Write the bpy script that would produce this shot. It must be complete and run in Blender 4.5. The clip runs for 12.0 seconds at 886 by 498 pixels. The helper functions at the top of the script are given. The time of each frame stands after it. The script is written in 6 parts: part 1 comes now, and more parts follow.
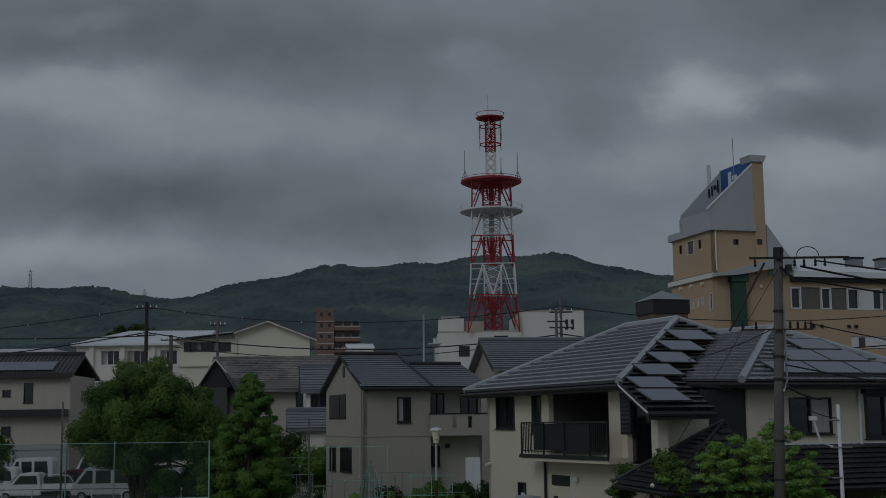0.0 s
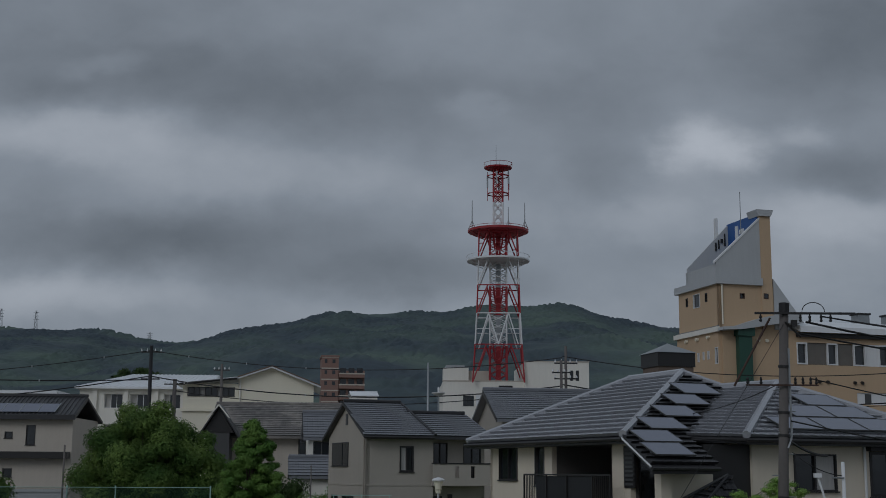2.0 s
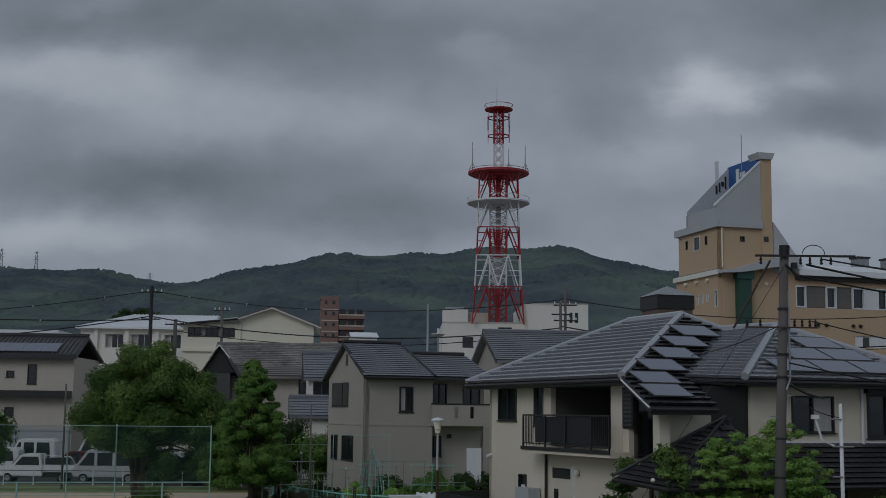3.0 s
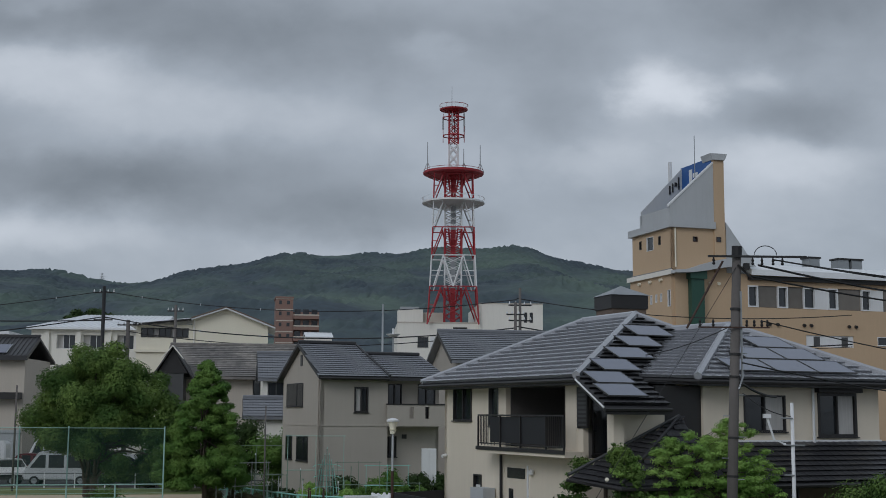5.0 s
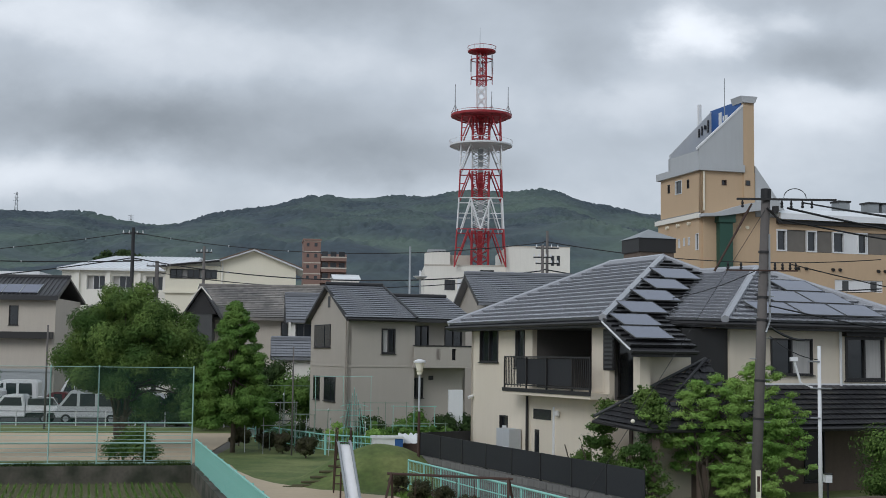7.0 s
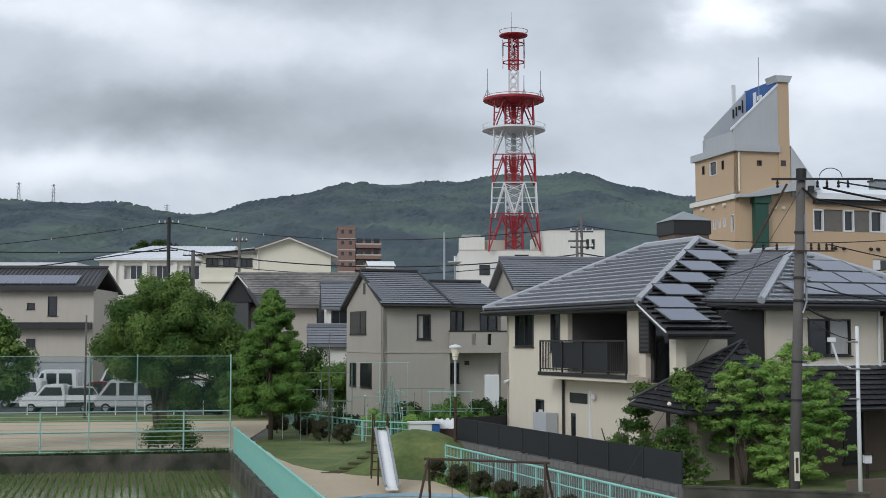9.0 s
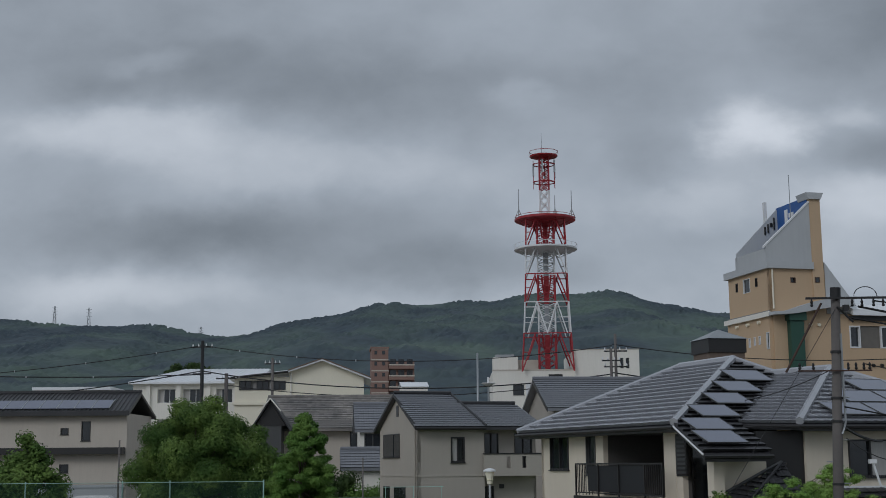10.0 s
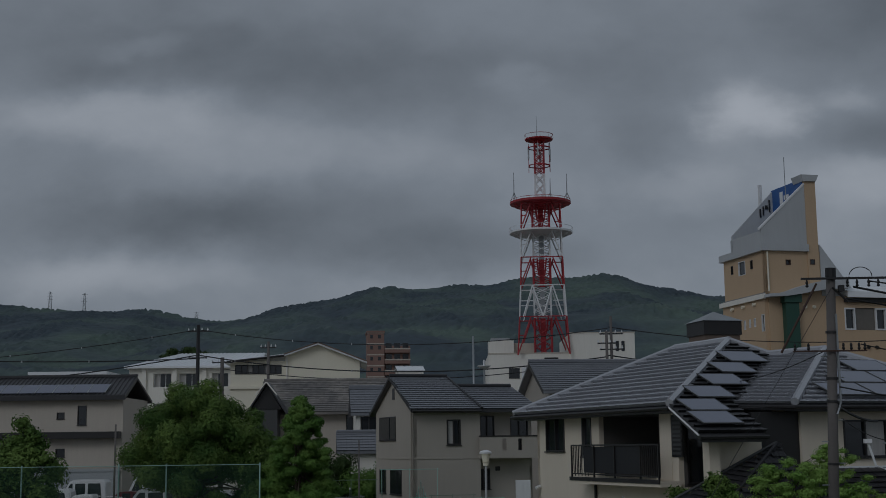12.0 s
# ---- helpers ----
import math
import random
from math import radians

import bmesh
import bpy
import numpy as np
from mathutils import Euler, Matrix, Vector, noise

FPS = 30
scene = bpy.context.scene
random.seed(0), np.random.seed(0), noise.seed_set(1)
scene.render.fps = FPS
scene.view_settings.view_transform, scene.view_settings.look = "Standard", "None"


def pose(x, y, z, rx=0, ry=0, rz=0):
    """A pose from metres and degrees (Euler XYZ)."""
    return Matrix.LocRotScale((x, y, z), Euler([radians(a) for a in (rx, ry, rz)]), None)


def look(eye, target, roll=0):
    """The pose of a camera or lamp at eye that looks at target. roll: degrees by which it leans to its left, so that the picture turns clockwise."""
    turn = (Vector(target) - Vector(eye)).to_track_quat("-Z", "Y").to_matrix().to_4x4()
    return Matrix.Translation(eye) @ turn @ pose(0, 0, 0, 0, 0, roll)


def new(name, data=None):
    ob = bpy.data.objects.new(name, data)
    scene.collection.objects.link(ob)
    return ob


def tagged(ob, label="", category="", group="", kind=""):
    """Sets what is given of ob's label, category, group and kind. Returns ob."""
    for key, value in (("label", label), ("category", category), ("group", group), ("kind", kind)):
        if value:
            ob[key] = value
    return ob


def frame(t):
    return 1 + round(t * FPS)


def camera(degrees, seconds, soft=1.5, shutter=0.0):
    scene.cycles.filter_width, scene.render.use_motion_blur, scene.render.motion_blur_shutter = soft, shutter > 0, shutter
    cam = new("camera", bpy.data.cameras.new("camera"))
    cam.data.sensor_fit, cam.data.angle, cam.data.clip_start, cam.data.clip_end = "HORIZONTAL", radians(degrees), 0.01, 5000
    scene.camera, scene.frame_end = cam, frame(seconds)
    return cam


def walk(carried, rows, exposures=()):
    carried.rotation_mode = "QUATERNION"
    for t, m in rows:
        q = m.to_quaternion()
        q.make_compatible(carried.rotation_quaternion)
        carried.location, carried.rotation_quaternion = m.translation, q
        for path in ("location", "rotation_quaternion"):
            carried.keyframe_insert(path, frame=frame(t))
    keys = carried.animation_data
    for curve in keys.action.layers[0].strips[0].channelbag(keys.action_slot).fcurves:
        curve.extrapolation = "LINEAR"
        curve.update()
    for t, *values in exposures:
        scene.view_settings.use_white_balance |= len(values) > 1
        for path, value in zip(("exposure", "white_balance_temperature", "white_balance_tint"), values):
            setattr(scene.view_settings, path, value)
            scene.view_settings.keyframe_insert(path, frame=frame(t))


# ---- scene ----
cam = camera(38.0, 12.0, 0.9)
# seconds, place in metres, then yaw, pitch and roll in degrees
PATH = [
    (0.0, -0.010, 0.015, 4.596, 0.01, 7.71, 0.70),
    (0.5, -0.003, 0.017, 4.599, 0.18, 6.60, 0.32),
    (1.0, -0.021, -0.017, 4.608, 0.80, 6.88, 0.22),
    (1.5, 0.007, -0.030, 4.618, 0.92, 8.84, 0.02),
    (2.0, 0.007, -0.024, 4.611, 0.14, 9.87, -0.35),
    (2.5, -0.004, -0.016, 4.597, -0.01, 8.71, -0.42),
    (3.0, -0.008, 0.018, 4.590, 0.10, 7.29, -0.60),
    (3.2, -0.011, 0.002, 4.550, 0.03, 6.78, -0.73),
    (5.0, -0.015, 0.011, 4.609, -1.89, 7.30, -0.36),
    (5.5, -0.006, 0.005, 4.569, -2.53, 6.25, -0.77),
    (6.0, -0.030, 0.012, 4.569, -2.20, 5.04, -1.30),
    (6.5, -0.005, 0.032, 4.561, -1.30, 4.61, -1.13),
    (7.0, -0.016, 0.011, 4.574, -0.71, 4.75, -0.72),
    (7.2, -0.023, -0.013, 4.587, -0.05, 4.69, -0.64),
    (8.8, -0.015, 0.004, 4.614, 0.87, 3.78, -0.29),
    (9.0, 0.008, 0.002, 4.572, 0.89, 4.09, 0.01),
    (9.5, -0.003, 0.000, 4.606, 1.90, 6.27, 0.40),
    (10.0, 0.025, -0.027, 4.662, 2.41, 9.42, 0.46),
    (10.5, 0.032, -0.014, 4.648, 2.15, 10.92, 0.84),
    (11.0, 0.033, -0.007, 4.636, 2.25, 11.22, 1.08),
    (11.5, 0.029, 0.003, 4.620, 2.40, 10.35, 1.07),
    (12.0, 0.028, 0.015, 4.604, 2.24, 8.71, 0.67),
]
EXPOSURES = [(0, -1.44, 6170, 10), (0.5, -0.99, 6170, 12.5), (1, -0.5, 6280, 12.5), (1.5, -0.24, 6280, 12.5), (2, -0.96, 6170, 12.5), (2.5, -1.01, 6170, 12.5), (3, -0.92, 6170, 12.5), (5, -0.25, 6280, 12.5), (5.5, -0.35, 6280, 12.5), (6, -0.12, 6280, 12.5), (6.5, 0.3, 6420, 12.5), (7, 0.26, 6420, 12.5), (9, 0.45, 6420, 12.5), (9.5, 0.5, 6420, 12.5), (10, -0.32, 6280, 12.5), (10.5, -1.2, 6170, 10), (11, -1.5, 6170, 10), (11.5, -1.24, 6170, 12.5), (12, -1.25, 6170, 12.5)]
walk(cam, [(t, pose(x, y, z, 90 + p, r, w)) for t, x, y, z, w, p, r in PATH], EXPOSURES)

# ---- world and light: heavy overcast, soft high light ----
SUN_EL, SUN_AZ = 32.0, -147.0
world = bpy.data.worlds.new("overcast_sky")
scene.world = world
world.use_nodes = True
wt = world.node_tree
wt.nodes.clear()


def wmath(op, a, b=None, c=None, clamp=False):
    n = wt.nodes.new("ShaderNodeMath")
    n.operation, n.use_clamp = op, clamp
    for i, v in enumerate((a, b, c)):
        if v is None:
            continue
        if isinstance(v, (int, float)):
            n.inputs[i].default_value = v
        else:
            wt.links.new(v, n.inputs[i])
    return n.outputs[0]


wco = wt.nodes.new("ShaderNodeTexCoord")
wsep = wt.nodes.new("ShaderNodeSeparateXYZ")
wt.links.new(wco.outputs["Generated"], wsep.inputs[0])
far_y = wmath("MAXIMUM", wmath("ABSOLUTE", wsep.outputs[1]), 0.12)
su = wmath("DIVIDE", wsep.outputs[0], far_y)
sv = wmath("DIVIDE", wsep.outputs[2], far_y)
wcomb = wt.nodes.new("ShaderNodeCombineXYZ")
wt.links.new(su, wcomb.inputs[0])
wt.links.new(wmath("MULTIPLY", sv, 1.5), wcomb.inputs[1])


def wnoise(scale, detail, rough, dist=0.0):
    n = wt.nodes.new("ShaderNodeTexNoise")
    n.inputs["Scale"].default_value = scale
    n.inputs["Detail"].default_value = detail
    n.inputs["Roughness"].default_value = rough
    n.inputs["Distortion"].default_value = dist
    wt.links.new(wcomb.outputs[0], n.inputs["Vector"])
    return n


nz_a, nz_b = wnoise(6.0, 5, 0.5, 0.2), wnoise(14.0, 7, 0.55, 0.2)
warp = wt.nodes.new("ShaderNodeSeparateColor")
wt.links.new(wnoise(9.0, 6, 0.55).outputs["Color"], warp.inputs[0])
wu = wmath("ADD", su, wmath("MULTIPLY", wmath("SUBTRACT", warp.outputs[0], 0.5), 0.10))
wv = wmath("ADD", sv, wmath("MULTIPLY", wmath("SUBTRACT", warp.outputs[1], 0.5), 0.055))
cloud = wmath("ADD", wmath("MULTIPLY", wmath("SUBTRACT", nz_a.outputs[0], 0.5), 0.24), 0.5)
cloud = wmath("ADD", cloud, wmath("MULTIPLY", wmath("SUBTRACT", nz_b.outputs[0], 0.5), 0.17))
# broad cloud bodies: centre across, centre up, half width, half height, brightness
CLOUDS_DARK = [(-0.23, 0.318, 0.16, 0.030, -0.20), (-0.06, 0.290, 0.12, 0.026, -0.13), (0.312, 0.238, 0.060, 0.021, -0.17), (0.325, 0.350, 0.12, 0.050, -0.23),
               (-0.28, 0.186, 0.12, 0.020, -0.17), (-0.133, 0.178, 0.14, 0.026, -0.12), (-0.03, 0.150, 0.09, 0.017, -0.15), (0.095, 0.305, 0.075, 0.028, -0.08),
               (0.127, 0.245, 0.038, 0.026, -0.08), (-0.29, 0.395, 0.14, 0.050, -0.12)]
CLOUDS_LIGHT = [(-0.30, 0.266, 0.10, 0.020, 0.24), (-0.15, 0.238, 0.13, 0.020, 0.13), (-0.30, 0.137, 0.11, 0.018, 0.20), (0.206, 0.258, 0.027, 0.021, 0.34),
                (0.168, 0.206, 0.042, 0.020, 0.16), (0.300, 0.200, 0.065, 0.026, 0.23), (0.272, 0.275, 0.026, 0.010, 0.13), (0.022, 0.286, 0.019, 0.013, 0.12),
                (-0.284, 0.326, 0.04, 0.009, 0.12), (0.23, 0.150, 0.09, 0.028, 0.10), (0.05, 0.20, 0.07, 0.03, 0.07), (0.0, 0.115, 0.20, 0.02, 0.08)]
for cu, cv, hw, hh, amp in CLOUDS_DARK + CLOUDS_LIGHT:
    a = wmath("DIVIDE", wmath("SUBTRACT", wu, cu), hw)
    b = wmath("DIVIDE", wmath("SUBTRACT", wv, cv), hh)
    rr2 = wmath("ADD", wmath("MULTIPLY", a, a), wmath("MULTIPLY", b, b))
    g = wmath("EXPONENT", wmath("MULTIPLY", wmath("POWER", rr2, 1.35), -0.8))
    cloud = wmath("ADD", cloud, wmath("MULTIPLY", g, amp))
ramp = wt.nodes.new("ShaderNodeValToRGB")
ramp.color_ramp.elements[0].position, ramp.color_ramp.elements[0].color = 0.18, (0.205, 0.235, 0.262, 1)
ramp.color_ramp.elements[1].position, ramp.color_ramp.elements[1].color = 0.95, (0.90, 0.955, 1.0, 1)
mid = ramp.color_ramp.elements.new(0.52)
mid.color = (0.44, 0.495, 0.545, 1)
wt.links.new(cloud, ramp.inputs[0])
sky = wt.nodes.new("ShaderNodeTexSky")
sky.sky_type, sky.sun_disc = "NISHITA", False
sky.sun_elevation, sky.sun_rotation = radians(SUN_EL), radians(SUN_AZ)
bg_sky, bg_cloud = wt.nodes.new("ShaderNodeBackground"), wt.nodes.new("ShaderNodeBackground")
wt.links.new(sky.outputs[0], bg_sky.inputs[0])
bg_sky.inputs[1].default_value = 0.05
wt.links.new(ramp.outputs[0], bg_cloud.inputs[0])
# an overcast sky brightens evenly towards the zenith
zen = wmath("MULTIPLY", wmath("SUBTRACT", wsep.outputs[2], 0.36), 1.6, clamp=True)
wt.links.new(wmath("ADD", 1.0, wmath("MULTIPLY", zen, 0.05)), bg_cloud.inputs[1])
mixs = wt.nodes.new("ShaderNodeMixShader")
mixs.inputs[0].default_value = 0.93
wt.links.new(bg_sky.outputs[0], mixs.inputs[1])
wt.links.new(bg_cloud.outputs[0], mixs.inputs[2])
wout = wt.nodes.new("ShaderNodeOutputWorld")
wt.links.new(mixs.outputs[0], wout.inputs[0])

sun_data = bpy.data.lights.new("sun", "SUN")
sun_data.energy, sun_data.angle, sun_data.color = 0.85, radians(25), (0.98, 0.99, 1.0)
sun = new("sun", sun_data)
sun.matrix_world = look((-55, -45, 62), (0, 40, 0))


# ---- materials ----
def material(name, color, rough=0.8, metal=0.0, grain=(6.0, 0.18), stain=(0.5, 0.22), bump=0.15, alt=None, island=0.0, obj_random=0.0, stretch=(1, 1, 1), streak=0.0, spec=0.5):
    """Base colour varied by fine grain and broad stains (scale, amount), relief, and, where asked, a random shade for each piece."""
    m = bpy.data.materials.new(name)
    m.use_nodes = True
    nt = m.node_tree
    bs = nt.nodes["Principled BSDF"]
    bs.inputs["Roughness"].default_value, bs.inputs["Metallic"].default_value = rough, metal
    bs.inputs["Specular IOR Level"].default_value = spec
    co = nt.nodes.new("ShaderNodeTexCoord")
    mp = nt.nodes.new("ShaderNodeMapping")
    mp.inputs["Scale"].default_value = stretch
    nt.links.new(co.outputs["Object"], mp.inputs[0])

    def nse(scale, detail, src=mp.outputs[0]):
        n = nt.nodes.new("ShaderNodeTexNoise")
        n.inputs["Scale"].default_value, n.inputs["Detail"].default_value = scale, detail
        nt.links.new(src, n.inputs["Vector"])
        return n.outputs[0]

    def mth(op, a, b):
        n = nt.nodes.new("ShaderNodeMath")
        n.operation = op
        for i, v in enumerate((a, b)):
            if isinstance(v, (int, float)):
                n.inputs[i].default_value = v
            else:
                nt.links.new(v, n.inputs[i])
        return n.outputs[0]

    fine, broad = nse(grain[0], 6), nse(stain[0], 3)
    val = mth("ADD", mth("ADD", 1.0, mth("MULTIPLY", mth("SUBTRACT", fine, 0.5), 2 * grain[1])), mth("MULTIPLY", mth("SUBTRACT", broad, 0.5), 2 * stain[1]))
    if streak:
        ms = nt.nodes.new("ShaderNodeMapping")
        ms.inputs["Scale"].default_value = (3.0, 3.0, 0.25)
        nt.links.new(co.outputs["Object"], ms.inputs[0])
        val = mth("ADD", val, mth("MULTIPLY", mth("SUBTRACT", nse(1.6, 4, ms.outputs[0]), 0.5), 2 * streak))
    if island:
        geo = nt.nodes.new("ShaderNodeNewGeometry")
        val = mth("ADD", val, mth("MULTIPLY", mth("SUBTRACT", geo.outputs["Random Per Island"], 0.5), 2 * island))
    if obj_random:
        inf = nt.nodes.new("ShaderNodeObjectInfo")
        val = mth("ADD", val, mth("MULTIPLY", mth("SUBTRACT", inf.outputs["Random"], 0.5), 2 * obj_random))
    base = nt.nodes.new("ShaderNodeMix")
    base.data_type = "RGBA"
    base.inputs["A"].default_value = (*color, 1)
    base.inputs["B"].default_value = (*(alt or color), 1)
    nt.links.new(mth("MULTIPLY", mth("SUBTRACT", broad, 0.38), 4.0), base.inputs["Factor"])
    mul = nt.nodes.new("ShaderNodeVectorMath")
    mul.operation = "SCALE"
    nt.links.new(base.outputs["Result"], mul.inputs[0])
    nt.links.new(val, mul.inputs["Scale"])
    nt.links.new(mul.outputs[0], bs.inputs["Base Color"])
    nt.links.new(mth("ADD", rough - 0.08, mth("MULTIPLY", fine, 0.16)), bs.inputs["Roughness"])
    if bump:
        bp = nt.nodes.new("ShaderNodeBump")
        bp.inputs["Strength"].default_value, bp.inputs["Distance"].default_value = bump, 0.02
        nt.links.new(fine, bp.inputs["Height"])
        nt.links.new(bp.outputs[0], bs.inputs["Normal"])
    return m


M = {}
M["stucco"] = material("cream_stucco", (0.73, 0.655, 0.535), 0.9, grain=(40, 0.05), stain=(0.6, 0.05), bump=0.3, streak=0.05)
M["siding"] = material("taupe_siding", (0.42, 0.385, 0.335), 0.85, grain=(25, 0.08), stain=(0.6, 0.08), bump=0.2, streak=0.04)
M["tanwall"] = material("tan_facade_tile", (0.56, 0.405, 0.26), 0.75, grain=(9, 0.06), stain=(0.25, 0.06), bump=0.1, streak=0.04)
M["greywall"] = material("grey_render", (0.48, 0.50, 0.51), 0.8, grain=(12, 0.06), stain=(0.4, 0.06), streak=0.06)
M["whitewall"] = material("white_weathered_render", (0.80, 0.775, 0.70), 0.85, grain=(8, 0.06), stain=(0.2, 0.1), streak=0.07)
M["creamwall"] = material("cream_painted_wall", (0.82, 0.775, 0.63), 0.85, grain=(8, 0.05), stain=(0.2, 0.06), streak=0.03)
M["oldwall"] = material("dirty_beige_render", (0.54, 0.49, 0.42), 0.9, grain=(8, 0.06), stain=(0.3, 0.1), streak=0.06)
M["tile"] = material("grey_glazed_roof_tile", (0.37, 0.38, 0.405), 0.16, grain=(8, 0.10), stain=(0.5, 0.16), bump=0.06, island=0.05, obj_random=0.05, spec=0.8)
M["slate"] = material("slate_grey_roof_sheet", (0.19, 0.198, 0.215), 0.35, grain=(10, 0.08), stain=(0.5, 0.12), bump=0.05, island=0.05, obj_random=0.05)
M["tiledark"] = material("dark_slate_roof_tile", (0.042, 0.042, 0.045), 0.42, grain=(14, 0.2), stain=(0.7, 0.3), bump=0.2, island=0.12, obj_random=0.12, spec=0.45)
M["oldtile"] = material("weathered_brown_grey_tile", (0.19, 0.18, 0.17), 0.8, grain=(3, 0.4), stain=(0.6, 0.4), alt=(0.27, 0.25, 0.225), island=0.15)
M["metalroof"] = material("pale_metal_roof", (0.80, 0.82, 0.83), 0.5, grain=(3, 0.05), stain=(0.15, 0.1))
M["dark"] = material("dark_bronze_metal", (0.022, 0.021, 0.021), 0.45, grain=(20, 0.1), stain=(2, 0.1), bump=0.05)
M["black_panel"] = material("charcoal_screen_panel", (0.02, 0.021, 0.024), 0.65, grain=(20, 0.12), stain=(0.8, 0.2), obj_random=0.12)
M["glass"] = material("dark_window_glass", (0.02, 0.024, 0.028), 0.12, grain=(2, 0.1), stain=(0.4, 0.2), bump=0.0, spec=0.8)
M["curtain"] = material("pale_curtain", (0.46, 0.45, 0.43), 0.9, grain=(4, 0.1), stain=(2, 0.15), stretch=(8, 8, 0.5))
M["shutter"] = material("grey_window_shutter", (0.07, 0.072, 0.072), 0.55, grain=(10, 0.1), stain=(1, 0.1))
M["white"] = material("white_painted_metal", (0.75, 0.76, 0.76), 0.5, grain=(10, 0.04), stain=(0.6, 0.07), streak=0.06)
M["red"] = material("signal_red_paint", (0.36, 0.022, 0.03), 0.5, grain=(4, 0.1), stain=(0.2, 0.15))
M["steel"] = material("galvanised_steel", (0.36, 0.38, 0.39), 0.45, metal=0.6, grain=(20, 0.1), stain=(1, 0.12))
M["concrete"] = material("grey_concrete", (0.27, 0.27, 0.26), 0.9, grain=(14, 0.15), stain=(0.9, 0.25), bump=0.35, streak=0.3)
M["oldconcrete"] = material("mossy_concrete", (0.12, 0.108, 0.088), 0.95, grain=(9, 0.3), stain=(0.9, 0.45), bump=0.5, alt=(0.03, 0.034, 0.022), streak=0.15)
M["mossy_log"] = material("mossy_weathered_log", (0.085, 0.08, 0.04), 0.95, grain=(12, 0.3), stain=(2, 0.3))
M["cane"] = material("greenish_garden_cane", (0.20, 0.27, 0.21), 0.7)
M["garden_concrete"] = material("stained_garden_concrete", (0.16, 0.155, 0.145), 0.92, grain=(14, 0.2), stain=(1.2, 0.35), bump=0.35, streak=0.35, obj_random=0.12)
M["teal"] = material("mint_green_fence_paint", (0.28, 0.61, 0.53), 0.55, grain=(12, 0.06), stain=(0.8, 0.12), streak=0.08)
M["palemint"] = material("pale_mint_post_paint", (0.34, 0.53, 0.47), 0.55, grain=(12, 0.06), stain=(0.8, 0.12))
M["grass"] = material("mown_park_grass", (0.095, 0.14, 0.036), 0.95, grain=(5, 0.5), stain=(0.45, 0.35), bump=0.8, alt=(0.155, 0.18, 0.06))
M["sand"] = material("sandy_court_earth", (0.52, 0.42, 0.295), 0.97, grain=(5, 0.12), stain=(0.2, 0.16), bump=0.3)
M["earth"] = material("bare_town_ground", (0.15, 0.14, 0.12), 0.95, grain=(3, 0.2), stain=(0.05, 0.3))
M["asphalt"] = material("asphalt", (0.055, 0.055, 0.056), 0.9, grain=(25, 0.2), stain=(0.3, 0.2))
M["bark"] = material("grey_brown_bark", (0.10, 0.08, 0.06), 0.95, grain=(12, 0.3), stain=(2, 0.3), bump=0.8, stretch=(1, 1, 0.3))
M["poleconc"] = material("weathered_pole_concrete", (0.135, 0.123, 0.115), 0.9, grain=(12, 0.15), stain=(0.8, 0.2), streak=0.25)
M["rust"] = material("rusty_brown_steel", (0.065, 0.036, 0.027), 0.8, grain=(18, 0.3), stain=(2, 0.4))
M["cable"] = material("black_cable", (0.012, 0.012, 0.013), 0.6, bump=0)
M["chute"] = material("worn_white_slide_paint", (0.86, 0.85, 0.84), 0.4, grain=(6, 0.04), stain=(1.5, 0.06))
M["blue"] = material("blue_sign_paint", (0.03, 0.11, 0.33), 0.5, grain=(4, 0.08), stain=(0.4, 0.1))
M["greenpipe"] = material("dark_green_duct_paint", (0.025, 0.085, 0.06), 0.5, grain=(5, 0.1), stain=(0.3, 0.1))
M["brownapt"] = material("brown_tile_cladding", (0.25, 0.155, 0.125), 0.8, grain=(3, 0.1), stain=(0.1, 0.1))
M["solar"] = material("solar_cells", (0.145, 0.16, 0.215), 0.2, grain=(2, 0.05), stain=(0.3, 0.08), bump=0.0, spec=0.9)
# taupe darkened to carry the shade inside the cream house recesses
M["recess_shade"] = material("shade_darkened_recess_taupe", (0.12, 0.112, 0.104), 0.85, grain=(12, 0.12), stain=(0.6, 0.12))
M["brownglass"] = material("brown_tinted_glass", (0.15, 0.135, 0.115), 0.18, grain=(2, 0.1), stain=(0.5, 0.2), bump=0.0, obj_random=0.2)
M["brownwall"] = material("brown_ground_floor_cladding", (0.16, 0.12, 0.095), 0.85, grain=(12, 0.15), stain=(0.6, 0.15), streak=0.15)


def leaf_material(name, color, alt):
    m = material(name, color, 0.6, grain=(1.6, 0.25), stain=(0.75, 0.24), bump=0.0, alt=alt, island=0.2, spec=0.12)
    bs = m.node_tree.nodes["Principled BSDF"]
    bs.inputs["Transmission Weight"].default_value = 0.0
    bs.inputs["Subsurface Weight"].default_value = 0.0
    return m


M["leaf"] = leaf_material("deep_green_leaves", (0.055, 0.112, 0.026), (0.132, 0.205, 0.05))
M["leaf_mid"] = leaf_material("mid_green_leaves", (0.084, 0.178, 0.036), (0.128, 0.22, 0.05))
M["leaf_light"] = leaf_material("fresh_yellow_green_leaves", (0.17, 0.33, 0.068), (0.27, 0.41, 0.105))
M["leaf_dark"] = leaf_material("dark_shrub_leaves", (0.035, 0.065, 0.02), (0.05, 0.08, 0.025))
M["leaf_brown"] = leaf_material("clipped_azalea_leaves", (0.056, 0.050, 0.030), (0.060, 0.070, 0.030))


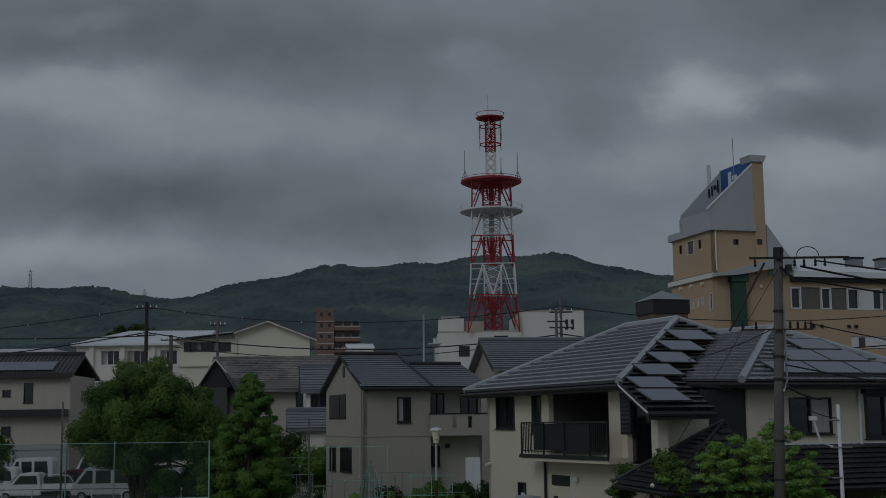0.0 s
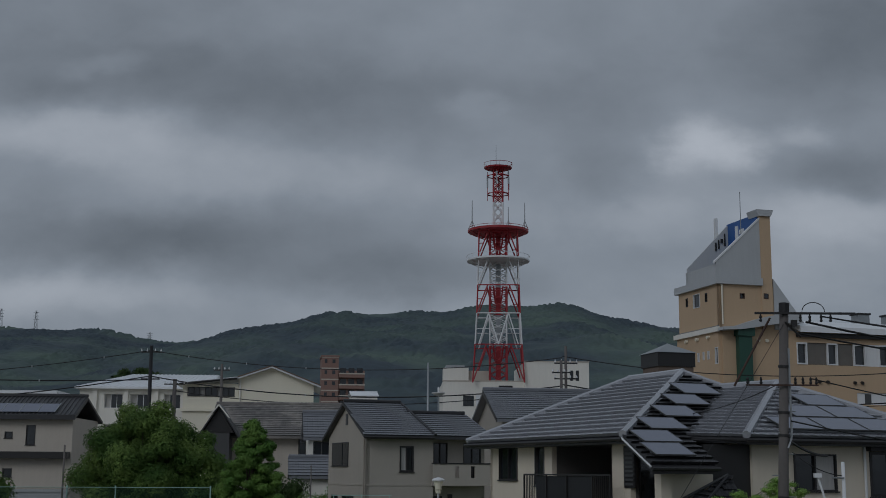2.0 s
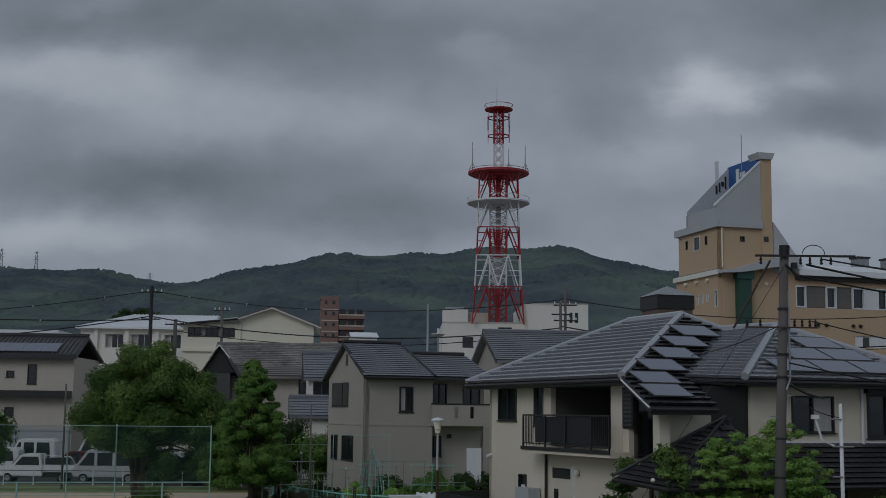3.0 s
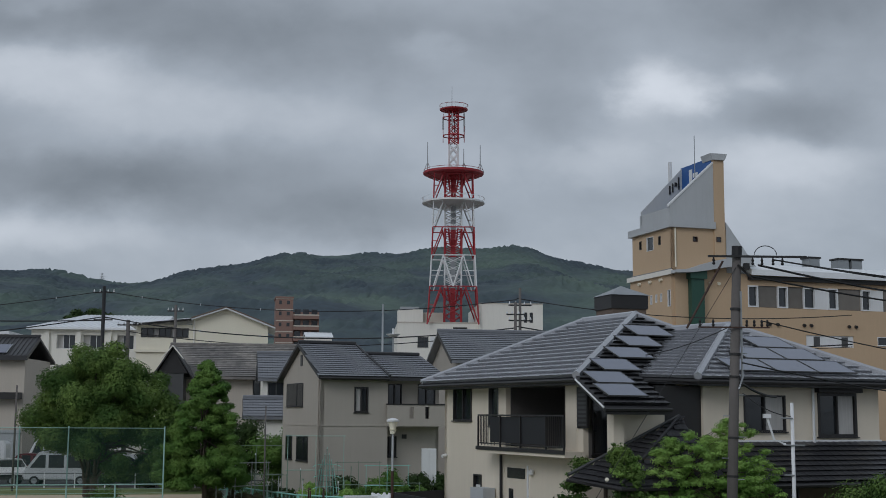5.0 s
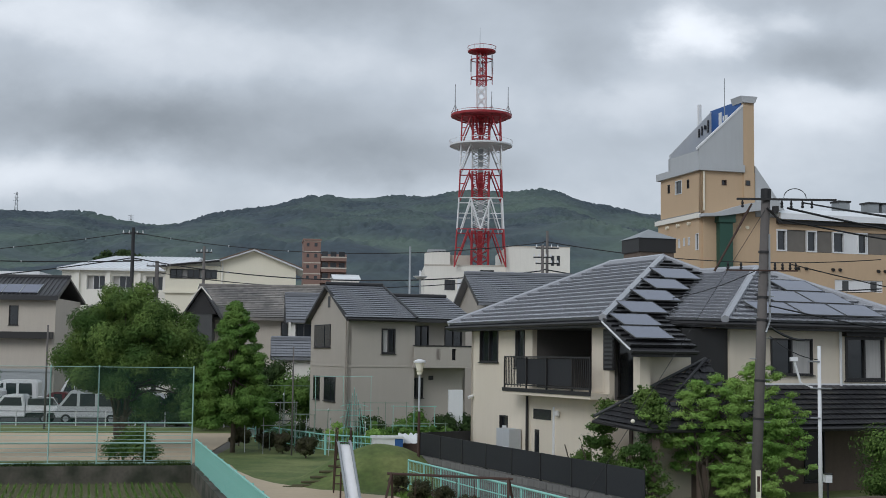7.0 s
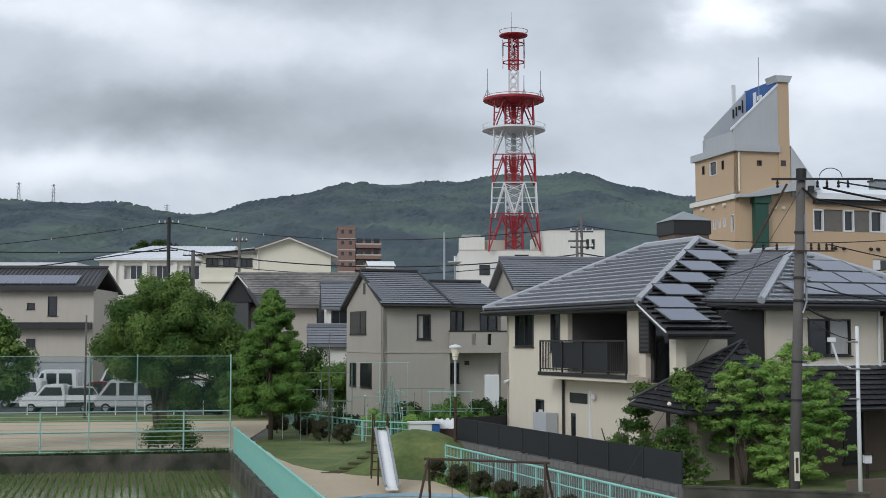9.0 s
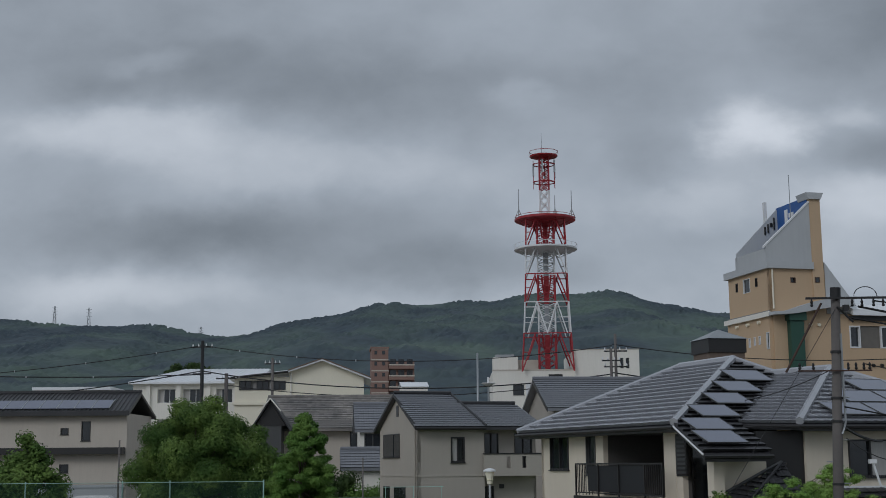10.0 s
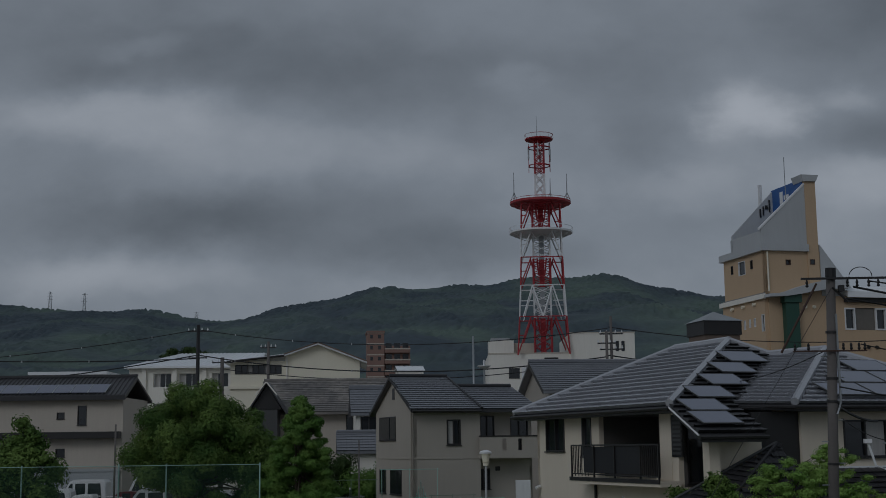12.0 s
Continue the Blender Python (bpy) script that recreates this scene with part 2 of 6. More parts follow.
# ---- mesh helpers ----
def finish(name, bm, mat, smooth=False):
    me = bpy.data.meshes.new(name)
    bm.normal_update()
    bm.to_mesh(me)
    bm.free()
    me.materials.append(mat)
    if smooth:
        me.polygons.foreach_set("use_smooth", [True] * len(me.polygons))
    return me


def part(name, bm, mat, parent=None, label="", smooth=False):
    ob = new(name, finish(name, bm, mat, smooth))
    if parent:
        ob.parent = parent
    return tagged(ob, label)


def thing(name, m, label, category, group="", kind=""):
    ob = new(name)
    ob.matrix_world = m
    return tagged(ob, label, category, group, kind)


def box(x0, x1, y0, y1, z0, z1, bm=None):
    bm = bm or bmesh.new()
    v = [bm.verts.new((x, y, z)) for z in (z0, z1) for x, y in ((x0, y0), (x1, y0), (x1, y1), (x0, y1))]
    for f in ((3, 2, 1, 0), (4, 5, 6, 7), (0, 1, 5, 4), (1, 2, 6, 5), (2, 3, 7, 6), (3, 0, 4, 7)):
        bm.faces.new([v[i] for i in f])
    return bm


def tube(points, r, n=8, bm=None, r1=None):
    """A round bar along points, tapering from r to r1."""
    bm = bm or bmesh.new()
    pts = [Vector(p) for p in points]
    rings = []
    for i, p in enumerate(pts):
        d = (pts[min(i + 1, len(pts) - 1)] - pts[max(i - 1, 0)]).normalized()
        a = d.orthogonal().normalized() if abs(d.z) < 0.98 else Vector((1, 0, 0))
        a = (a - d * a.dot(d)).normalized()
        b = d.cross(a)
        rr = r if r1 is None else r + (r1 - r) * i / (len(pts) - 1)
        rings.append([bm.verts.new(p + (a * math.cos(2 * math.pi * k / n) + b * math.sin(2 * math.pi * k / n)) * rr) for k in range(n)])
    for p, q in zip(rings, rings[1:]):
        for k in range(n):
            bm.faces.new((p[k], p[(k + 1) % n], q[(k + 1) % n], q[k]))
    bm.faces.new(list(reversed(rings[0])))
    bm.faces.new(rings[-1])
    return bm


def prism(poly, axis, lo, hi, bm=None):
    """A flat outline pushed along an axis: poly gives the other two coordinates in x, y, z order."""
    bm = bm or bmesh.new()

    def at(p, h):
        q = list(p)
        q.insert("xyz".index(axis), h)
        return q

    a, b = [bm.verts.new(at(p, lo)) for p in poly], [bm.verts.new(at(p, hi)) for p in poly]
    fs = [bm.faces.new(a), bm.faces.new(b)]
    for i in range(len(poly)):
        j = (i + 1) % len(poly)
        fs.append(bm.faces.new((a[i], a[j], b[j], b[i])))
    bmesh.ops.recalc_face_normals(bm, faces=fs)
    return bm


def slab(corners, thick, bm=None):
    """A plate whose top is the given flat outline, thick metres deep."""
    bm = bm or bmesh.new()
    a = [bm.verts.new(c) for c in corners]
    b = [bm.verts.new((c[0], c[1], c[2] - thick)) for c in corners]
    fs = [bm.faces.new(a), bm.faces.new(b)]
    for i in range(len(a)):
        j = (i + 1) % len(a)
        fs.append(bm.faces.new((a[i], a[j], b[j], b[i])))
    bmesh.ops.recalc_face_normals(bm, faces=fs)
    return bm


def lathe(profile, n=20, bm=None, at=(0, 0, 0)):
    bm = bm or bmesh.new()
    rings = [[bm.verts.new((at[0] + r * math.cos(2 * math.pi * k / n), at[1] + r * math.sin(2 * math.pi * k / n), at[2] + z)) for k in range(n)] for r, z in profile]
    for p, q in zip(rings, rings[1:]):
        for k in range(n):
            bm.faces.new((p[k], p[(k + 1) % n], q[(k + 1) % n], q[k]))
    bm.faces.new(list(reversed(rings[0])))
    bm.faces.new(rings[-1])
    return bm


def array_mesh(name, verts, faces, mat, smooth=False):
    me = bpy.data.meshes.new(name)
    me.from_pydata([tuple(v) for v in verts], [], [tuple(f) for f in faces])
    me.materials.append(mat)
    if smooth:
        me.polygons.foreach_set("use_smooth", [True] * len(me.polygons))
    return me


def frame_of(x, y, z, degrees):
    return pose(x, y, z, 0, 0, degrees)


# ---- building pieces ----
def facing(face, plane):
    """Maps (along, out, up) on an outside wall to local coordinates. Face x looks to -x, face y to -y."""
    if face == "x":
        return lambda s, o, z: (plane - o, s, z)
    return lambda s, o, z: (s, plane - o, z)


def fbox(fm, s0, s1, o0, o1, z0, z1, bm=None):
    a, b = fm(s0, o0, z0), fm(s1, o1, z1)
    lo, hi = [min(p, q) for p, q in zip(a, b)], [max(p, q) for p, q in zip(a, b)]
    return box(lo[0], hi[0], lo[1], hi[1], lo[2], hi[2], bm)


def wall(parent, face, plane, s0, s1, z0, z1, holes, mat, thick=0.18, name="wall", label=""):
    """A wall with real openings. holes: (s0, s1, z0, z1)."""
    fm = facing(face, plane)
    ss = sorted({s0, s1, *[min(max(h[i], s0), s1) for h in holes for i in (0, 1)]})
    zz = sorted({z0, z1, *[min(max(h[i], z0), z1) for h in holes for i in (2, 3)]})
    bm = bmesh.new()
    na, nc = len(ss) - 1, len(zz) - 1

    def solid(i, k):
        if not (0 <= i < na and 0 <= k < nc):
            return False
        a, c = (ss[i] + ss[i + 1]) / 2, (zz[k] + zz[k + 1]) / 2
        return not any(h[0] < a < h[1] and h[2] < c < h[3] for h in holes)

    fs = []
    for i in range(na):
        for k in range(nc):
            if not solid(i, k):
                continue
            a, b, c, d = ss[i], ss[i + 1], zz[k], zz[k + 1]
            quads = [[(a, 0, c), (b, 0, c), (b, 0, d), (a, 0, d)], [(a, -thick, c), (b, -thick, c), (b, -thick, d), (a, -thick, d)]]
            for other, p, q in (((i - 1, k), (a, c), (a, d)), ((i + 1, k), (b, c), (b, d)), ((i, k - 1), (a, c), (b, c)), ((i, k + 1), (a, d), (b, d))):
                if not solid(*other):
                    quads.append([(p[0], 0, p[1]), (q[0], 0, q[1]), (q[0], -thick, q[1]), (p[0], -thick, p[1])])
            for qd in quads:
                fs.append(bm.faces.new([bm.verts.new(fm(*v)) for v in qd]))
    bmesh.ops.remove_doubles(bm, verts=bm.verts[:], dist=0.0005)
    bmesh.ops.recalc_face_normals(bm, faces=bm.faces[:])
    return part(name, bm, mat, parent, label)


def window(parent, face, plane, s0, s1, z0, z1, frame_mat="dark", panes=2, curtain=(), bar=0.05, sill=True, deep=0.09):
    """A sliding window: frame set in the opening, panes of dark glass, some with a curtain close behind."""
    fm = facing(face, plane)
    bm = bmesh.new()
    for a, b, c, d in ((s0, s1, z0, z0 + bar), (s0, s1, z1 - bar, z1), (s0, s0 + bar, z0 + bar, z1 - bar), (s1 - bar, s1, z0 + bar, z1 - bar)):
        fbox(fm, a, b, -deep, 0.035, c, d, bm)
    win = part("window", bm, M[frame_mat], parent)
    step = (s1 - s0 - 2 * bar) / panes
    for k in range(panes):
        a = s0 + bar + k * step
        pm = M["curtain"] if k in curtain else M["glass"]
        part("pane", fbox(fm, a + 0.02, a + step - 0.02, -deep + 0.01, -deep + 0.03 + 0.02 * (k % 2), z0 + bar, z1 - bar), pm, win, "pane with a pale curtain behind" if k in curtain else "")
        if k:
            part("mullion", fbox(fm, a - 0.03, a + 0.03, -deep, 0.015, z0 + bar, z1 - bar), M[frame_mat], win)
    if sill:
        part("sill", fbox(fm, s0 - 0.05, s1 + 0.05, -0.02, 0.08, z0 - 0.04, z0 - 0.003), M[frame_mat], win)
    return win


def tile_mesh(name, mat, w=0.3, l=0.34, t=0.05):
    bm = bmesh.new()
    prof = ((0, 0.006), (w * 0.2, 0.0), (w * 0.75, 0.0), (w * 0.9, 0.008), (w, 0.006))
    low = [bm.verts.new((x, 0, t + z)) for x, z in prof]
    up = [bm.verts.new((x, l, 0.012 + z)) for x, z in prof]
    bot = [bm.verts.new((0, 0.07, 0)), bm.verts.new((w, 0.07, 0))]
    for i in range(4):
        bm.faces.new((low[i], low[i + 1], up[i + 1], up[i]))
    bm.faces.new((bot[0], bot[1], *reversed(low)))
    bm.faces.new((bot[0], low[0], up[0]))
    bm.faces.new((bot[1], up[4], low[4]))
    return finish(name, bm, mat)


def tile_slope(roof, corners, mat_key, singles=0, w=0.36, step=0.45, t=0.12):
    """Lays tiles on a flat slope given as its outline: the first two corners are the eave, left to right as seen from outside."""
    pts = [Vector(c) for c in corners]
    along = (pts[1] - pts[0]).normalized()
    nrm = Vector((0, 0, 0))
    for i in range(1, len(pts) - 1):
        nrm += (pts[i] - pts[0]).cross(pts[i + 1] - pts[0])
    nrm.normalize()
    upv = nrm.cross(along).normalized()
    flat = [((p - pts[0]).dot(along), (p - pts[0]).dot(upv)) for p in pts]
    me = tile_mesh("tile", M[mat_key], w, step * 1.2, t)
    mv = np.array([v.co for v in me.vertices])
    mf = [list(p.vertices) for p in me.polygons]
    top = max(q[1] for q in flat)
    verts, faces, made = [], [], 0
    basis = np.array([along, upv, nrm])
    rng = random.Random(7)
    v = 0.0
    while v < top - step * 0.4:
        vm, xs = v + step * 0.5, []
        for (ax, ay), (bx, by) in zip(flat, flat[1:] + flat[:1]):
            if (ay - vm) * (by - vm) < 0:
                xs.append(ax + (bx - ax) * (vm - ay) / (by - ay))
        if len(xs) >= 2:
            lo, hi = min(xs), max(xs)
            n = max(1, int(round((hi - lo) / w)))
            for k in range(n):
                s = lo + (hi - lo - n * w) / 2 + k * w
                p = pts[0] + along * s + upv * v + nrm * (0.004 + 0.003 * rng.random())
                if made < singles:
                    ob = new("tile", me)
                    ob.parent = roof
                    ob.matrix_basis = Matrix.Translation(p) @ Matrix((along, upv, nrm)).transposed().to_4x4()
                    made += 1
                else:
                    base = len(verts)
                    verts.extend((mv @ basis + np.array(p)).tolist())
                    faces.extend([[i + base for i in f] for f in mf])
        v += step
    if verts:
        ob = new("tiling", array_mesh("tiling", verts, faces, M[mat_key]))
        ob.parent = roof
        tagged(ob, kind="stuff")


def ridge_cap(roof, a, b, mat_key, r=0.11, name="ridge_cap"):
    a, b = Vector(a), Vector(b)
    n = 1
    seg = (b - a).length / n
    me = finish(name, tube([(0, 0, 0), (0, 0, seg)], r, 6), M[mat_key])
    turn = (b - a).to_track_quat("Z", "X").to_matrix().to_4x4()
    for i in range(n):
        o = new(name, me)
        o.parent, o.matrix_basis = roof, Matrix.Translation(a.lerp(b, i / n)) @ turn


def gutter(house, pts, r=0.06):
    return part("gutter", tube(pts, r, 6), M["dark"], house)


# ---- ground ----
ground_bm = bmesh.new()
outer = [(-4500, 4500), (4500, 4500), (4500, -4500), (-4500, -4500)]
inner = [(-44, 45.0), (-9.45, 52.4), (-1.2, 21.0), (-44, 12.0)]
ov = [ground_bm.verts.new((x, y, 0)) for x, y in outer]
iv = [ground_bm.verts.new((x, y, 0)) for x, y in inner]
for i in range(4):
    j = (i + 1) % 4
    ground_bm.faces.new((ov[i], iv[i], iv[j], ov[j]))
tagged(part("ground", ground_bm, M["earth"]), "bare earth and paving of the town plain", "ground", kind="structure")


def sheet(name, pts, z, mat, label, thick=0.03):
    return tagged(part(name, slab([(x, y, z) for x, y in pts], thick), mat), label, name, kind="structure")


sheet("lawn", [(-9.3, 53.0), (-9.6, 74), (14, 74), (0.6, 46), (-0.4, 43.4), (6.3, 24.5), (-0.7, 21.5)], 0.034, M["grass"], "worn park lawn with yellowing patches")
sheet("court", [(-44, 45.6), (-9.6, 53.0), (-10.6, 74), (-60, 66)], 0.038, M["sand"], "sandy playing court of the park")
sheet("parking", [(-70, 80), (-8, 82), (-8, 100), (-70, 100)], 0.02, M["asphalt"], "asphalt car park behind the court")
sheet("court_verge", [(-60, 66.2), (-10.6, 74.2), (-10.6, 80), (-60, 79)], 0.03, M["grass"], "grass strip between court and car park")
sheet("path", [(-9.0, 53.2), (-7.9, 52.9), (-7.35, 50.6), (-6.25, 47.6), (-5.4, 46.0), (-4.6, 45.0), (-3.5, 44.2), (-2.3, 42.9), (-0.95, 42.0), (-0.3, 40.2), (0.2, 37.6), (2.0, 33.5), (1.0, 22.5), (-0.9, 22.0)], 0.043, M["sand"], "trodden sandy path beside the fence")
# flooded paddy below the park
paddy_mat = material("shallow_paddy_water", (0.17, 0.178, 0.088), 0.12, grain=(2, 0.25), stain=(0.3, 0.3), bump=0.0)
paddy = tagged(part("paddy_water", slab([(-46, 45.6, -0.62), (-9.2, 53.2, -0.62), (-0.9, 20.4, -0.62), (-46, 11, -0.62)], 0.05), paddy_mat), "still shallow water of a rice paddy", "water", kind="structure")
rng = np.random.default_rng(5)
rv, rf = [], []
row_dir = np.array([-0.255, 0.967])
for k in range(0, 120):
    base = np.array([-26 + k * 0.28, 36.0])
    for s in np.arange(0, 17, 0.17):
        p = base + row_dir * s + rng.normal(0, 0.02, 2)
        left_ok = p[1] < 45 + (p[0] + 44) * 0.2142 - 0.3 and p[0] < -9.45 + (52.4 - p[1]) * 0.2627 - 0.5 and p[0] > -22
        if not left_ok:
            continue
        for b in range(4):
            a = rng.uniform(0, 6.28)
            d = np.array([math.cos(a), math.sin(a)])
            h = rng.uniform(0.06, 0.14)
            q = len(rv)
            w = np.array([-d[1], d[0]]) * 0.012
            rv += [(*(p - w), -0.62), (*(p + w), -0.62), (*(p + d * 0.05), -0.62 + h)]
            rf.append((q, q + 1, q + 2))
rice = new("rice_shoots", array_mesh("rice_shoots", rv, rf, M["leaf_mid"]))
tagged(rice, "young rice shoots in rows standing in water", "rice", kind="stuff")


def run_wall(name, a, b, z0, z1, thick, mat, label, category):
    a, b = Vector((*a, 0)), Vector((*b, 0))
    d = (b - a)
    yaw = math.degrees(math.atan2(d.y, d.x))
    ob = part(name, box(0, d.length, -thick / 2, thick / 2, z0, z1), mat)
    ob.matrix_world = frame_of(a.x, a.y, 0, yaw)
    return tagged(ob, label, category, kind="structure")


run_wall("paddy_wall", (-44, 45.0), (-9.3, 52.43), -0.7, 0.06, 0.25, M["oldconcrete"], "mossy stained concrete bank of the paddy", "retaining wall")
run_wall("paddy_wall_side", (-9.3, 52.3), (-1.2, 21.2), -0.7, 0.05, 0.22, M["oldconcrete"], "mossy concrete edge below the mint fence", "retaining wall")

# ---- wooded hills ----
HILLS = [(-900, 71.8), (-780, 66.3), (-660, 56.0), (-540, 58.4), (-420, 36.5), (-300, 60.5), (-180, 81.0), (-60, 80.0), (60, 87.9), (180, 94.7), (300, 67.5), (420, 58.1), (540, 51.8), (660, 44.5), (780, 37.9), (900, 33.8)]
gx, gy = np.linspace(-980, 980, 520), np.concatenate([np.linspace(600, 1500, 80), np.linspace(1510, 2060, 110)])
GX, GY = np.meshgrid(gx, gy)
ridge = 150 + sum(h * np.exp(-((GX - c) / 85.0) ** 2) for c, h in HILLS)
rise = np.clip((GY - 620) / 1380.0, 0, 1)
rise = rise ** 1.2
spur = np.array([[noise.fractal(Vector((x / 210.0, y / 330.0, 3.1)), 1.0, 2.0, 4) for x in gx] for y in gy])
GZ = ridge * rise * (1 + 0.24 * spur * (1 - rise) * 1.6)
GZ = np.where(GY > 2002, GZ - (GY - 2002) * 0.8, GZ)
rr = np.random.default_rng(3)
wood = np.clip(np.array([[noise.noise(Vector((x / 70.0, y / 90.0, 9.0))) for x in gx] for y in gy]) * 2.5 + 1.0, 0.15, 1.4)
GZ = GZ + rr.uniform(0, 1, GZ.shape) ** 1.5 * 4.2 * wood - 1.5
nxh, nyh = len(gx), len(gy)
hv = np.stack([GX + rr.uniform(-1.2, 1.2, GX.shape), GY + rr.uniform(-2, 2, GX.shape), GZ], -1).reshape(-1, 3)
ii = (np.arange(nyh - 1)[:, None] * nxh + np.arange(nxh - 1)[None, :]).reshape(-1)
hf = np.stack([ii, ii + 1, ii + nxh + 1, ii + nxh], 1)
# distance haze is mixed into both foliage colours as a blue-grey cast
hill_mat = material("haze_blued_hillside", (0.059, 0.084, 0.102), 0.95, grain=(0.10, 0.40), stain=(0.007, 0.34), bump=0.0, alt=(0.090, 0.130, 0.108))
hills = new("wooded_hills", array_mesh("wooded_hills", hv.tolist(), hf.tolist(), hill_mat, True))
tagged(hills, "wooded hill range behind the town, distance haze in its colour", "hills", kind="structure")


# ---- plants ----
def leaves(clumps, count, size, seed, flat=0.8, droop=0.25, shell=(0.62, 0.36)):
    """Many small folded leaves scattered in clumps (x, y, z, radius); denser towards each clump's shell."""
    g = np.random.default_rng(seed)
    c = np.array(clumps, float)
    w = c[:, 3] ** 2
    pick = g.choice(len(c), count, p=w / w.sum())
    d = g.normal(size=(count, 3))
    d /= np.linalg.norm(d, axis=1)[:, None]
    r = c[pick, 3] * np.minimum(np.abs(g.normal(shell[0], shell[1], count)), 1.15)
    p = c[pick, :3] + d * r[:, None] * np.array([1, 1, flat])
    n = d * 1.4 + g.normal(size=(count, 3)) * 0.38 + np.array([0, 0, 0.4])
    n /= np.linalg.norm(n, axis=1)[:, None]
    a = np.cross(n, g.normal(size=(count, 3)))
    a /= np.linalg.norm(a, axis=1)[:, None]
    b = np.cross(n, a)
    s = size * g.uniform(0.6, 1.35, count)[:, None]
    v = np.stack([p - a * s, p + b * s * 0.55 - n * s * droop, p + a * s, p - b * s * 0.55 - n * s * droop], 1).reshape(-1, 3)
    k = np.arange(count)[:, None] * 4
    f = np.concatenate([k + np.array([[0, 1, 2]]), k + np.array([[0, 2, 3]])])
    return v, f


def ball_clumps(center, radii, n, rad, seed, shell=0.55, low=-0.85):
    g = random.Random(seed)
    out = []
    while len(out) < n:
        d = Vector((g.gauss(0, 1), g.gauss(0, 1), g.gauss(0, 1))).normalized()
        if d.z < low:
            continue
        k = shell + (1 - shell) * g.random() ** 0.5
        out.append((center[0] + d.x * radii[0] * k, center[1] + d.y * radii[1] * k, center[2] + d.z * radii[2] * k, rad * g.uniform(0.6, 1.3)))
    return out


def tree(name, x, y, z, trunk_h, trunk_r, clumps, count, size, mat, label, seed, limbs=7, lean=(0, 0), cat="tree", stems=1, flat=0.8, shell=(0.62, 0.36)):
    root = thing(name, frame_of(x, y, z, 0), label, cat)
    g = random.Random(seed)
    bm = bmesh.new()
    for s in range(stems):
        off = Vector((g.uniform(-0.25, 0.25), g.uniform(-0.25, 0.25), 0)) * (stems > 1)
        pts = [Vector((0, 0, -0.05)) + off * 0.4]
        for i in range(1, 6):
            pts.append(Vector((lean[0] * i / 5 + g.uniform(-0.06, 0.06) + off.x * (1 + i * 0.5), lean[1] * i / 5 + g.uniform(-0.06, 0.06) + off.y * (1 + i * 0.5), trunk_h * i / 5)))
        tube(pts, trunk_r, 9, bm, trunk_r * 0.55)
        for cl in g.sample(clumps, min(limbs, len(clumps))):
            a = pts[g.choice((2, 3, 4, 5))]
            e = Vector(cl[:3])
            mid_p = a.lerp(e, 0.5) + Vector((0, 0, 0.12 * (e - a).length))
            tube([a, mid_p, e], trunk_r * 0.42, 6, bm, trunk_r * 0.1)
    part("trunk", bm, M["bark"], root, smooth=True)
    v, f = leaves(clumps, count, size, seed, flat, shell=shell)
    crown = new("crown", array_mesh("crown", v.tolist(), f.tolist(), mat))
    crown.parent = root
    return root


def shrub(name, x, y, z, rx, rz, count, size, mat, label, seed, n=14, cat="shrub"):
    cl = ball_clumps((0, 0, rz * 0.55), (rx * 0.75, rx * 0.75, rz * 0.42), n, rx * 0.38, seed, 0.3)
    return tree(name, x, y, z, rz * 0.5, 0.04, cl, count, size, mat, label, seed, 0, cat=cat)


def cone_clumps(z0, z1, r, n, rad, seed):
    """Clumps in loose tiers round a stem, wide below and pointed at the top."""
    g = random.Random(seed)
    out = []
    for k in range(n):
        a = (k + g.random()) / n
        w = r * ((1 - a) ** 0.55 * min(1.0, 0.75 + 1.8 * a)) * g.uniform(0.3, 1.08)
        t = g.uniform(0, 6.28)
        out.append((w * math.cos(t), w * math.sin(t), z0 + (z1 - z0) * a - 0.22 * w, rad * g.uniform(0.65, 1.2) * (1 - 0.45 * a)))
    return out


lumps = [(-1.5, -1.2, 6.0, 0.9), (0.3, -1.3, 6.9, 0.8), (1.5, -0.9, 6.5, 0.85), (0.9, -0.3, 7.5, 0.6), (-0.6, -0.4, 7.3, 0.65), (2.4, -0.8, 5.2, 0.9), (-2.5, -0.9, 4.3, 0.85), (-0.3, -2.2, 5.0, 0.9), (1.2, -2.1, 4.2, 0.9), (-1.4, -2.0, 3.4, 0.8), (2.9, -0.9, 3.4, 0.8), (0.2, -2.2, 3.0, 0.75), (3.3, -0.6, 2.4, 0.6), (2.9, -0.3, 5.4, 0.75), (3.2, -0.3, 4.3, 0.8), (1.9, 0.0, 6.4, 0.7), (3.5, -0.2, 5.0, 0.65), (3.0, 0.0, 6.1, 0.55), (3.7, -0.3, 3.5, 0.65)]
tree("round_tree", -14.6, 62.5, 0, 3.4, 0.2, lumps + ball_clumps((0, 0, 4.75), (2.45, 2.3, 2.3), 58, 0.62, 11, 0.85, -0.75) + ball_clumps((1.8, -0.4, 2.9), (1.9, 1.6, 1.1), 22, 0.55, 31, 0.85, -1) + ball_clumps((0.2, 0, 4.6), (1.7, 1.6, 1.5), 14, 0.9, 33, 0.1), 165000, 0.066, M["leaf"], "broad dense round-crowned evergreen tree beside the court", 11, 16, stems=3, flat=0.8, shell=(0.86, 0.17))
tree("young_tree", -8.9, 59.8, 0, 5.6, 0.12, cone_clumps(1.6, 6.9, 2.15, 250, 0.44, 12), 140000, 0.058, M["leaf_mid"], "slender bright green tree with a pointed crown on the lawn", 12, 26, flat=0.6, shell=(0.66, 0.36))
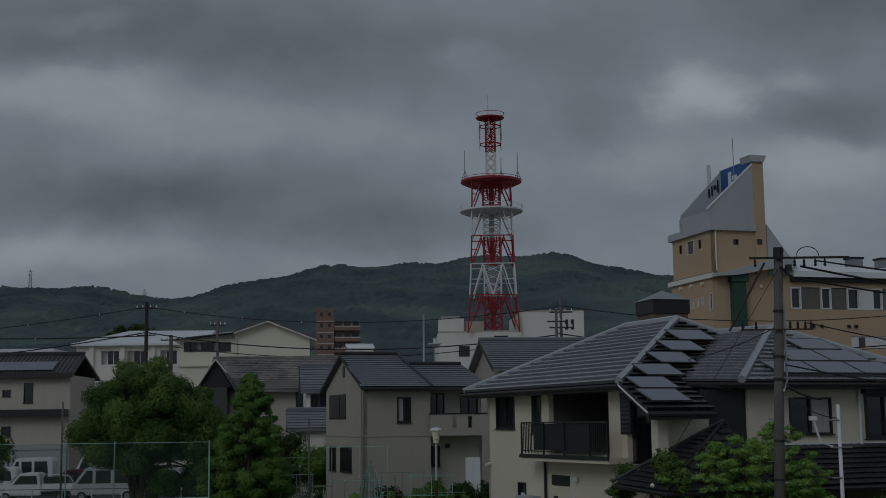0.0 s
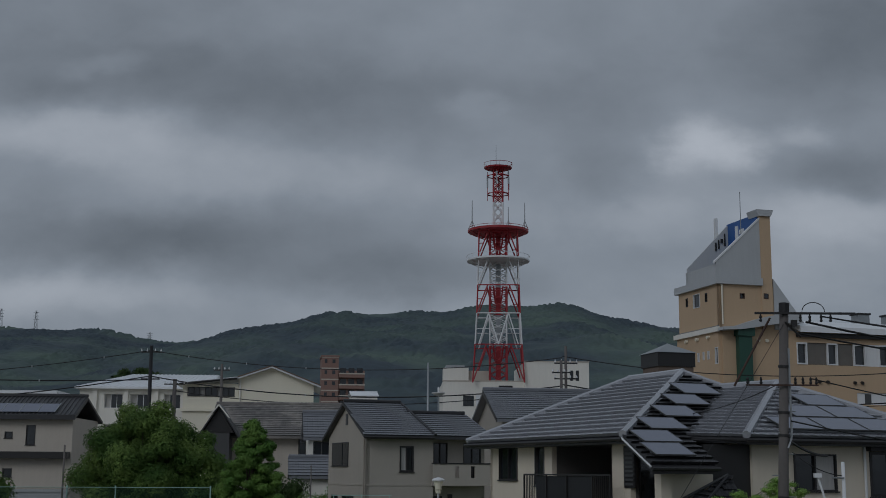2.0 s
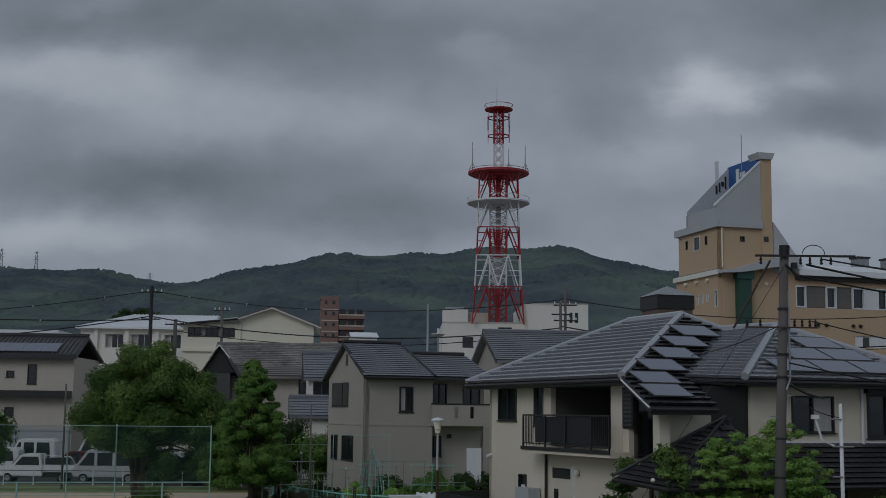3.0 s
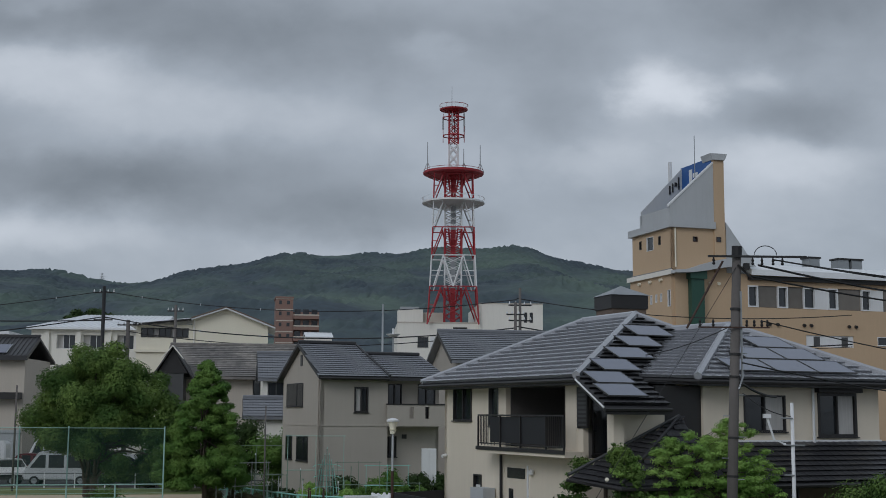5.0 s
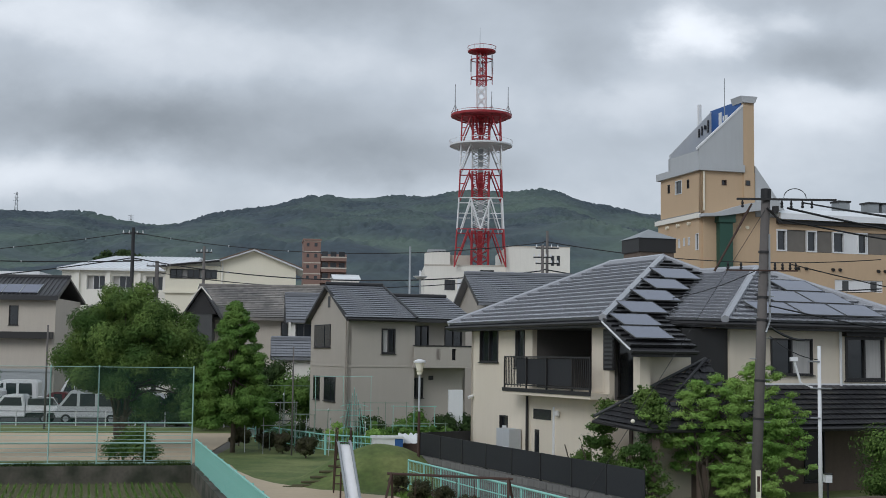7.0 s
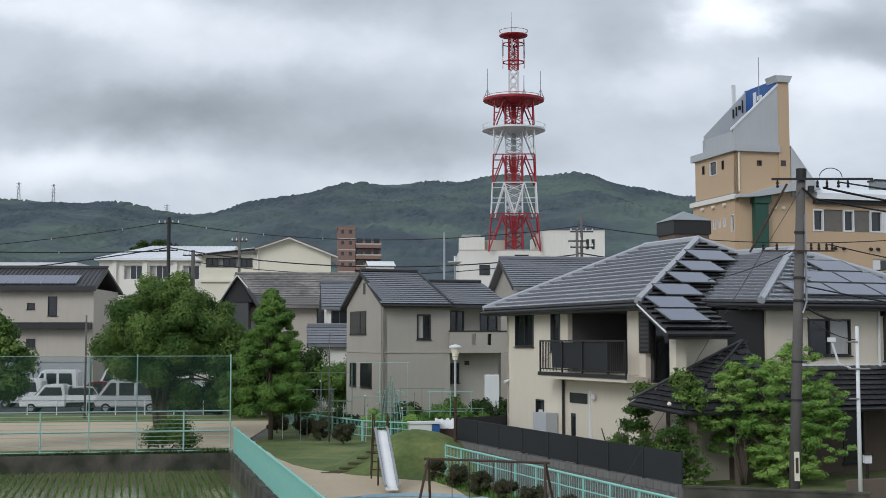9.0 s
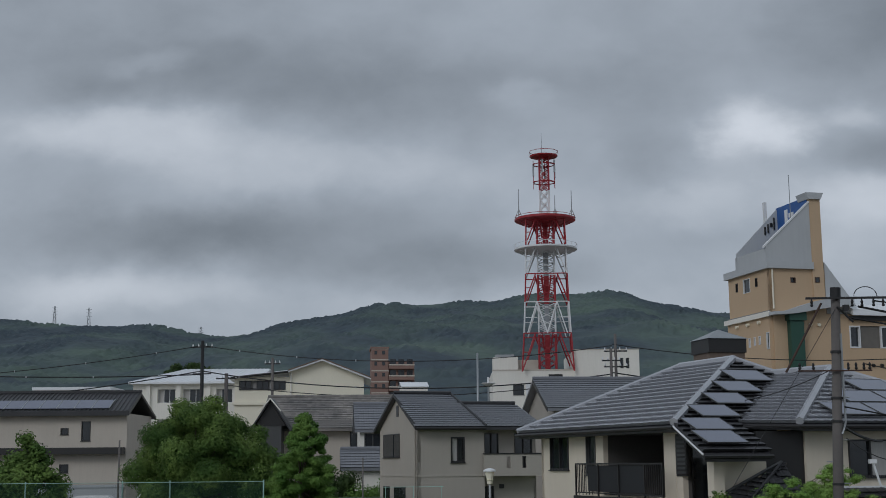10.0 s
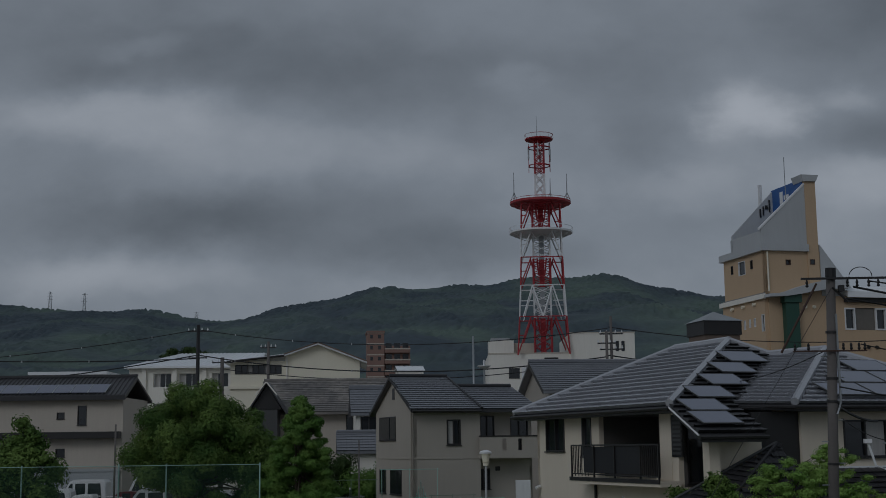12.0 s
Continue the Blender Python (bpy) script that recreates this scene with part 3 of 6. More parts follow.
tree("court_tree", -20.0, 54.5, 0, 2.4, 0.14, ball_clumps((0, 0, 3.3), (1.6, 1.6, 1.6), 60, 0.5, 15, 0.6) + ball_clumps((0.2, 0, 5.0), (0.7, 0.7, 0.9), 14, 0.4, 16, 0.5), 28000, 0.09, M["leaf"], "dark green small tree behind the court net", 15, 10)
def spray_clumps(lobes, seed):
    """Flat leafy sprays in lobes (x, z, half width, half height), each a handful of layered fans."""
    g = random.Random(seed)
    out = []
    for x, z, w, h in lobes:
        for k in range(int(26 + 46 * w)):
            a, b = g.uniform(-1, 1), g.uniform(-1, 1)
            if a * a + b * b > 1:
                continue
            out.append((x + w * a, g.uniform(-0.8, 0.8) * min(w, 1.0), z + h * b * 1.15 + 0.1 * g.gauss(0, 1), g.uniform(0.09, 0.27)))
    return out


MAPLE = [(-0.65, 2.62, 1.25, 0.40), (0.45, 3.05, 1.10, 0.42), (1.45, 3.45, 0.62, 0.42), (1.10, 2.05, 1.65, 0.55), (2.15, 2.45, 0.75, 0.45),
         (0.25, 1.20, 1.15, 0.45), (1.95, 1.25, 0.95, 0.60), (-1.60, 2.35, 0.60, 0.25), (1.05, 0.50, 1.05, 0.40), (-0.35, 1.75, 0.80, 0.28)]
tree("garden_maple", 8.0, 37.0, 0.5, 2.6, 0.05, spray_clumps(MAPLE, 17), 150000, 0.033, M["leaf_light"], "fresh yellow-green maple in front of the cream house", 17, 22, stems=3, flat=0.5, shell=(0.55, 0.4))
tree("hill_pine", -45.8, 192.0, 0, 17.0, 0.5, ball_clumps((0, 0, 17.6), (4.2, 3.0, 1.5), 40, 0.9, 21, 0.3), 16000, 0.3, M["leaf_dark"], "flat-topped dark pine behind the white block", 21, 10)

def weeds(name, a, b, width, count, tall, seed, label, mat):
    """Ragged grass blades strewn along a line on the ground."""
    g = np.random.default_rng(seed)
    a, b = np.array(a, float), np.array(b, float)
    side = np.array([-(b - a)[1], (b - a)[0]]) / np.linalg.norm(b - a)
    v, f = [], []
    for k in range(count):
        p = a + (b - a) * g.random() + side * g.uniform(-width, width)
        t = g.uniform(0, 6.28)
        d = np.array([math.cos(t), math.sin(t)])
        h = tall * g.uniform(0.3, 1.0) * (0.6 + 0.6 * abs(math.sin(p[0] * 1.7) * math.cos(p[1] * 0.9)))
        w = np.array([-d[1], d[0]]) * 0.018
        q = len(v)
        v += [(*(p - w), 0.03), (*(p + w), 0.03), (*(p + d * h * 0.5), 0.03 + h)]
        f.append((q, q + 1, q + 2))
    return tagged(new(name, array_mesh(name, v, f, mat)), label, "weeds", kind="stuff")


weeds("wall_weeds", (-24, 49.5), (-9.5, 52.6), 0.28, 6000, 0.24, 51, "ragged weeds along the top of the paddy wall", M["leaf_dark"])
weeds("fence_weeds", (-9.0, 52.6), (-2.5, 28.5), 0.3, 7000, 0.22, 52, "grass tufts along the foot of the mint fence", M["leaf_mid"])
weeds("railing_weeds", (-0.7, 43.0), (4.5, 28.5), 0.5, 7000, 0.2, 53, "grass tufts under the azaleas by the railing", M["leaf_mid"])
sheet("court_edge", [(-44, 46.0), (-9.75, 53.25), (-9.9, 55.3), (-44, 48.2)], 0.046, M["grass"], "weedy grass edge of the court")


# ---- cream house with solar panels ----
def cream_house():
    h = thing("cream_house", frame_of(5.54, 39.25, 0.0, 23), "two-storey cream rendered house with grey tiled hip roofs and solar panels", "house")
    Z0, EV = 0.75, 5.62
    st = M["stucco"]
    # wall that faces the park
    holes = [(7.67, 9.18, 4.37, 5.59), (5.6, 6.29, 4.19, 5.54), (1.05, 5.05, 3.55, 5.62), (6.86, 7.48, 0.9, 2.51), (3.5, 5.15, 0.85, 2.9), (-0.1, 0.34, 4.2, 5.45)]
    wall(h, "x", 0, 0.0, 9.95, Z0 - 0.7, EV, holes, st, label="cream rendered wall")
    wall(h, "y", 0, 0.18, 3.4, Z0 - 0.7, 3.3, [], st)
    # upper wall coloured dark for the shade between balcony and porch
    wall(h, "y", 0, 0.18, 3.4, 3.3, EV, [(0.3, 1.9, 3.4, 5.5)], M["recess_shade"], label="recess wall with its shade put into the colour")
    window(h, "y", 0, 0.3, 1.9, 3.4, 5.5)
    wall(h, "x", 3.4, -1.4, -0.0, Z0 - 0.7, EV, [], st)
    wall(h, "y", -1.4, 3.58, 10.4, 3.82, EV, [(4.93, 6.55, 4.12, 5.25), (7.85, 9.45, 3.95, 5.35)], st)
    wall(h, "y", -1.38, 3.58, 10.4, Z0 - 0.7, 3.8, [(6.2, 7.0, 0.8, 2.4)], M["brownwall"], label="brown ground-floor wall")
    part("wall", box(10.22, 10.4, -1.2, 9.95, Z0 - 0.7, EV), st, h)
    part("wall", prism([(0, Z0 - 0.7), (10.22, Z0 - 0.7), (10.22, EV), (0, EV)], "y", 9.77, 9.95), st, h)
    # recessed balcony behind the opening; its shade is put into the wall colour
    part("balcony_side", box(0.18, 2.3, 5.07, 5.19, 3.5, 5.62), M["recess_shade"], h)
    part("balcony_wall", box(2.3, 2.42, 0.6, 5.5, 3.5, 5.62), M["recess_shade"], h, "taupe back wall of the balcony, shade put into its colour")
    # ceiling takes the dark shutter grey, adding to the recess shade
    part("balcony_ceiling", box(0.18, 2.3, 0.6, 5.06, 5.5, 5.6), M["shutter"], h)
    bd = part("balcony_deck", box(-0.75, -0.003, -0.15, 5.75, 3.32, 3.49), st, h, "pale rendered balcony edge")
    part("balcony_floor", box(0.0, 2.3, 0.2, 5.06, 3.36, 3.48), M["concrete"], h)
    part("edge_trim", box(-0.79, -0.752, -0.17, 5.77, 3.42, 3.54), M["dark"], bd)
    rail = part("balcony_railing", fbox(facing("x", -0.7), -0.1, 5.7, 0, 0.05, 4.55, 4.6), M["dark"], h, "dark metal balcony railing")
    part("bottom_rail", fbox(facing("x", -0.7), -0.1, 5.7, 0.005, 0.045, 3.62, 3.66), M["dark"], rail)
    bal = finish("baluster", fbox(facing("x", -0.7), 0, 0.022, 0.012, 0.036, 3.66, 4.55), M["dark"])
    for k in range(9):
        o = new("baluster", bal)
        o.parent, o.location = rail, (0, -0.08 + k * 0.125, 0)
    for k in range(6):
        o = new("baluster", bal)
        o.parent, o.location = rail, (0, 5.05 + k * 0.12, 0)
    for s in (-0.1, 1.0, 2.65, 4.05, 5.66):
        part("post", fbox(facing("x", -0.7), s, s + 0.05, 0.002, 0.052, 3.5, 4.55), M["dark"], rail)
    part("screen_panel", fbox(facing("x", -0.7), 1.05, 4.85, -0.012, 0.0, 3.68, 4.53), M["black_panel"], rail, "dark smoked balcony screen")
    part("side_rail", box(-0.7, 0.0, 5.68, 5.72, 4.55, 4.6), M["dark"], rail)
    for k in range(5):
        part("side_baluster", box(-0.6 + k * 0.12, -0.578 + k * 0.12, 5.69, 5.712, 3.55, 4.55), M["dark"], rail)
    part("column", box(-0.02, 0.3, 0.36, 1.03, 3.52, 5.6), st, h, "cream balcony column")
    lv = part("louvre", fbox(facing("x", -0.02), -0.3, 0.3, -0.05, 0.02, 4.2, 5.45), M["dark"], h, "dark louvred shutter")
    for k in range(9):
        part("slat", fbox(facing("x", -0.02), -0.26, 0.26, 0.022, 0.05, 4.27 + k * 0.13, 4.34 + k * 0.13), M["shutter"], lv)
    window(h, "x", 0, 7.67, 9.18, 4.37, 5.59, curtain=())
    window(h, "x", 0, 5.6, 6.29, 4.19, 5.54, "shutter", 1)
    window(h, "x", 0, 6.86, 7.48, 1.5, 2.51, panes=1)
    part("side_door", fbox(facing("x", 0), 6.88, 7.3, -0.06, 0.0, 0.9, 2.15), M["white"], h, "white side door")
    door = part("door", fbox(facing("x", 0), 3.5, 5.15, -0.08, -0.02, 0.85, 2.9), st, h, "cream back door with dark glazing")
    part("glass_panel", fbox(facing("x", 0), 3.72, 4.95, -0.02, 0.0, 2.5, 2.84), M["glass"], door)
    part("glass_slot", fbox(facing("x", 0), 4.55, 4.85, -0.02, 0.0, 1.3, 2.15), M["glass"], door)
    part("door_frame", fbox(facing("x", 0), 3.42, 3.5, -0.02, 0.05, 0.85, 2.95), M["white"], door)
    part("drainpipe", tube([(-0.07, 5.28, 3.25), (-0.07, 5.28, 0.5)], 0.05), M["dark"], h, "dark drainpipe")
    part("wall_lamp", lathe([(0.02, -0.1), (0.09, -0.06), (0.09, 0.06), (0.03, 0.1)], 10, at=(-0.1, 3.1, 2.75)), M["white"], h, "white wall lamp")
    part("camera_unit", tube([(-0.02, 9.75, 3.1), (-0.22, 9.7, 3.05)], 0.06), M["white"], h, "small white wall fitting")
    hv = part("heater_unit", box(-0.5, -0.05, 5.75, 6.75, 0.55, 2.1), M["greywall"], h, "grey water heater cabinet")
    part("heater_panel", box(-0.53, -0.5, 5.82, 6.2, 0.9, 1.5), M["white"], hv)
    # camera-side windows of the right wing
    window(h, "y", -1.4, 4.93, 6.55, 4.12, 5.25, curtain=(1,))
    window(h, "y", -1.4, 7.85, 9.45, 3.95, 5.35, curtain=(1,), bar=0.09)
    part("window_hood", box(7.75, 9.55, -1.62, -1.4, 5.36, 5.5), M["dark"], h)
    part("drainpipe", tube([(7.62, -1.47, 5.5), (7.62, -1.47, 3.75)], 0.045), M["white"], h, "pale drainpipe")
    part("sill_band", box(3.4, 10.45, -1.44, -1.4, 3.79, 3.86), M["white"], h)
    window(h, "y", -1.38, 6.2, 7.0, 0.8, 2.4, panes=1)
    # left wing roof: hips at both ends, the front one running down over the porch
    o, zr, yl = 0.6, 8.18, -2.68
    low_l, low_r = (-0.92, yl, 4.87), (1.25, yl, 4.87)
    va, vb, vc, vd = (2.8, -2.0, 5.7), (1.69, -0.46, 5.76), (6.28, 4.13, 7.59), (7.8, 3.05, 7.7)
    apex, far = (5.6, 5.6, zr), (5.6, 9.2, zr)
    drop = lambda c: (c[0], c[1], c[2] - 0.02)
    r1 = part("roof", slab([drop(c) for c in ((-o, -o, 5.7), (-o, 10.8, 5.7), far, apex)], 0.16), M["tiledark"], h, "grey tiled hip roof")
    r1_bm = slab([drop(c) for c in (low_l, low_r, vb, vc, apex, (-o, -o, 5.7))], 0.15)
    slab([drop(c) for c in ((-o, 10.8, 5.7), (11, 10.8, 5.7), far)], 0.16, r1_bm)
    slab([drop(c) for c in (apex, far, (11, 10.8, 5.7), (11, 5.6, 6.02))], 0.16, r1_bm)
    part("roof_front", r1_bm, M["tiledark"], r1)
    tile_slope(r1, [(-o, 10.8, 5.7), (-o, -o, 5.7), apex, far], "tile", 280)
    tile_slope(r1, [low_l, low_r, vb, vc, apex, (-o, -o, 5.7)], "tiledark", 0, 0.32, 0.40, 0.1)
    ridge_cap(r1, (5.6, 5.5, zr + 0.08), (5.6, 9.3, zr + 0.08), "tile", 0.12)
    ridge_cap(r1, (-o, -o, 5.78), (5.6, 5.6, zr + 0.08), "tile", 0.13, "hip_cap")
    ridge_cap(r1, (-o, 10.8, 5.78), (5.6, 9.2, zr + 0.08), "tile", 0.11, "hip_cap")
    ridge_cap(r1, (5.6, 5.6, zr + 0.08), (6.28, 4.13, 7.67), "tile", 0.11, "hip_cap")
    part("bargeboard", tube([(-o - 0.05, -o - 0.02, 5.66), (-0.97, yl - 0.05, 4.82)], 0.03, 6), M["white"], r1, "white bargeboard")
    part("fascia", box(-0.9, 1.3, yl - 0.02, yl + 0.03, 4.62, 4.8), M["dark"], r1)
    part("soffit", box(-o + 0.02, 0.0, -o, 10.5, 5.5, 5.545), M["shutter"], h)
    gutter(h, [(-o - 0.07, -o - 0.05, 5.62), (-o - 0.07, 10.8, 5.62)])
    gutter(h, [(-0.95, yl - 0.07, 4.76), (1.32, yl - 0.07, 4.76)])
    part("porch_post", box(-0.25, 0.1, -2.1, -1.75, 0.4, 5.0), st, h, "cream porch pillar")
    part("porch_beam", box(-0.3, 1.25, -2.1, -1.9, 4.62, 4.8), M["dark"], h)
    part("porch_wall", box(0.1, 1.75, -1.75, -1.6, 0.4, 4.75), st, h, "shaded cream porch wall")
    # near-black wall stands in for the shade under the overhang
    part("recess_wall", box(1.75, 3.4, -1.3, -1.15, 0.4, 5.5), M["dark"], h, "recess beside the porch, shade put into its dark colour")
    # right wing roof
    x1, yf = 11.0, -2.0
    r2 = part("roof", slab([drop(c) for c in (va, vb, vc, vd)], 0.16), M["tiledark"], h, "grey tiled hip roof of the right wing")
    b2 = slab([drop(c) for c in (va, vd, (x1, yf, 5.7))], 0.16)
    slab([drop(c) for c in ((x1, yf, 5.7), vd, (12.4, 6.0, 5.7))], 0.16, b2)
    slab([drop(c) for c in (vd, vc, (12.4, 6.0, 5.7))], 0.16, b2)
    part("roof_front", b2, M["tiledark"], r2)
    tile_slope(r2, [vb, va, vd, vc], "tile", 150, 0.36, 0.42, 0.1)
    tile_slope(r2, [va, (x1, yf, 5.7), vd], "tile", 150, 0.36, 0.42, 0.1)
    ridge_cap(r2, (2.8, yf, 5.78), (7.8, 3.05, 7.78), "tile", 0.13, "hip_cap")
    ridge_cap(r2, (x1, yf, 5.78), (7.8, 3.05, 7.78), "tile", 0.13, "hip_cap")
    ridge_cap(r2, (6.2, 4.18, 7.66), (7.85, 3.0, 7.79), "tile", 0.12)
    gutter(h, [(1.6, -0.48, 5.64), (2.74, yf - 0.07, 5.62), (x1, yf - 0.07, 5.62)])
    part("soffit", box(2.9, x1 - 0.05, yf + 0.02, -1.4, 5.5, 5.545), M["shutter"], h)
    # ground-floor lean-to roofs
    l1 = part("lower_roof", slab([(3.0, -3.2, 2.62), (11.2, -3.2, 2.62), (11.2, -1.4, 3.78), (3.0, -1.4, 3.78)], 0.14), M["tiledark"], h, "dark tiled lean-to roof")
    tile_slope(l1, [(3.0, -3.2, 2.64), (11.2, -3.2, 2.64), (11.2, -1.44, 3.78), (3.0, -1.44, 3.78)], "tiledark", 190, 0.3, 0.26, 0.07)
    gutter(h, [(3.0, -3.28, 2.55), (11.2, -3.28, 2.55)])
    pa, pb, pc, pd = (-1.7, -2.0, 2.84), (-0.7, -3.2, 2.62), (3.0, -3.2, 2.62), (2.25, -1.8, 4.5)
    b3 = slab([pa, pb, pd], 0.12)
    slab([pb, pc, pd], 0.12, b3)
    l2 = part("lower_roof", b3, M["tiledark"], h, "dark tiled porch roof rising to a corner")
    tile_slope(l2, [pa, pb, pd], "tiledark", 40, 0.24, 0.24, 0.06)
    tile_slope(l2, [pb, pc, pd], "tiledark", 60, 0.24, 0.24, 0.06)
    ridge_cap(l2, (-0.7, -3.2, 2.72), (2.25, -1.8, 4.6), "tiledark", 0.045, "hip_cap")
    part("flashing", tube([(-1.7, -2.0, 2.93), (2.25, -1.78, 4.6)], 0.05, 6), M["shutter"], l2)
    gutter(h, [(-1.76, -2.0, 2.78), (-0.76, -3.25, 2.55), (3.0, -3.27, 2.55)], 0.05)
    part("porch_pillar", box(-0.45, -0.2, -3.05, -2.8, 0.3, 2.75), M["brownwall"], h, "brown porch pillar")
    part("porch_pillar", box(1.2, 1.45, -3.05, -2.8, 0.3, 2.75), M["brownwall"], h, "brown porch pillar")
    part("porch_back", box(-0.3, 3.4, -1.74, -1.6, 0.3, 3.2), M["brownwall"], h)
    part("foundation", box(-0.05, 10.45, -1.45, 10.0, -0.1, 0.3), M["concrete"], h)
    return h


cream_house()


def house_point(x, y, z):
    return frame_of(5.54, 39.25, 0.0, 23) @ Vector((x, y, z))


def solar_panel(p, u, v, w, l, label):
    """A framed panel at p, with its width along u and its length up along v."""
    u, v = Vector(u).normalized(), Vector(v).normalized()
    n = u.cross(v)
    ob = thing("solar_panel", Matrix.Translation(p) @ Matrix((u, v, n)).transposed().to_4x4(), label, "solar panel", "solar panels on the cream house roof")
    bm = bmesh.new()
    for a in ((0, w, 0, 0.025), (0, w, l - 0.025, l), (0, 0.025, 0.025, l - 0.025), (w - 0.025, w, 0.025, l - 0.025)):
        box(a[0], a[1], a[2], a[3], 0.0, 0.04, bm)
    part("frame", bm, M["shutter"], ob)
    part("cell_sheet", box(0.02, w - 0.02, 0.02, l - 0.02, 0.01, 0.034), M["solar"], ob, "bluish grey solar cells")
    part("rack", box(0.1, w - 0.1, l * 0.4, l * 0.5, -0.1, 0.0), M["steel"], ob)
    return ob


hu, hv3 = Vector((math.cos(radians(23)), math.sin(radians(23)), 0)), Vector((-math.sin(radians(23)), math.cos(radians(23)), 0))
up1 = (hv3 + Vector((0, 0, 0.40))).normalized()
up2 = (hv3 + Vector((0, 0, 0.396))).normalized()


def on_front(x, y):
    return house_point(x, y, 5.7 + (y + 0.6) * 0.40 + 0.17)


PANELS_A = [(-0.62, -2.45, 1.36, 0.98), (-0.38, -1.46, 1.36, 0.98), (0.53, -0.40, 1.36, 1.02), (1.76, 0.71, 1.36, 1.02), (2.88, 1.85, 1.36, 1.02), (3.95, 2.94, 1.50, 1.10)]
for px, py, pw, pl in PANELS_A:
    solar_panel(on_front(px, py), hu, up1, pw, pl, "bluish solar panel stepping along the tiled hip")
for row, (x0, n) in enumerate(((4.42, 3), (5.72, 2), (7.1, 1))):
    for k in range(n):
        y = -1.74 + row * 1.12
        solar_panel(house_point(x0 + k * 1.62, y, 5.7 + (y + 2.0) * 0.396 + 0.17), hu, up2, 1.58, 1.12, "bluish solar panel on the wing roof")


# ---- taupe house behind the garden ----
def taupe_house():
    h = thing("taupe_house", frame_of(-4.05, 66.0, 0.0, 20), "two-storey taupe sided house with slate-grey gabled roof", "house")
    sd = M["siding"]
    EV = 6.45
    wall(h, "y", 0, 0, 3.6, 0, EV, [(1.78, 2.53, 4.65, 5.95)], sd, label="taupe siding wall")
    wall(h, "y", 0.9, 3.6, 6.8, 0, EV, [(3.9, 4.7, 4.3, 6.15), (5.6, 6.6, 4.3, 6.15), (3.65, 4.42, 2.35, 3.42)], sd)
    part("wall", box(3.42, 3.6, 0.18, 0.9, 0, EV), sd, h)
    gw = prism([(0, 0), (7.4, 0), (7.4, EV), (3.7, 8.25), (0, EV)], "x", 0.0, 0.18)
    part("gable_wall", gw, sd, h)
    part("wall", box(0.18, 6.8, 7.22, 7.4, 0, EV), sd, h)
    part("wall", box(6.62, 6.8, 0.9, 7.22, 0, EV), sd, h)
    part("belt_course", box(-0.03, 3.6, -0.03, 0.0, 3.95, 4.03), sd, h)
    part("belt_course", box(-0.03, 0.0, -0.03, 7.4, 3.95, 4.03), sd, h)
    window(h, "y", 0, 1.78, 2.53, 4.65, 5.95, curtain=(0,), bar=0.08)
    window(h, "y", 0.9, 3.9, 4.7, 4.3, 6.15, panes=2)
    window(h, "y", 0.9, 5.6, 6.6, 4.3, 6.15, panes=2)
    window(h, "y", 0.9, 3.65, 4.42, 2.35, 3.42, panes=2)
    for a, b, c, d in ((3.3, 6.6, 4.95, 6.2), (5.3, 6.6, 2.1, 3.4), (2.2, 4.4, 2.1, 3.4)):
        window(h, "x", 0, a, b, c, d, panes=3, deep=-0.005)
    part("vent", fbox(facing("y", 0.9), 4.72, 4.97, 0, 0.06, 3.3, 3.52), M["dark"], h)
    part("gable_vent", fbox(facing("x", 0), 3.5, 3.9, 0, 0.03, 7.1, 7.7), M["shutter"], h)
    bal = part("balcony", box(3.5, 6.85, -0.25, 0.9, 3.95, 4.15), sd, h, "taupe balcony with slotted parapet")
    bm = bmesh.new()
    for a, b in ((3.5, 4.72), (4.95, 5.6), (5.83, 6.85)):
        box(a, b, -0.25, -0.13, 4.15, 5.05, bm)
    for a, b in ((4.72, 4.95), (5.6, 5.83)):
        box(a, b, -0.25, -0.13, 4.15, 4.35, bm)
        box(a, b, -0.25, -0.13, 4.95, 5.05, bm)
    part("parapet", bm, sd, bal)
    part("handrail", box(3.48, 6.87, -0.28, -0.1, 5.05, 5.12), M["dark"], bal)
    part("drainpipe", tube([(3.66, 0.83, 6.3), (3.66, 0.83, 0.2)], 0.045), sd, h)
    part("drainpipe", tube([(-0.05, 0.3, 6.3), (-0.05, 0.3, 0.2)], 0.04), sd, h)
    # roofs
    r = part("roof", slab([(-0.22, -0.5, 6.45), (3.55, -0.5, 6.45), (3.0, 3.7, 8.3), (-0.22, 3.7, 8.3)], 0.16), M["tiledark"], h, "slate-grey tiled gable roof")
    b = slab([(-0.22, 3.7, 8.3), (3.0, 3.7, 8.3), (3.0, 7.9, 6.45), (-0.22, 7.9, 6.45)], 0.16)
    slab([(3.0, -0.3, 6.46), (6.9, -0.3, 6.46), (6.3, 2.6, 7.72), (3.0, 2.6, 7.72)], 0.16, b)
    slab([(3.0, 2.6, 7.72), (6.3, 2.6, 7.72), (6.9, 7.9, 6.45), (3.0, 7.9, 6.45)], 0.16, b)
    part("roof_back", b, M["tiledark"], r)
    tile_slope(r, [(-0.22, -0.5, 6.46), (3.55, -0.5, 6.46), (3.0, 3.7, 8.31), (-0.22, 3.7, 8.31)], "slate", 150, 0.3, 0.28, 0.05)
    tile_slope(r, [(3.5, -0.3, 6.47), (6.9, -0.3, 6.47), (6.3, 2.6, 7.73), (3.1, 2.6, 7.73)], "slate", 100, 0.3, 0.28, 0.05)
    ridge_cap(r, (-0.22, 3.7, 8.4), (3.0, 3.7, 8.4), "tiledark", 0.1)
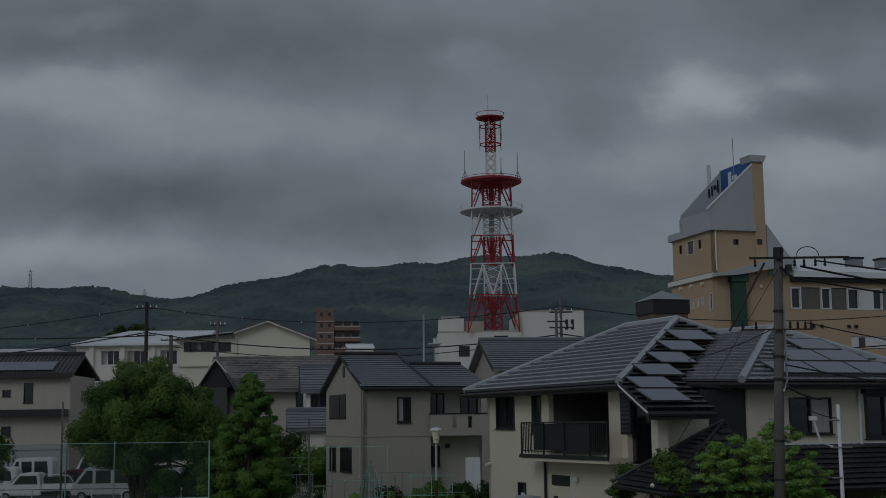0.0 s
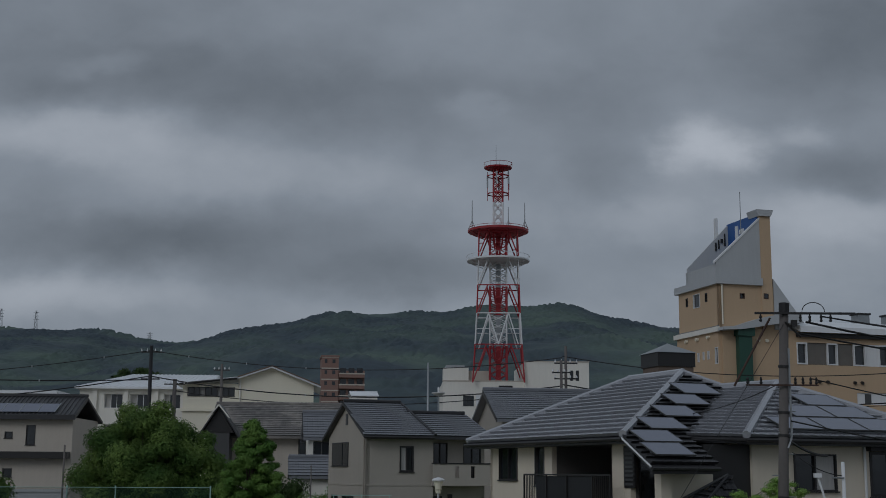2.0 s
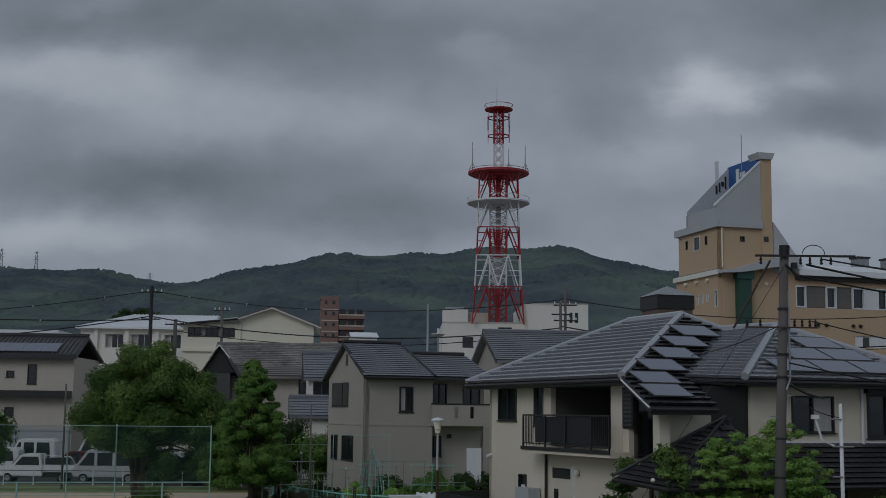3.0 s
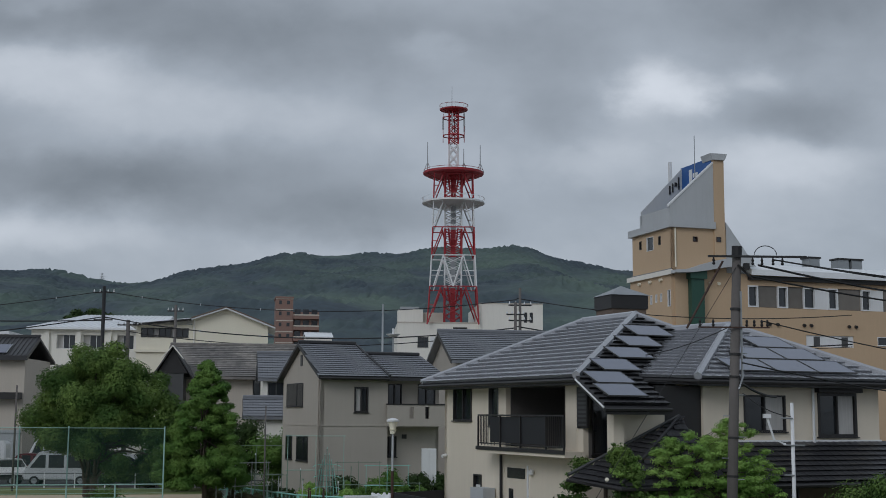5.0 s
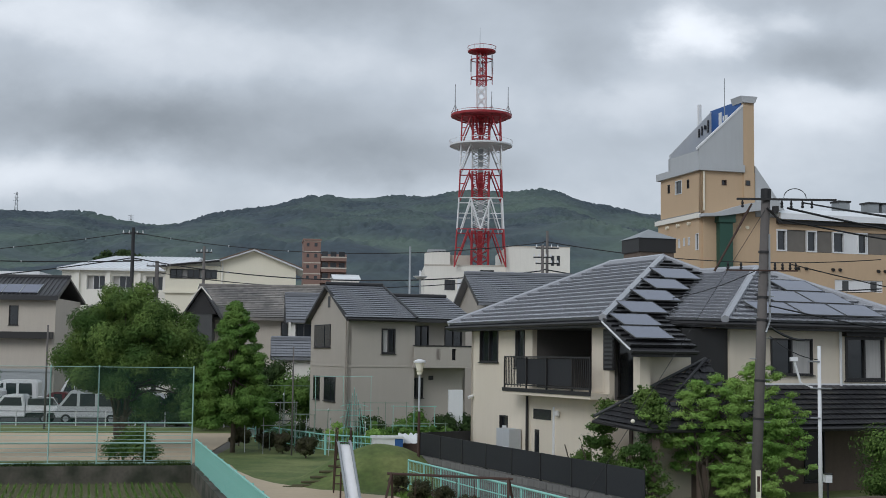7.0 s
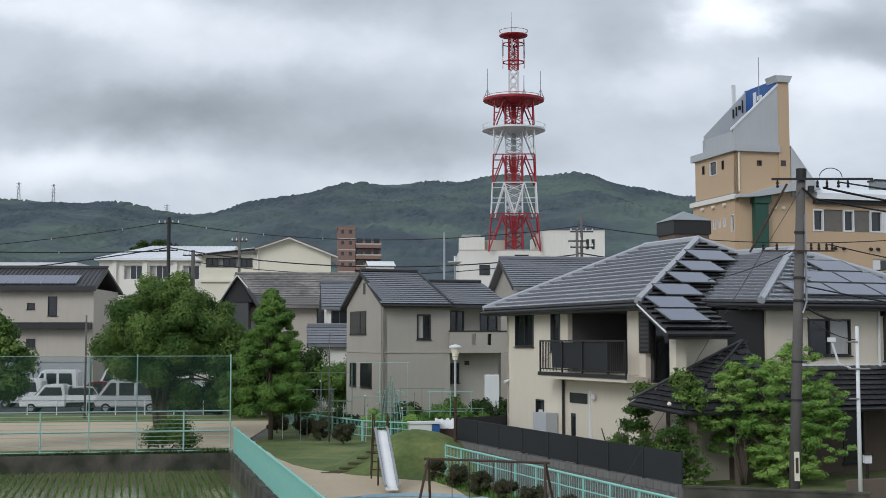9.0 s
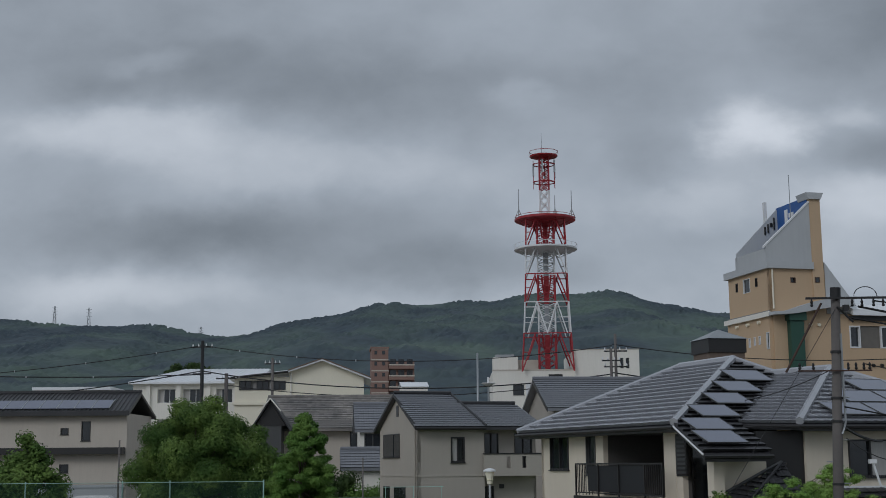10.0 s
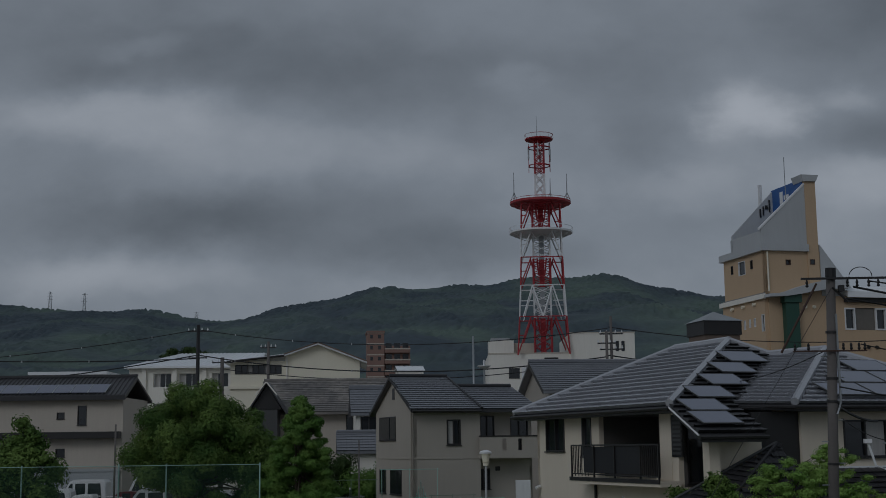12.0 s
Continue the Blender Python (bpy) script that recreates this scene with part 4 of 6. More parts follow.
    ridge_cap(r, (3.0, 2.6, 7.82), (6.3, 2.6, 7.82), "tiledark", 0.1)
    ridge_cap(r, (3.55, -0.5, 6.52), (3.0, 3.7, 8.36), "tiledark", 0.07, "verge_cap")
    part("bargeboard", slab([(-0.26, -0.5, 6.47), (-0.22, -0.5, 6.47), (-0.22, 3.7, 8.33), (-0.26, 3.7, 8.33)], 0.17), M["dark"], r)
    part("bargeboard", slab([(-0.26, 3.7, 8.33), (-0.22, 3.7, 8.33), (-0.22, 7.9, 6.47), (-0.26, 7.9, 6.47)], 0.17), M["dark"], r)
    gutter(h, [(-0.22, -0.56, 6.36), (3.5, -0.56, 6.36)])
    return h


taupe_house()


def gabled_house(name, x, y, yaw, w, d, ev, ridge, wall_mat, roof_key, label, wins=(), over=0.5, tiles=0, base=0.0):
    """A plain house: ridge along its width w, depth d, eaves at ev."""
    h = thing(name, frame_of(x, y, 0, yaw), label, "house")
    holes = [q[:4] for q in wins]
    wall(h, "y", 0, 0, w, base, ev, holes, wall_mat)
    for q in wins:
        window(h, "y", 0, *q[:4], *(q[4:] or ("dark",)))
    for xx in (0.0, w - 0.18):
        part("gable_wall", prism([(0.18, base), (d, base), (d, ev), (d / 2, ridge - 0.15), (0.18, ev)], "x", xx, xx + 0.18), wall_mat, h)
    part("wall", box(0.18, w - 0.18, d - 0.18, d, base, ev), wall_mat, h)
    pk = (ridge - ev) / (d / 2)
    lo = ev - over * pk + 0.12
    r = part("roof", slab([(-over, -over, lo), (w + over, -over, lo), (w + over, d / 2, ridge), (-over, d / 2, ridge)], 0.18), M[roof_key], h)
    part("roof_back", slab([(-over, d / 2, ridge), (w + over, d / 2, ridge), (w + over, d + over, lo), (-over, d + over, lo)], 0.18), M[roof_key], r)
    if tiles:
        tile_slope(r, [(-over, -over, lo + 0.01), (w + over, -over, lo + 0.01), (w + over, d / 2, ridge + 0.01), (-over, d / 2, ridge + 0.01)], roof_key, tiles, 0.34, 0.34, 0.055)
    ridge_cap(r, (-over, d / 2, ridge + 0.08), (w + over, d / 2, ridge + 0.08), roof_key, 0.12)
    for xx in (-over - 0.04, w + over):
        part("bargeboard", slab([(xx, -over, lo + 0.02), (xx + 0.04, -over, lo + 0.02), (xx + 0.04, d / 2, ridge + 0.02), (xx, d / 2, ridge + 0.02)], 0.25), M["dark"], r)
    return h


# grey gabled house between the cream and taupe ones; its left verge faces the park
gabled_house("grey_house", 3.6, 82.0, 10, 9.5, 8.0, 8.1, 10.05, M["siding"], "slate", "grey tiled gabled house behind the taupe one", tiles=60)
gabled_house("old_tiled_house", -16.2, 93.0, 4, 9.6, 9.0, 7.4, 9.6, M["oldwall"], "oldtile", "old house with weathered brown-grey tiled roof", [(5.6, 6.6, 5.6, 6.9)], 0.8, tiles=120)
gabled_house("small_white_house", -8.9, 84.0, 8, 3.4, 5.0, 6.9, 8.5, M["whitewall"], "slate", "small white house with grey tiled roof", [(0.3, 1.4, 5.25, 6.55, "shutter"), (1.7, 2.9, 5.25, 6.55, "shutter")], 0.35, tiles=30)
gabled_house("low_annex", -9.3, 80.5, 8, 3.9, 3.2, 4.5, 5.5, M["whitewall"], "slate", "low white annex with grey tiled roof", [], 0.4, tiles=30)


# dark crossing gable at the end of the old tiled roof
dg = thing("dark_gabled_wing", frame_of(-15.9, 90.6, 0, 4), "dark timbered gable wing of the old house with pale verges", "house")
part("wall", box(-0.75, 0.75, 0.1, 2.4, 0, 7.3), M["shutter"], dg, "dark timber wall")
part("gable", prism([(-1.05, 7.3), (1.05, 7.3), (0, 9.0)], "y", 0.05, 2.4), M["dark"], dg)
dr = part("roof", slab([(-1.45, -0.3, 7.0), (0, -0.3, 9.25), (0, 2.6, 9.25), (-1.45, 2.6, 7.0)], 0.16), M["tiledark"], dg)
part("roof_side", slab([(0, -0.3, 9.25), (1.45, -0.3, 7.0), (1.45, 2.6, 7.0), (0, 2.6, 9.25)], 0.16), M["tiledark"], dr)
for sx in (-1, 1):
    part("verge", tube([(0, -0.34, 9.2), (sx * 0.75, -0.34, 8.3)], 0.05, 6), M["whitewall"], dr, "pale verge board")


# ---- long house with solar roof at the car park ----
def corner_house():
    h = thing("long_house", frame_of(-47.0, 98.0, 0, 2), "long beige two-storey building with dark roof and solar panels", "house")
    ow = M["oldwall"]
    wall(h, "y", 0, 0, 18.6, 3.0, 8.6, [(13.5, 14.1, 7.0, 7.5), (15.1, 15.8, 6.5, 8.0), (13.5, 14.2, 4.1, 4.75)], ow)
    part("wall", box(0.18, 18.42, 7.8, 8, 0, 8.6), ow, h)
    part("wall", box(18.42, 18.6, 0.18, 8, 0, 8.6), ow, h)
    part("wall", box(0, 18.4, 0.02, 0.18, 0, 2.98), M["greywall"], h)
    window(h, "y", 0, 13.5, 14.1, 7.0, 7.5, panes=1)
    window(h, "y", 0, 13.5, 14.2, 4.1, 4.75, panes=1)
    window(h, "y", 0, 15.1, 15.8, 6.5, 8.0, panes=1)
    part("awning", box(0, 18.5, -0.9, 0.0, 5.5, 6.0), M["dark"], h)
    part("wall_trim", box(0, 18.5, -0.05, 0.0, 2.98, 3.2), M["greywall"], h)
    rise = lambda y: 8.75 + (y + 0.7) * 0.432
    r = part("roof", slab([(-0.4, -0.7, rise(-0.7)), (18.9, -0.7, rise(-0.7)), (18.9, 3.0, rise(3)), (-0.4, 3.0, rise(3))], 0.35), M["tiledark"], h, "dark ribbed roof")
    part("roof_back", slab([(-0.4, 3.0, rise(3)), (18.9, 3.0, rise(3)), (18.9, 8.5, 8.6), (-0.4, 8.5, 8.6)], 0.2), M["tiledark"], r)
    part("ridge", box(-0.45, 18.95, 2.85, 3.15, rise(3), rise(3) + 0.18), M["tiledark"], r)
    for k in range(58):
        x = -0.3 + k * 0.333
        part("rib", slab([(x, -0.7, rise(-0.7) + 0.06), (x + 0.09, -0.7, rise(-0.7) + 0.06), (x + 0.09, 2.85, rise(2.85) + 0.06), (x, 2.85, rise(2.85) + 0.06)], 0.06), M["shutter"], r)
    for k in range(13):
        x = -0.2 + k * 1.35
        sm = part("solar_module", slab([(x, -0.45, rise(-0.45) + 0.16), (x + 1.28, -0.45, rise(-0.45) + 0.16), (x + 1.28, 1.1, rise(1.1) + 0.16), (x, 1.1, rise(1.1) + 0.16)], 0.05), M["solar"], r, "blue-grey solar module")
        part("module_rail", slab([(x + 1.28, -0.5, rise(-0.5) + 0.18), (x + 1.35, -0.5, rise(-0.5) + 0.18), (x + 1.35, 1.15, rise(1.15) + 0.18), (x + 1.28, 1.15, rise(1.15) + 0.18)], 0.05), M["steel"], sm)
    return h


corner_house()


# ---- white school-like building with metal roof ----
def white_block():
    h = thing("white_block", frame_of(-44.9, 158.0, 0, 4), "pale flat block with white metal roof and deep window bays", "building")
    ww = M["whitewall"]
    wins = [(3.0, 5.2, 12.2, 13.9), (6.1, 8.5, 12.2, 13.9), (10.2, 12.2, 12.2, 13.9), (3.0, 5.2, 8.6, 10.2), (6.1, 8.5, 8.6, 10.2)]
    wall(h, "y", 0, 0, 14.5, 0, 14.6, wins, ww, 0.8)
    for q in wins:
        window(h, "y", 0.45, q[0], q[1], q[2], q[3], "white", 3, (0,))
    for x in (1.9, 5.65, 9.3):
        part("pier", box(x - 0.25, x + 0.25, -0.35, -0.003, 0, 14.5), ww, h, "projecting white pier")
    part("wall", box(0, 0.8, 0.8, 14, 0, 14.6), ww, h)
    part("wall", box(13.7, 14.5, 0.8, 14, 0, 14.6), ww, h)
    part("wall", box(0.8, 13.7, 13.2, 14, 0, 14.6), ww, h)
    r = part("roof", slab([(-0.5, -0.8, 14.75), (15.6, -0.8, 14.75), (16, 8, 16.9), (5, 8, 16.9)], 0.25), M["metalroof"], h, "white metal hip roof")
    part("roof_side", slab([(-0.5, -0.8, 14.75), (5, 8, 16.9), (5, 14.6, 16.9), (-0.5, 14.6, 14.75)], 0.25), M["metalroof"], r)
    part("roof_top", slab([(5, 8, 16.9), (16, 8, 16.9), (18.4, 14.6, 14.75), (5, 14.6, 14.75)], 0.25), M["metalroof"], r)
    for k in range(22):
        a = k / 21
        part("seam", slab([(-0.2 + a * 15.5, -0.8, 14.81), (-0.12 + a * 15.5, -0.8, 14.81), (5.28 + a * 10.5, 8, 16.96), (5.2 + a * 10.5, 8, 16.96)], 0.08), M["metalroof"], r)
    return h


white_block()


def cream_hall():
    h = thing("cream_hall", frame_of(-29.4, 144.0, 0, 6), "cream hall with a broad low gable and dark clerestory", "building")
    cw = M["creamwall"]
    part("gable_front", prism([(6.1, 0), (14.5, 0), (14.5, 14.3), (9.8, 16.1), (6.1, 14.9)], "y", 0, 0.3), cw, h)
    wall(h, "y", 0.02, 0, 6.08, 0, 14.3, [(0.5, 5.7, 12.9, 13.9)], cw, 0.5)
    window(h, "y", 0.02, 0.5, 5.7, 12.9, 13.9, "dark", 8, (2, 5), deep=0.3)
    part("wall", box(14.2, 14.5, 0.3, 12, 0, 14.2), cw, h)
    part("wall", box(0, 0.3, 0.52, 12, 0, 14.2), cw, h)
    part("lower_ledge", box(-0.2, 14.6, -0.25, 0.0, 11.2, 11.5), cw, h)
    r = part("roof", slab([(9.8, -0.8, 16.35), (15.3, -0.8, 14.2), (15.3, 12.5, 14.2), (9.8, 12.5, 16.35)], 0.25), M["metalroof"], h, "pale metal roof")
    part("roof_side", slab([(-0.6, -0.8, 14.3), (6.0, -0.8, 15.05), (9.8, -0.8, 16.35), (9.8, 12.5, 16.35), (-0.6, 12.5, 14.3)], 0.25), M["metalroof"], r)
    part("verge", slab([(6.0, -0.86, 15.1), (6.0, -0.8, 15.1), (9.8, -0.8, 16.4), (9.8, -0.86, 16.4)], 0.14), M["brownwall"], r, "brown verge board")
    part("verge", slab([(9.8, -0.86, 16.4), (9.8, -0.8, 16.4), (15.3, -0.8, 14.25), (15.3, -0.86, 14.25)], 0.14), M["brownwall"], r, "brown verge board")
    part("drainpipe", tube([(6.3, -0.1, 14.8), (6.3, -0.1, 6)], 0.1), M["whitewall"], h)
    part("eave_gutter", tube([(-0.6, -0.9, 14.15), (6.0, -0.9, 14.85)], 0.12, 6), M["dark"], h)
    return h


cream_hall()


def flat_house():
    h = thing("flat_roofed_house", frame_of(-45.5, 126.0, 0, 3), "small white flat-roofed house behind the long building", "house")
    wall(h, "y", 0, 0, 7.2, 0, 12.0, [(4.4, 6.2, 9.9, 11.2)], M["whitewall"], 0.2)
    window(h, "y", 0, 4.4, 6.2, 9.9, 11.2, "white", 2)
    part("wall", box(7.0, 7.2, 0.2, 6, 0, 12.0), M["whitewall"], h)
    part("roof", box(-0.3, 7.5, -0.4, 6.3, 12.0, 12.3), M["metalroof"], h)
    return h


flat_house()


def apartment():
    h = thing("apartment_block", frame_of(-34.0, 350.0, 0, 8), "brown tiled apartment block with rows of balconies", "building")
    b = M["brownapt"]
    part("stair_tower", box(0, 4.6, 0, 10, 0, 35.5), b, h)
    part("body", box(4.6, 11.8, 1.2, 10, 0, 32.0), b, h)
    part("roof_edge", box(-0.2, 4.8, -0.2, 10.2, 35.5, 36.0), M["brownapt"], h)
    for k in range(11):
        z = 3.0 + k * 3.0
        part("tower_window", box(0.8, 1.5, -0.06, 0.0, z + 0.9, z + 1.9), M["glass"], h)
        part("tower_window", box(2.9, 3.7, -0.06, 0.0, z + 0.9, z + 1.9), M["glass"], h)
        part("tower_band", box(-0.05, 4.65, -0.05, 0.0, z + 2.3, z + 2.6), M["oldwall"], h)
    for k in range(10):
        z = 3.0 + k * 3.0
        bal = part("balcony", box(4.7, 11.7, -0.2, 1.2, z, z + 1.15), b, h)
        part("balcony_trim", box(4.7, 11.75, -0.26, -0.2, z + 0.9, z + 1.25), M["oldwall"], bal)
        for j in range(3):
            part("window", box(5.1 + j * 2.3, 6.7 + j * 2.3, 1.1, 1.2, z + 1.2, z + 2.7), M["glass"], h)
    return h


apartment()
gabled_house("pale_small_house", -22.0, 300.0, 10, 6.0, 6.0, 22.2, 23.2, M["whitewall"], "metalroof", "small pale block in front of the apartments", [], 0.3)


# ---- telephone exchange building and its lattice tower ----
def exchange():
    h = thing("exchange_building", frame_of(-0.6, 203.0, 0, 2), "pale concrete exchange building with stepped flat roofs", "building")
    ww = M["whitewall"]
    wall(h, "y", 0, 0, 12.8, 0, 18.8, [(3.2, 4.9, 15.0, 16.6)], ww, 0.4)
    wall(h, "y", -0.8, 12.8, 23.0, 0, 21.9, [(20.0, 20.5, 19.0, 20.6), (20.9, 21.4, 19.0, 20.6)], ww, 0.4)
    window(h, "y", 0, 3.2, 4.9, 15.0, 16.6, "dark", 3, deep=0.2)
    for s in (20.0, 20.9):
        window(h, "y", -0.8, s, s + 0.5, 19.0, 20.6, "dark", 1, sill=False, deep=0.2)
    part("wall", box(0, 0.4, 0.4, 18, 0, 18.8), ww, h)
    part("wall", box(22.6, 23.0, -0.4, 18, 0, 21.9), ww, h)
    part("wall", box(12.8, 13.2, -0.4, 18, 0, 21.9), ww, h)
    part("roof", box(0.4, 12.8, 0.4, 18, 18.2, 18.5), M["concrete"], h)
    part("roof", box(13.2, 22.6, -0.4, 18, 21.2, 21.4), M["concrete"], h)
    part("penthouse", box(0.2, 4.2, 3, 8, 18.5, 21.2), ww, h)
    part("penthouse", box(4.2, 7.5, 4, 8, 18.5, 20.8), M["oldwall"], h)
    part("tank", box(0.6, 3.6, 4, 6.5, 21.2, 21.7), M["steel"], h)
    part("parapet_trim", box(-0.06, 12.8, -0.06, 0.4, 18.8, 19.0), M["oldwall"], h)
    part("parapet_trim", box(12.74, 23.06, -0.86, -0.4, 21.9, 22.05), M["oldwall"], h)
    part("louvre", fbox(facing("y", 0), 8.8, 11.0, 0, 0.08, 17.6, 18.2), M["dark"], h)
    part("panel", fbox(facing("y", 0), 5.2, 5.9, 0, 0.05, 15.0, 16.7), M["white"], h)
    return h


exchange()


def ring(z, r, n=8, turn=22.5):
    return [Vector((r * math.cos(radians(turn + 360 / n * k)), r * math.sin(radians(turn + 360 / n * k)), z)) for k in range(n)]


def tower():
    t = thing("lattice_tower", frame_of(8.24, 206.0, -0.14, -1.5) @ Matrix.Scale(1.03, 4), "red and white lattice telecom tower with two round platforms", "tower")

    def sq(z, half):
        return [Vector((a * half, b * half, z)) for a, b in ((-1, -1), (1, -1), (1, 1), (-1, 1))]

    # four-legged skirt in painted bands: bottom z, top z, half widths, colour
    bands = [(18.2, 24.05, 3.95, 3.6, "red"), (24.05, 28.9, 3.6, 3.35, "white"), (28.9, 33.3, 3.35, 3.2, "red"), (33.3, 37.3, 3.2, 3.1, "white"), (37.9, 41.8, 3.1, 3.0, "red")]
    for z0, z1, a, b, key in bands:
        lo, hi = sq(z0, a), sq(z1, b)
        for k in range(4):
            part("leg", tube([lo[k], hi[k]], 0.1 if z0 < 30 else 0.07, 8), M[key], t, f"{key} tower leg")
            n = (k + 1) % 4
            part("girt", tube([hi[k], hi[n]], 0.09, 6), M[key], t)
            m = (hi[k] + hi[n]) / 2 if key == "white" else None
            if key == "white" and z0 < 30:
                mid_lo = (lo[k] + lo[n]) / 2
                for q in (0.27, 0.73):
                    part("brace", tube([hi[k].lerp(hi[n], q), mid_lo], 0.12, 6), M[key], t)
                part("brace", tube([hi[k].lerp(hi[n], 0.27), lo[k].lerp(lo[n], 0.08)], 0.1, 6), M[key], t)
                part("brace", tube([hi[k].lerp(hi[n], 0.73), lo[k].lerp(lo[n], 0.92)], 0.1, 6), M[key], t)
                part("girt", tube([lo[k].lerp(hi[k], 0.5), lo[k].lerp(hi[k], 0.5).lerp(lo[n].lerp(hi[n], 0.5), 0.28)], 0.07, 6), M[key], t)
                part("girt", tube([lo[n].lerp(hi[n], 0.5), lo[n].lerp(hi[n], 0.5).lerp(lo[k].lerp(hi[k], 0.5), 0.28)], 0.07, 6), M[key], t)
            else:
                for q, w in ((0.24, 0.0), (0.76, 1.0)):
                    part("brace", tube([hi[k].lerp(hi[n], q), lo[k].lerp(lo[n], w)], 0.11, 6), M[key], t)
                part("girt", tube([lo[k].lerp(hi[k], 0.5), lo[k].lerp(hi[k], 0.5).lerp(lo[n].lerp(hi[n], 0.5), 0.14)], 0.07, 6), M[key], t)
    # slim inner shaft
    for z0, z1, key in ((18.2, 24.05, "red"), (24.05, 28.9, "white"), (28.9, 33.3, "red"), (33.3, 37.5, "white"), (37.5, 42.0, "red")):
        half = 1.3
        for k, (p, q) in enumerate(zip(sq(z0, half), sq(z1, half))):
            part("shaft_leg", tube([p, q], 0.17 if key == "red" else 0.12, 8), M[key], t)
        lo, hi = sq(z0, half), sq(z1, half)
        for k in range(4):
            n = (k + 1) % 4
            steps = 4
            for i in range(steps):
                a0, a1 = i / steps, (i + 1) / steps
                p, q = lo[k].lerp(hi[k], a0), lo[n].lerp(hi[n], a1)
                p2, q2 = lo[n].lerp(hi[n], a0), lo[k].lerp(hi[k], a1)
                part("lacing", tube([p, q], 0.07, 5), M[key], t)
                part("lacing", tube([p2, q2], 0.07, 5), M[key], t)
        part("cable_tray", box(-0.4, 0.4, -0.3, 0.3, z0, z1), M["red" if key == "red" else "steel"], t, "cable tray inside the shaft")
    for z0, z1, rr, key in ((21.9, 24.05, 2.1, "red"), (30.9, 33.3, 1.9, "red"), (39.6, 42.0, 2.2, "red")):
        pts = ring(z1, rr, 8)
        for p in pts:
            part("bracket", tube([p, Vector((p.x * 0.6, p.y * 0.6, z0))], 0.12, 5), M[key], t)
    # platforms
    for z, r, key in ((37.55, 4.95, "white"), (42.25, 4.8, "red")):
        pf = part("platform", lathe([(r * 0.3, z - 0.45), (r * 0.6, z - 0.35), (r * 0.97, z - 0.2), (r, z - 0.15), (r, z + 0.1 + 0.1 * (key == "red")), (r * 0.98, z + 0.12 + 0.1 * (key == "red")), (0.5, z + 0.14 + 0.3 * (key == "red"))], 20), M[key], t, f"{key} round platform")
        if key == "white":
            part("handrail", tube([*ring(z + 0.75, r, 20, 0), ring(z + 0.75, r, 20, 0)[0]], 0.03, 5), M["white"], pf)
            for p in ring(z + 0.3, r, 20, 0):
                part("stanchion", tube([p, p + Vector((0, 0, 0.45))], 0.03, 5), M["white"], pf)
        else:
            part("handrail", tube([*ring(z + 0.5, r * 0.98, 20, 0), ring(z + 0.5, r * 0.98, 20, 0)[0]], 0.04, 5), M["red"], pf)
        for p in ring(z - 0.3, r * 0.9, 8):
            part("strut", tube([p, Vector((p.x * 0.42, p.y * 0.42, z - 1.3))], 0.06, 5), M[key], pf)
    # upper mast
    for z0, z1, key in ((42.4, 46.9, "white"), (46.9, 52.5, "red")):
        half, steps = 0.72, 3 if key == "white" else 5
        lo, hi = sq(z0, half), sq(z1, half)
        for k in range(4):
            n = (k + 1) % 4
            part("mast_leg", tube([lo[k], hi[k]], 0.14, 6), M[key], t)
            for i in range(steps):
                a0, a1 = i / steps, (i + 1) / steps
                part("lacing", tube([lo[k].lerp(hi[k], a0), lo[n].lerp(hi[n], a1)], 0.08, 5), M[key], t)
                part("lacing", tube([lo[n].lerp(hi[n], a0), lo[k].lerp(hi[k], a1)], 0.08, 5), M[key], t)
    for z in (48.3, 51.2):
        part("arm_ring", tube([*ring(z, 1.75, 8), ring(z, 1.75, 8)[0]], 0.12, 5), M["red"], t)
    part("top_platform", lathe([(0.9, 52.1), (2.2, 52.45), (2.25, 52.65), (0.4, 52.7)], 14), M["red"], t, "red top platform")
    part("top_rail", tube([*ring(53.3, 2.3, 10), ring(53.3, 2.3, 10)[0]], 0.05, 5), M["red"], t)
    for p in ring(52.6, 2.3, 10):
        part("stanchion", tube([p, p + Vector((0, 0, 0.7))], 0.04, 5), M["white"], t)
    for a in (5, 85, 170, 262, 345):
        p = Vector((1.7 * math.cos(radians(a)), 1.7 * math.sin(radians(a)), 0))
        part("panel_antenna", box(p.x - 0.13, p.x + 0.13, p.y - 0.1, p.y + 0.1, 49.0 + a / 400, 51.0 + a / 400), M["steel"], t, "slim grey panel antenna")
        part("antenna_pipe", tube([p + Vector((0, 0, 47.3)), p + Vector((0, 0, 52.0))], 0.05, 5), M["red"], t)
    part("lightning_rod", tube([(-0.3, 0, 52.6), (-0.3, 0, 56.4)], 0.06, 6, None, 0.02), M["steel"], t)
    for x, y, top in ((-4.1, -1, 47.1), (1.6, -1, 46.0), (4.2, -0.6, 46.8)):
        wp = part("whip_antenna", tube([(x, y, 42.4), (x, y, top)], 0.09, 6, None, 0.05), M["steel"], t)
        for dx in (-0.6, 0.6):
            part("stay", tube([(x, y, 43.9), (x + dx, y + 0.2, 42.4)], 0.05, 5), M["steel"], wp)
    return t


tower()


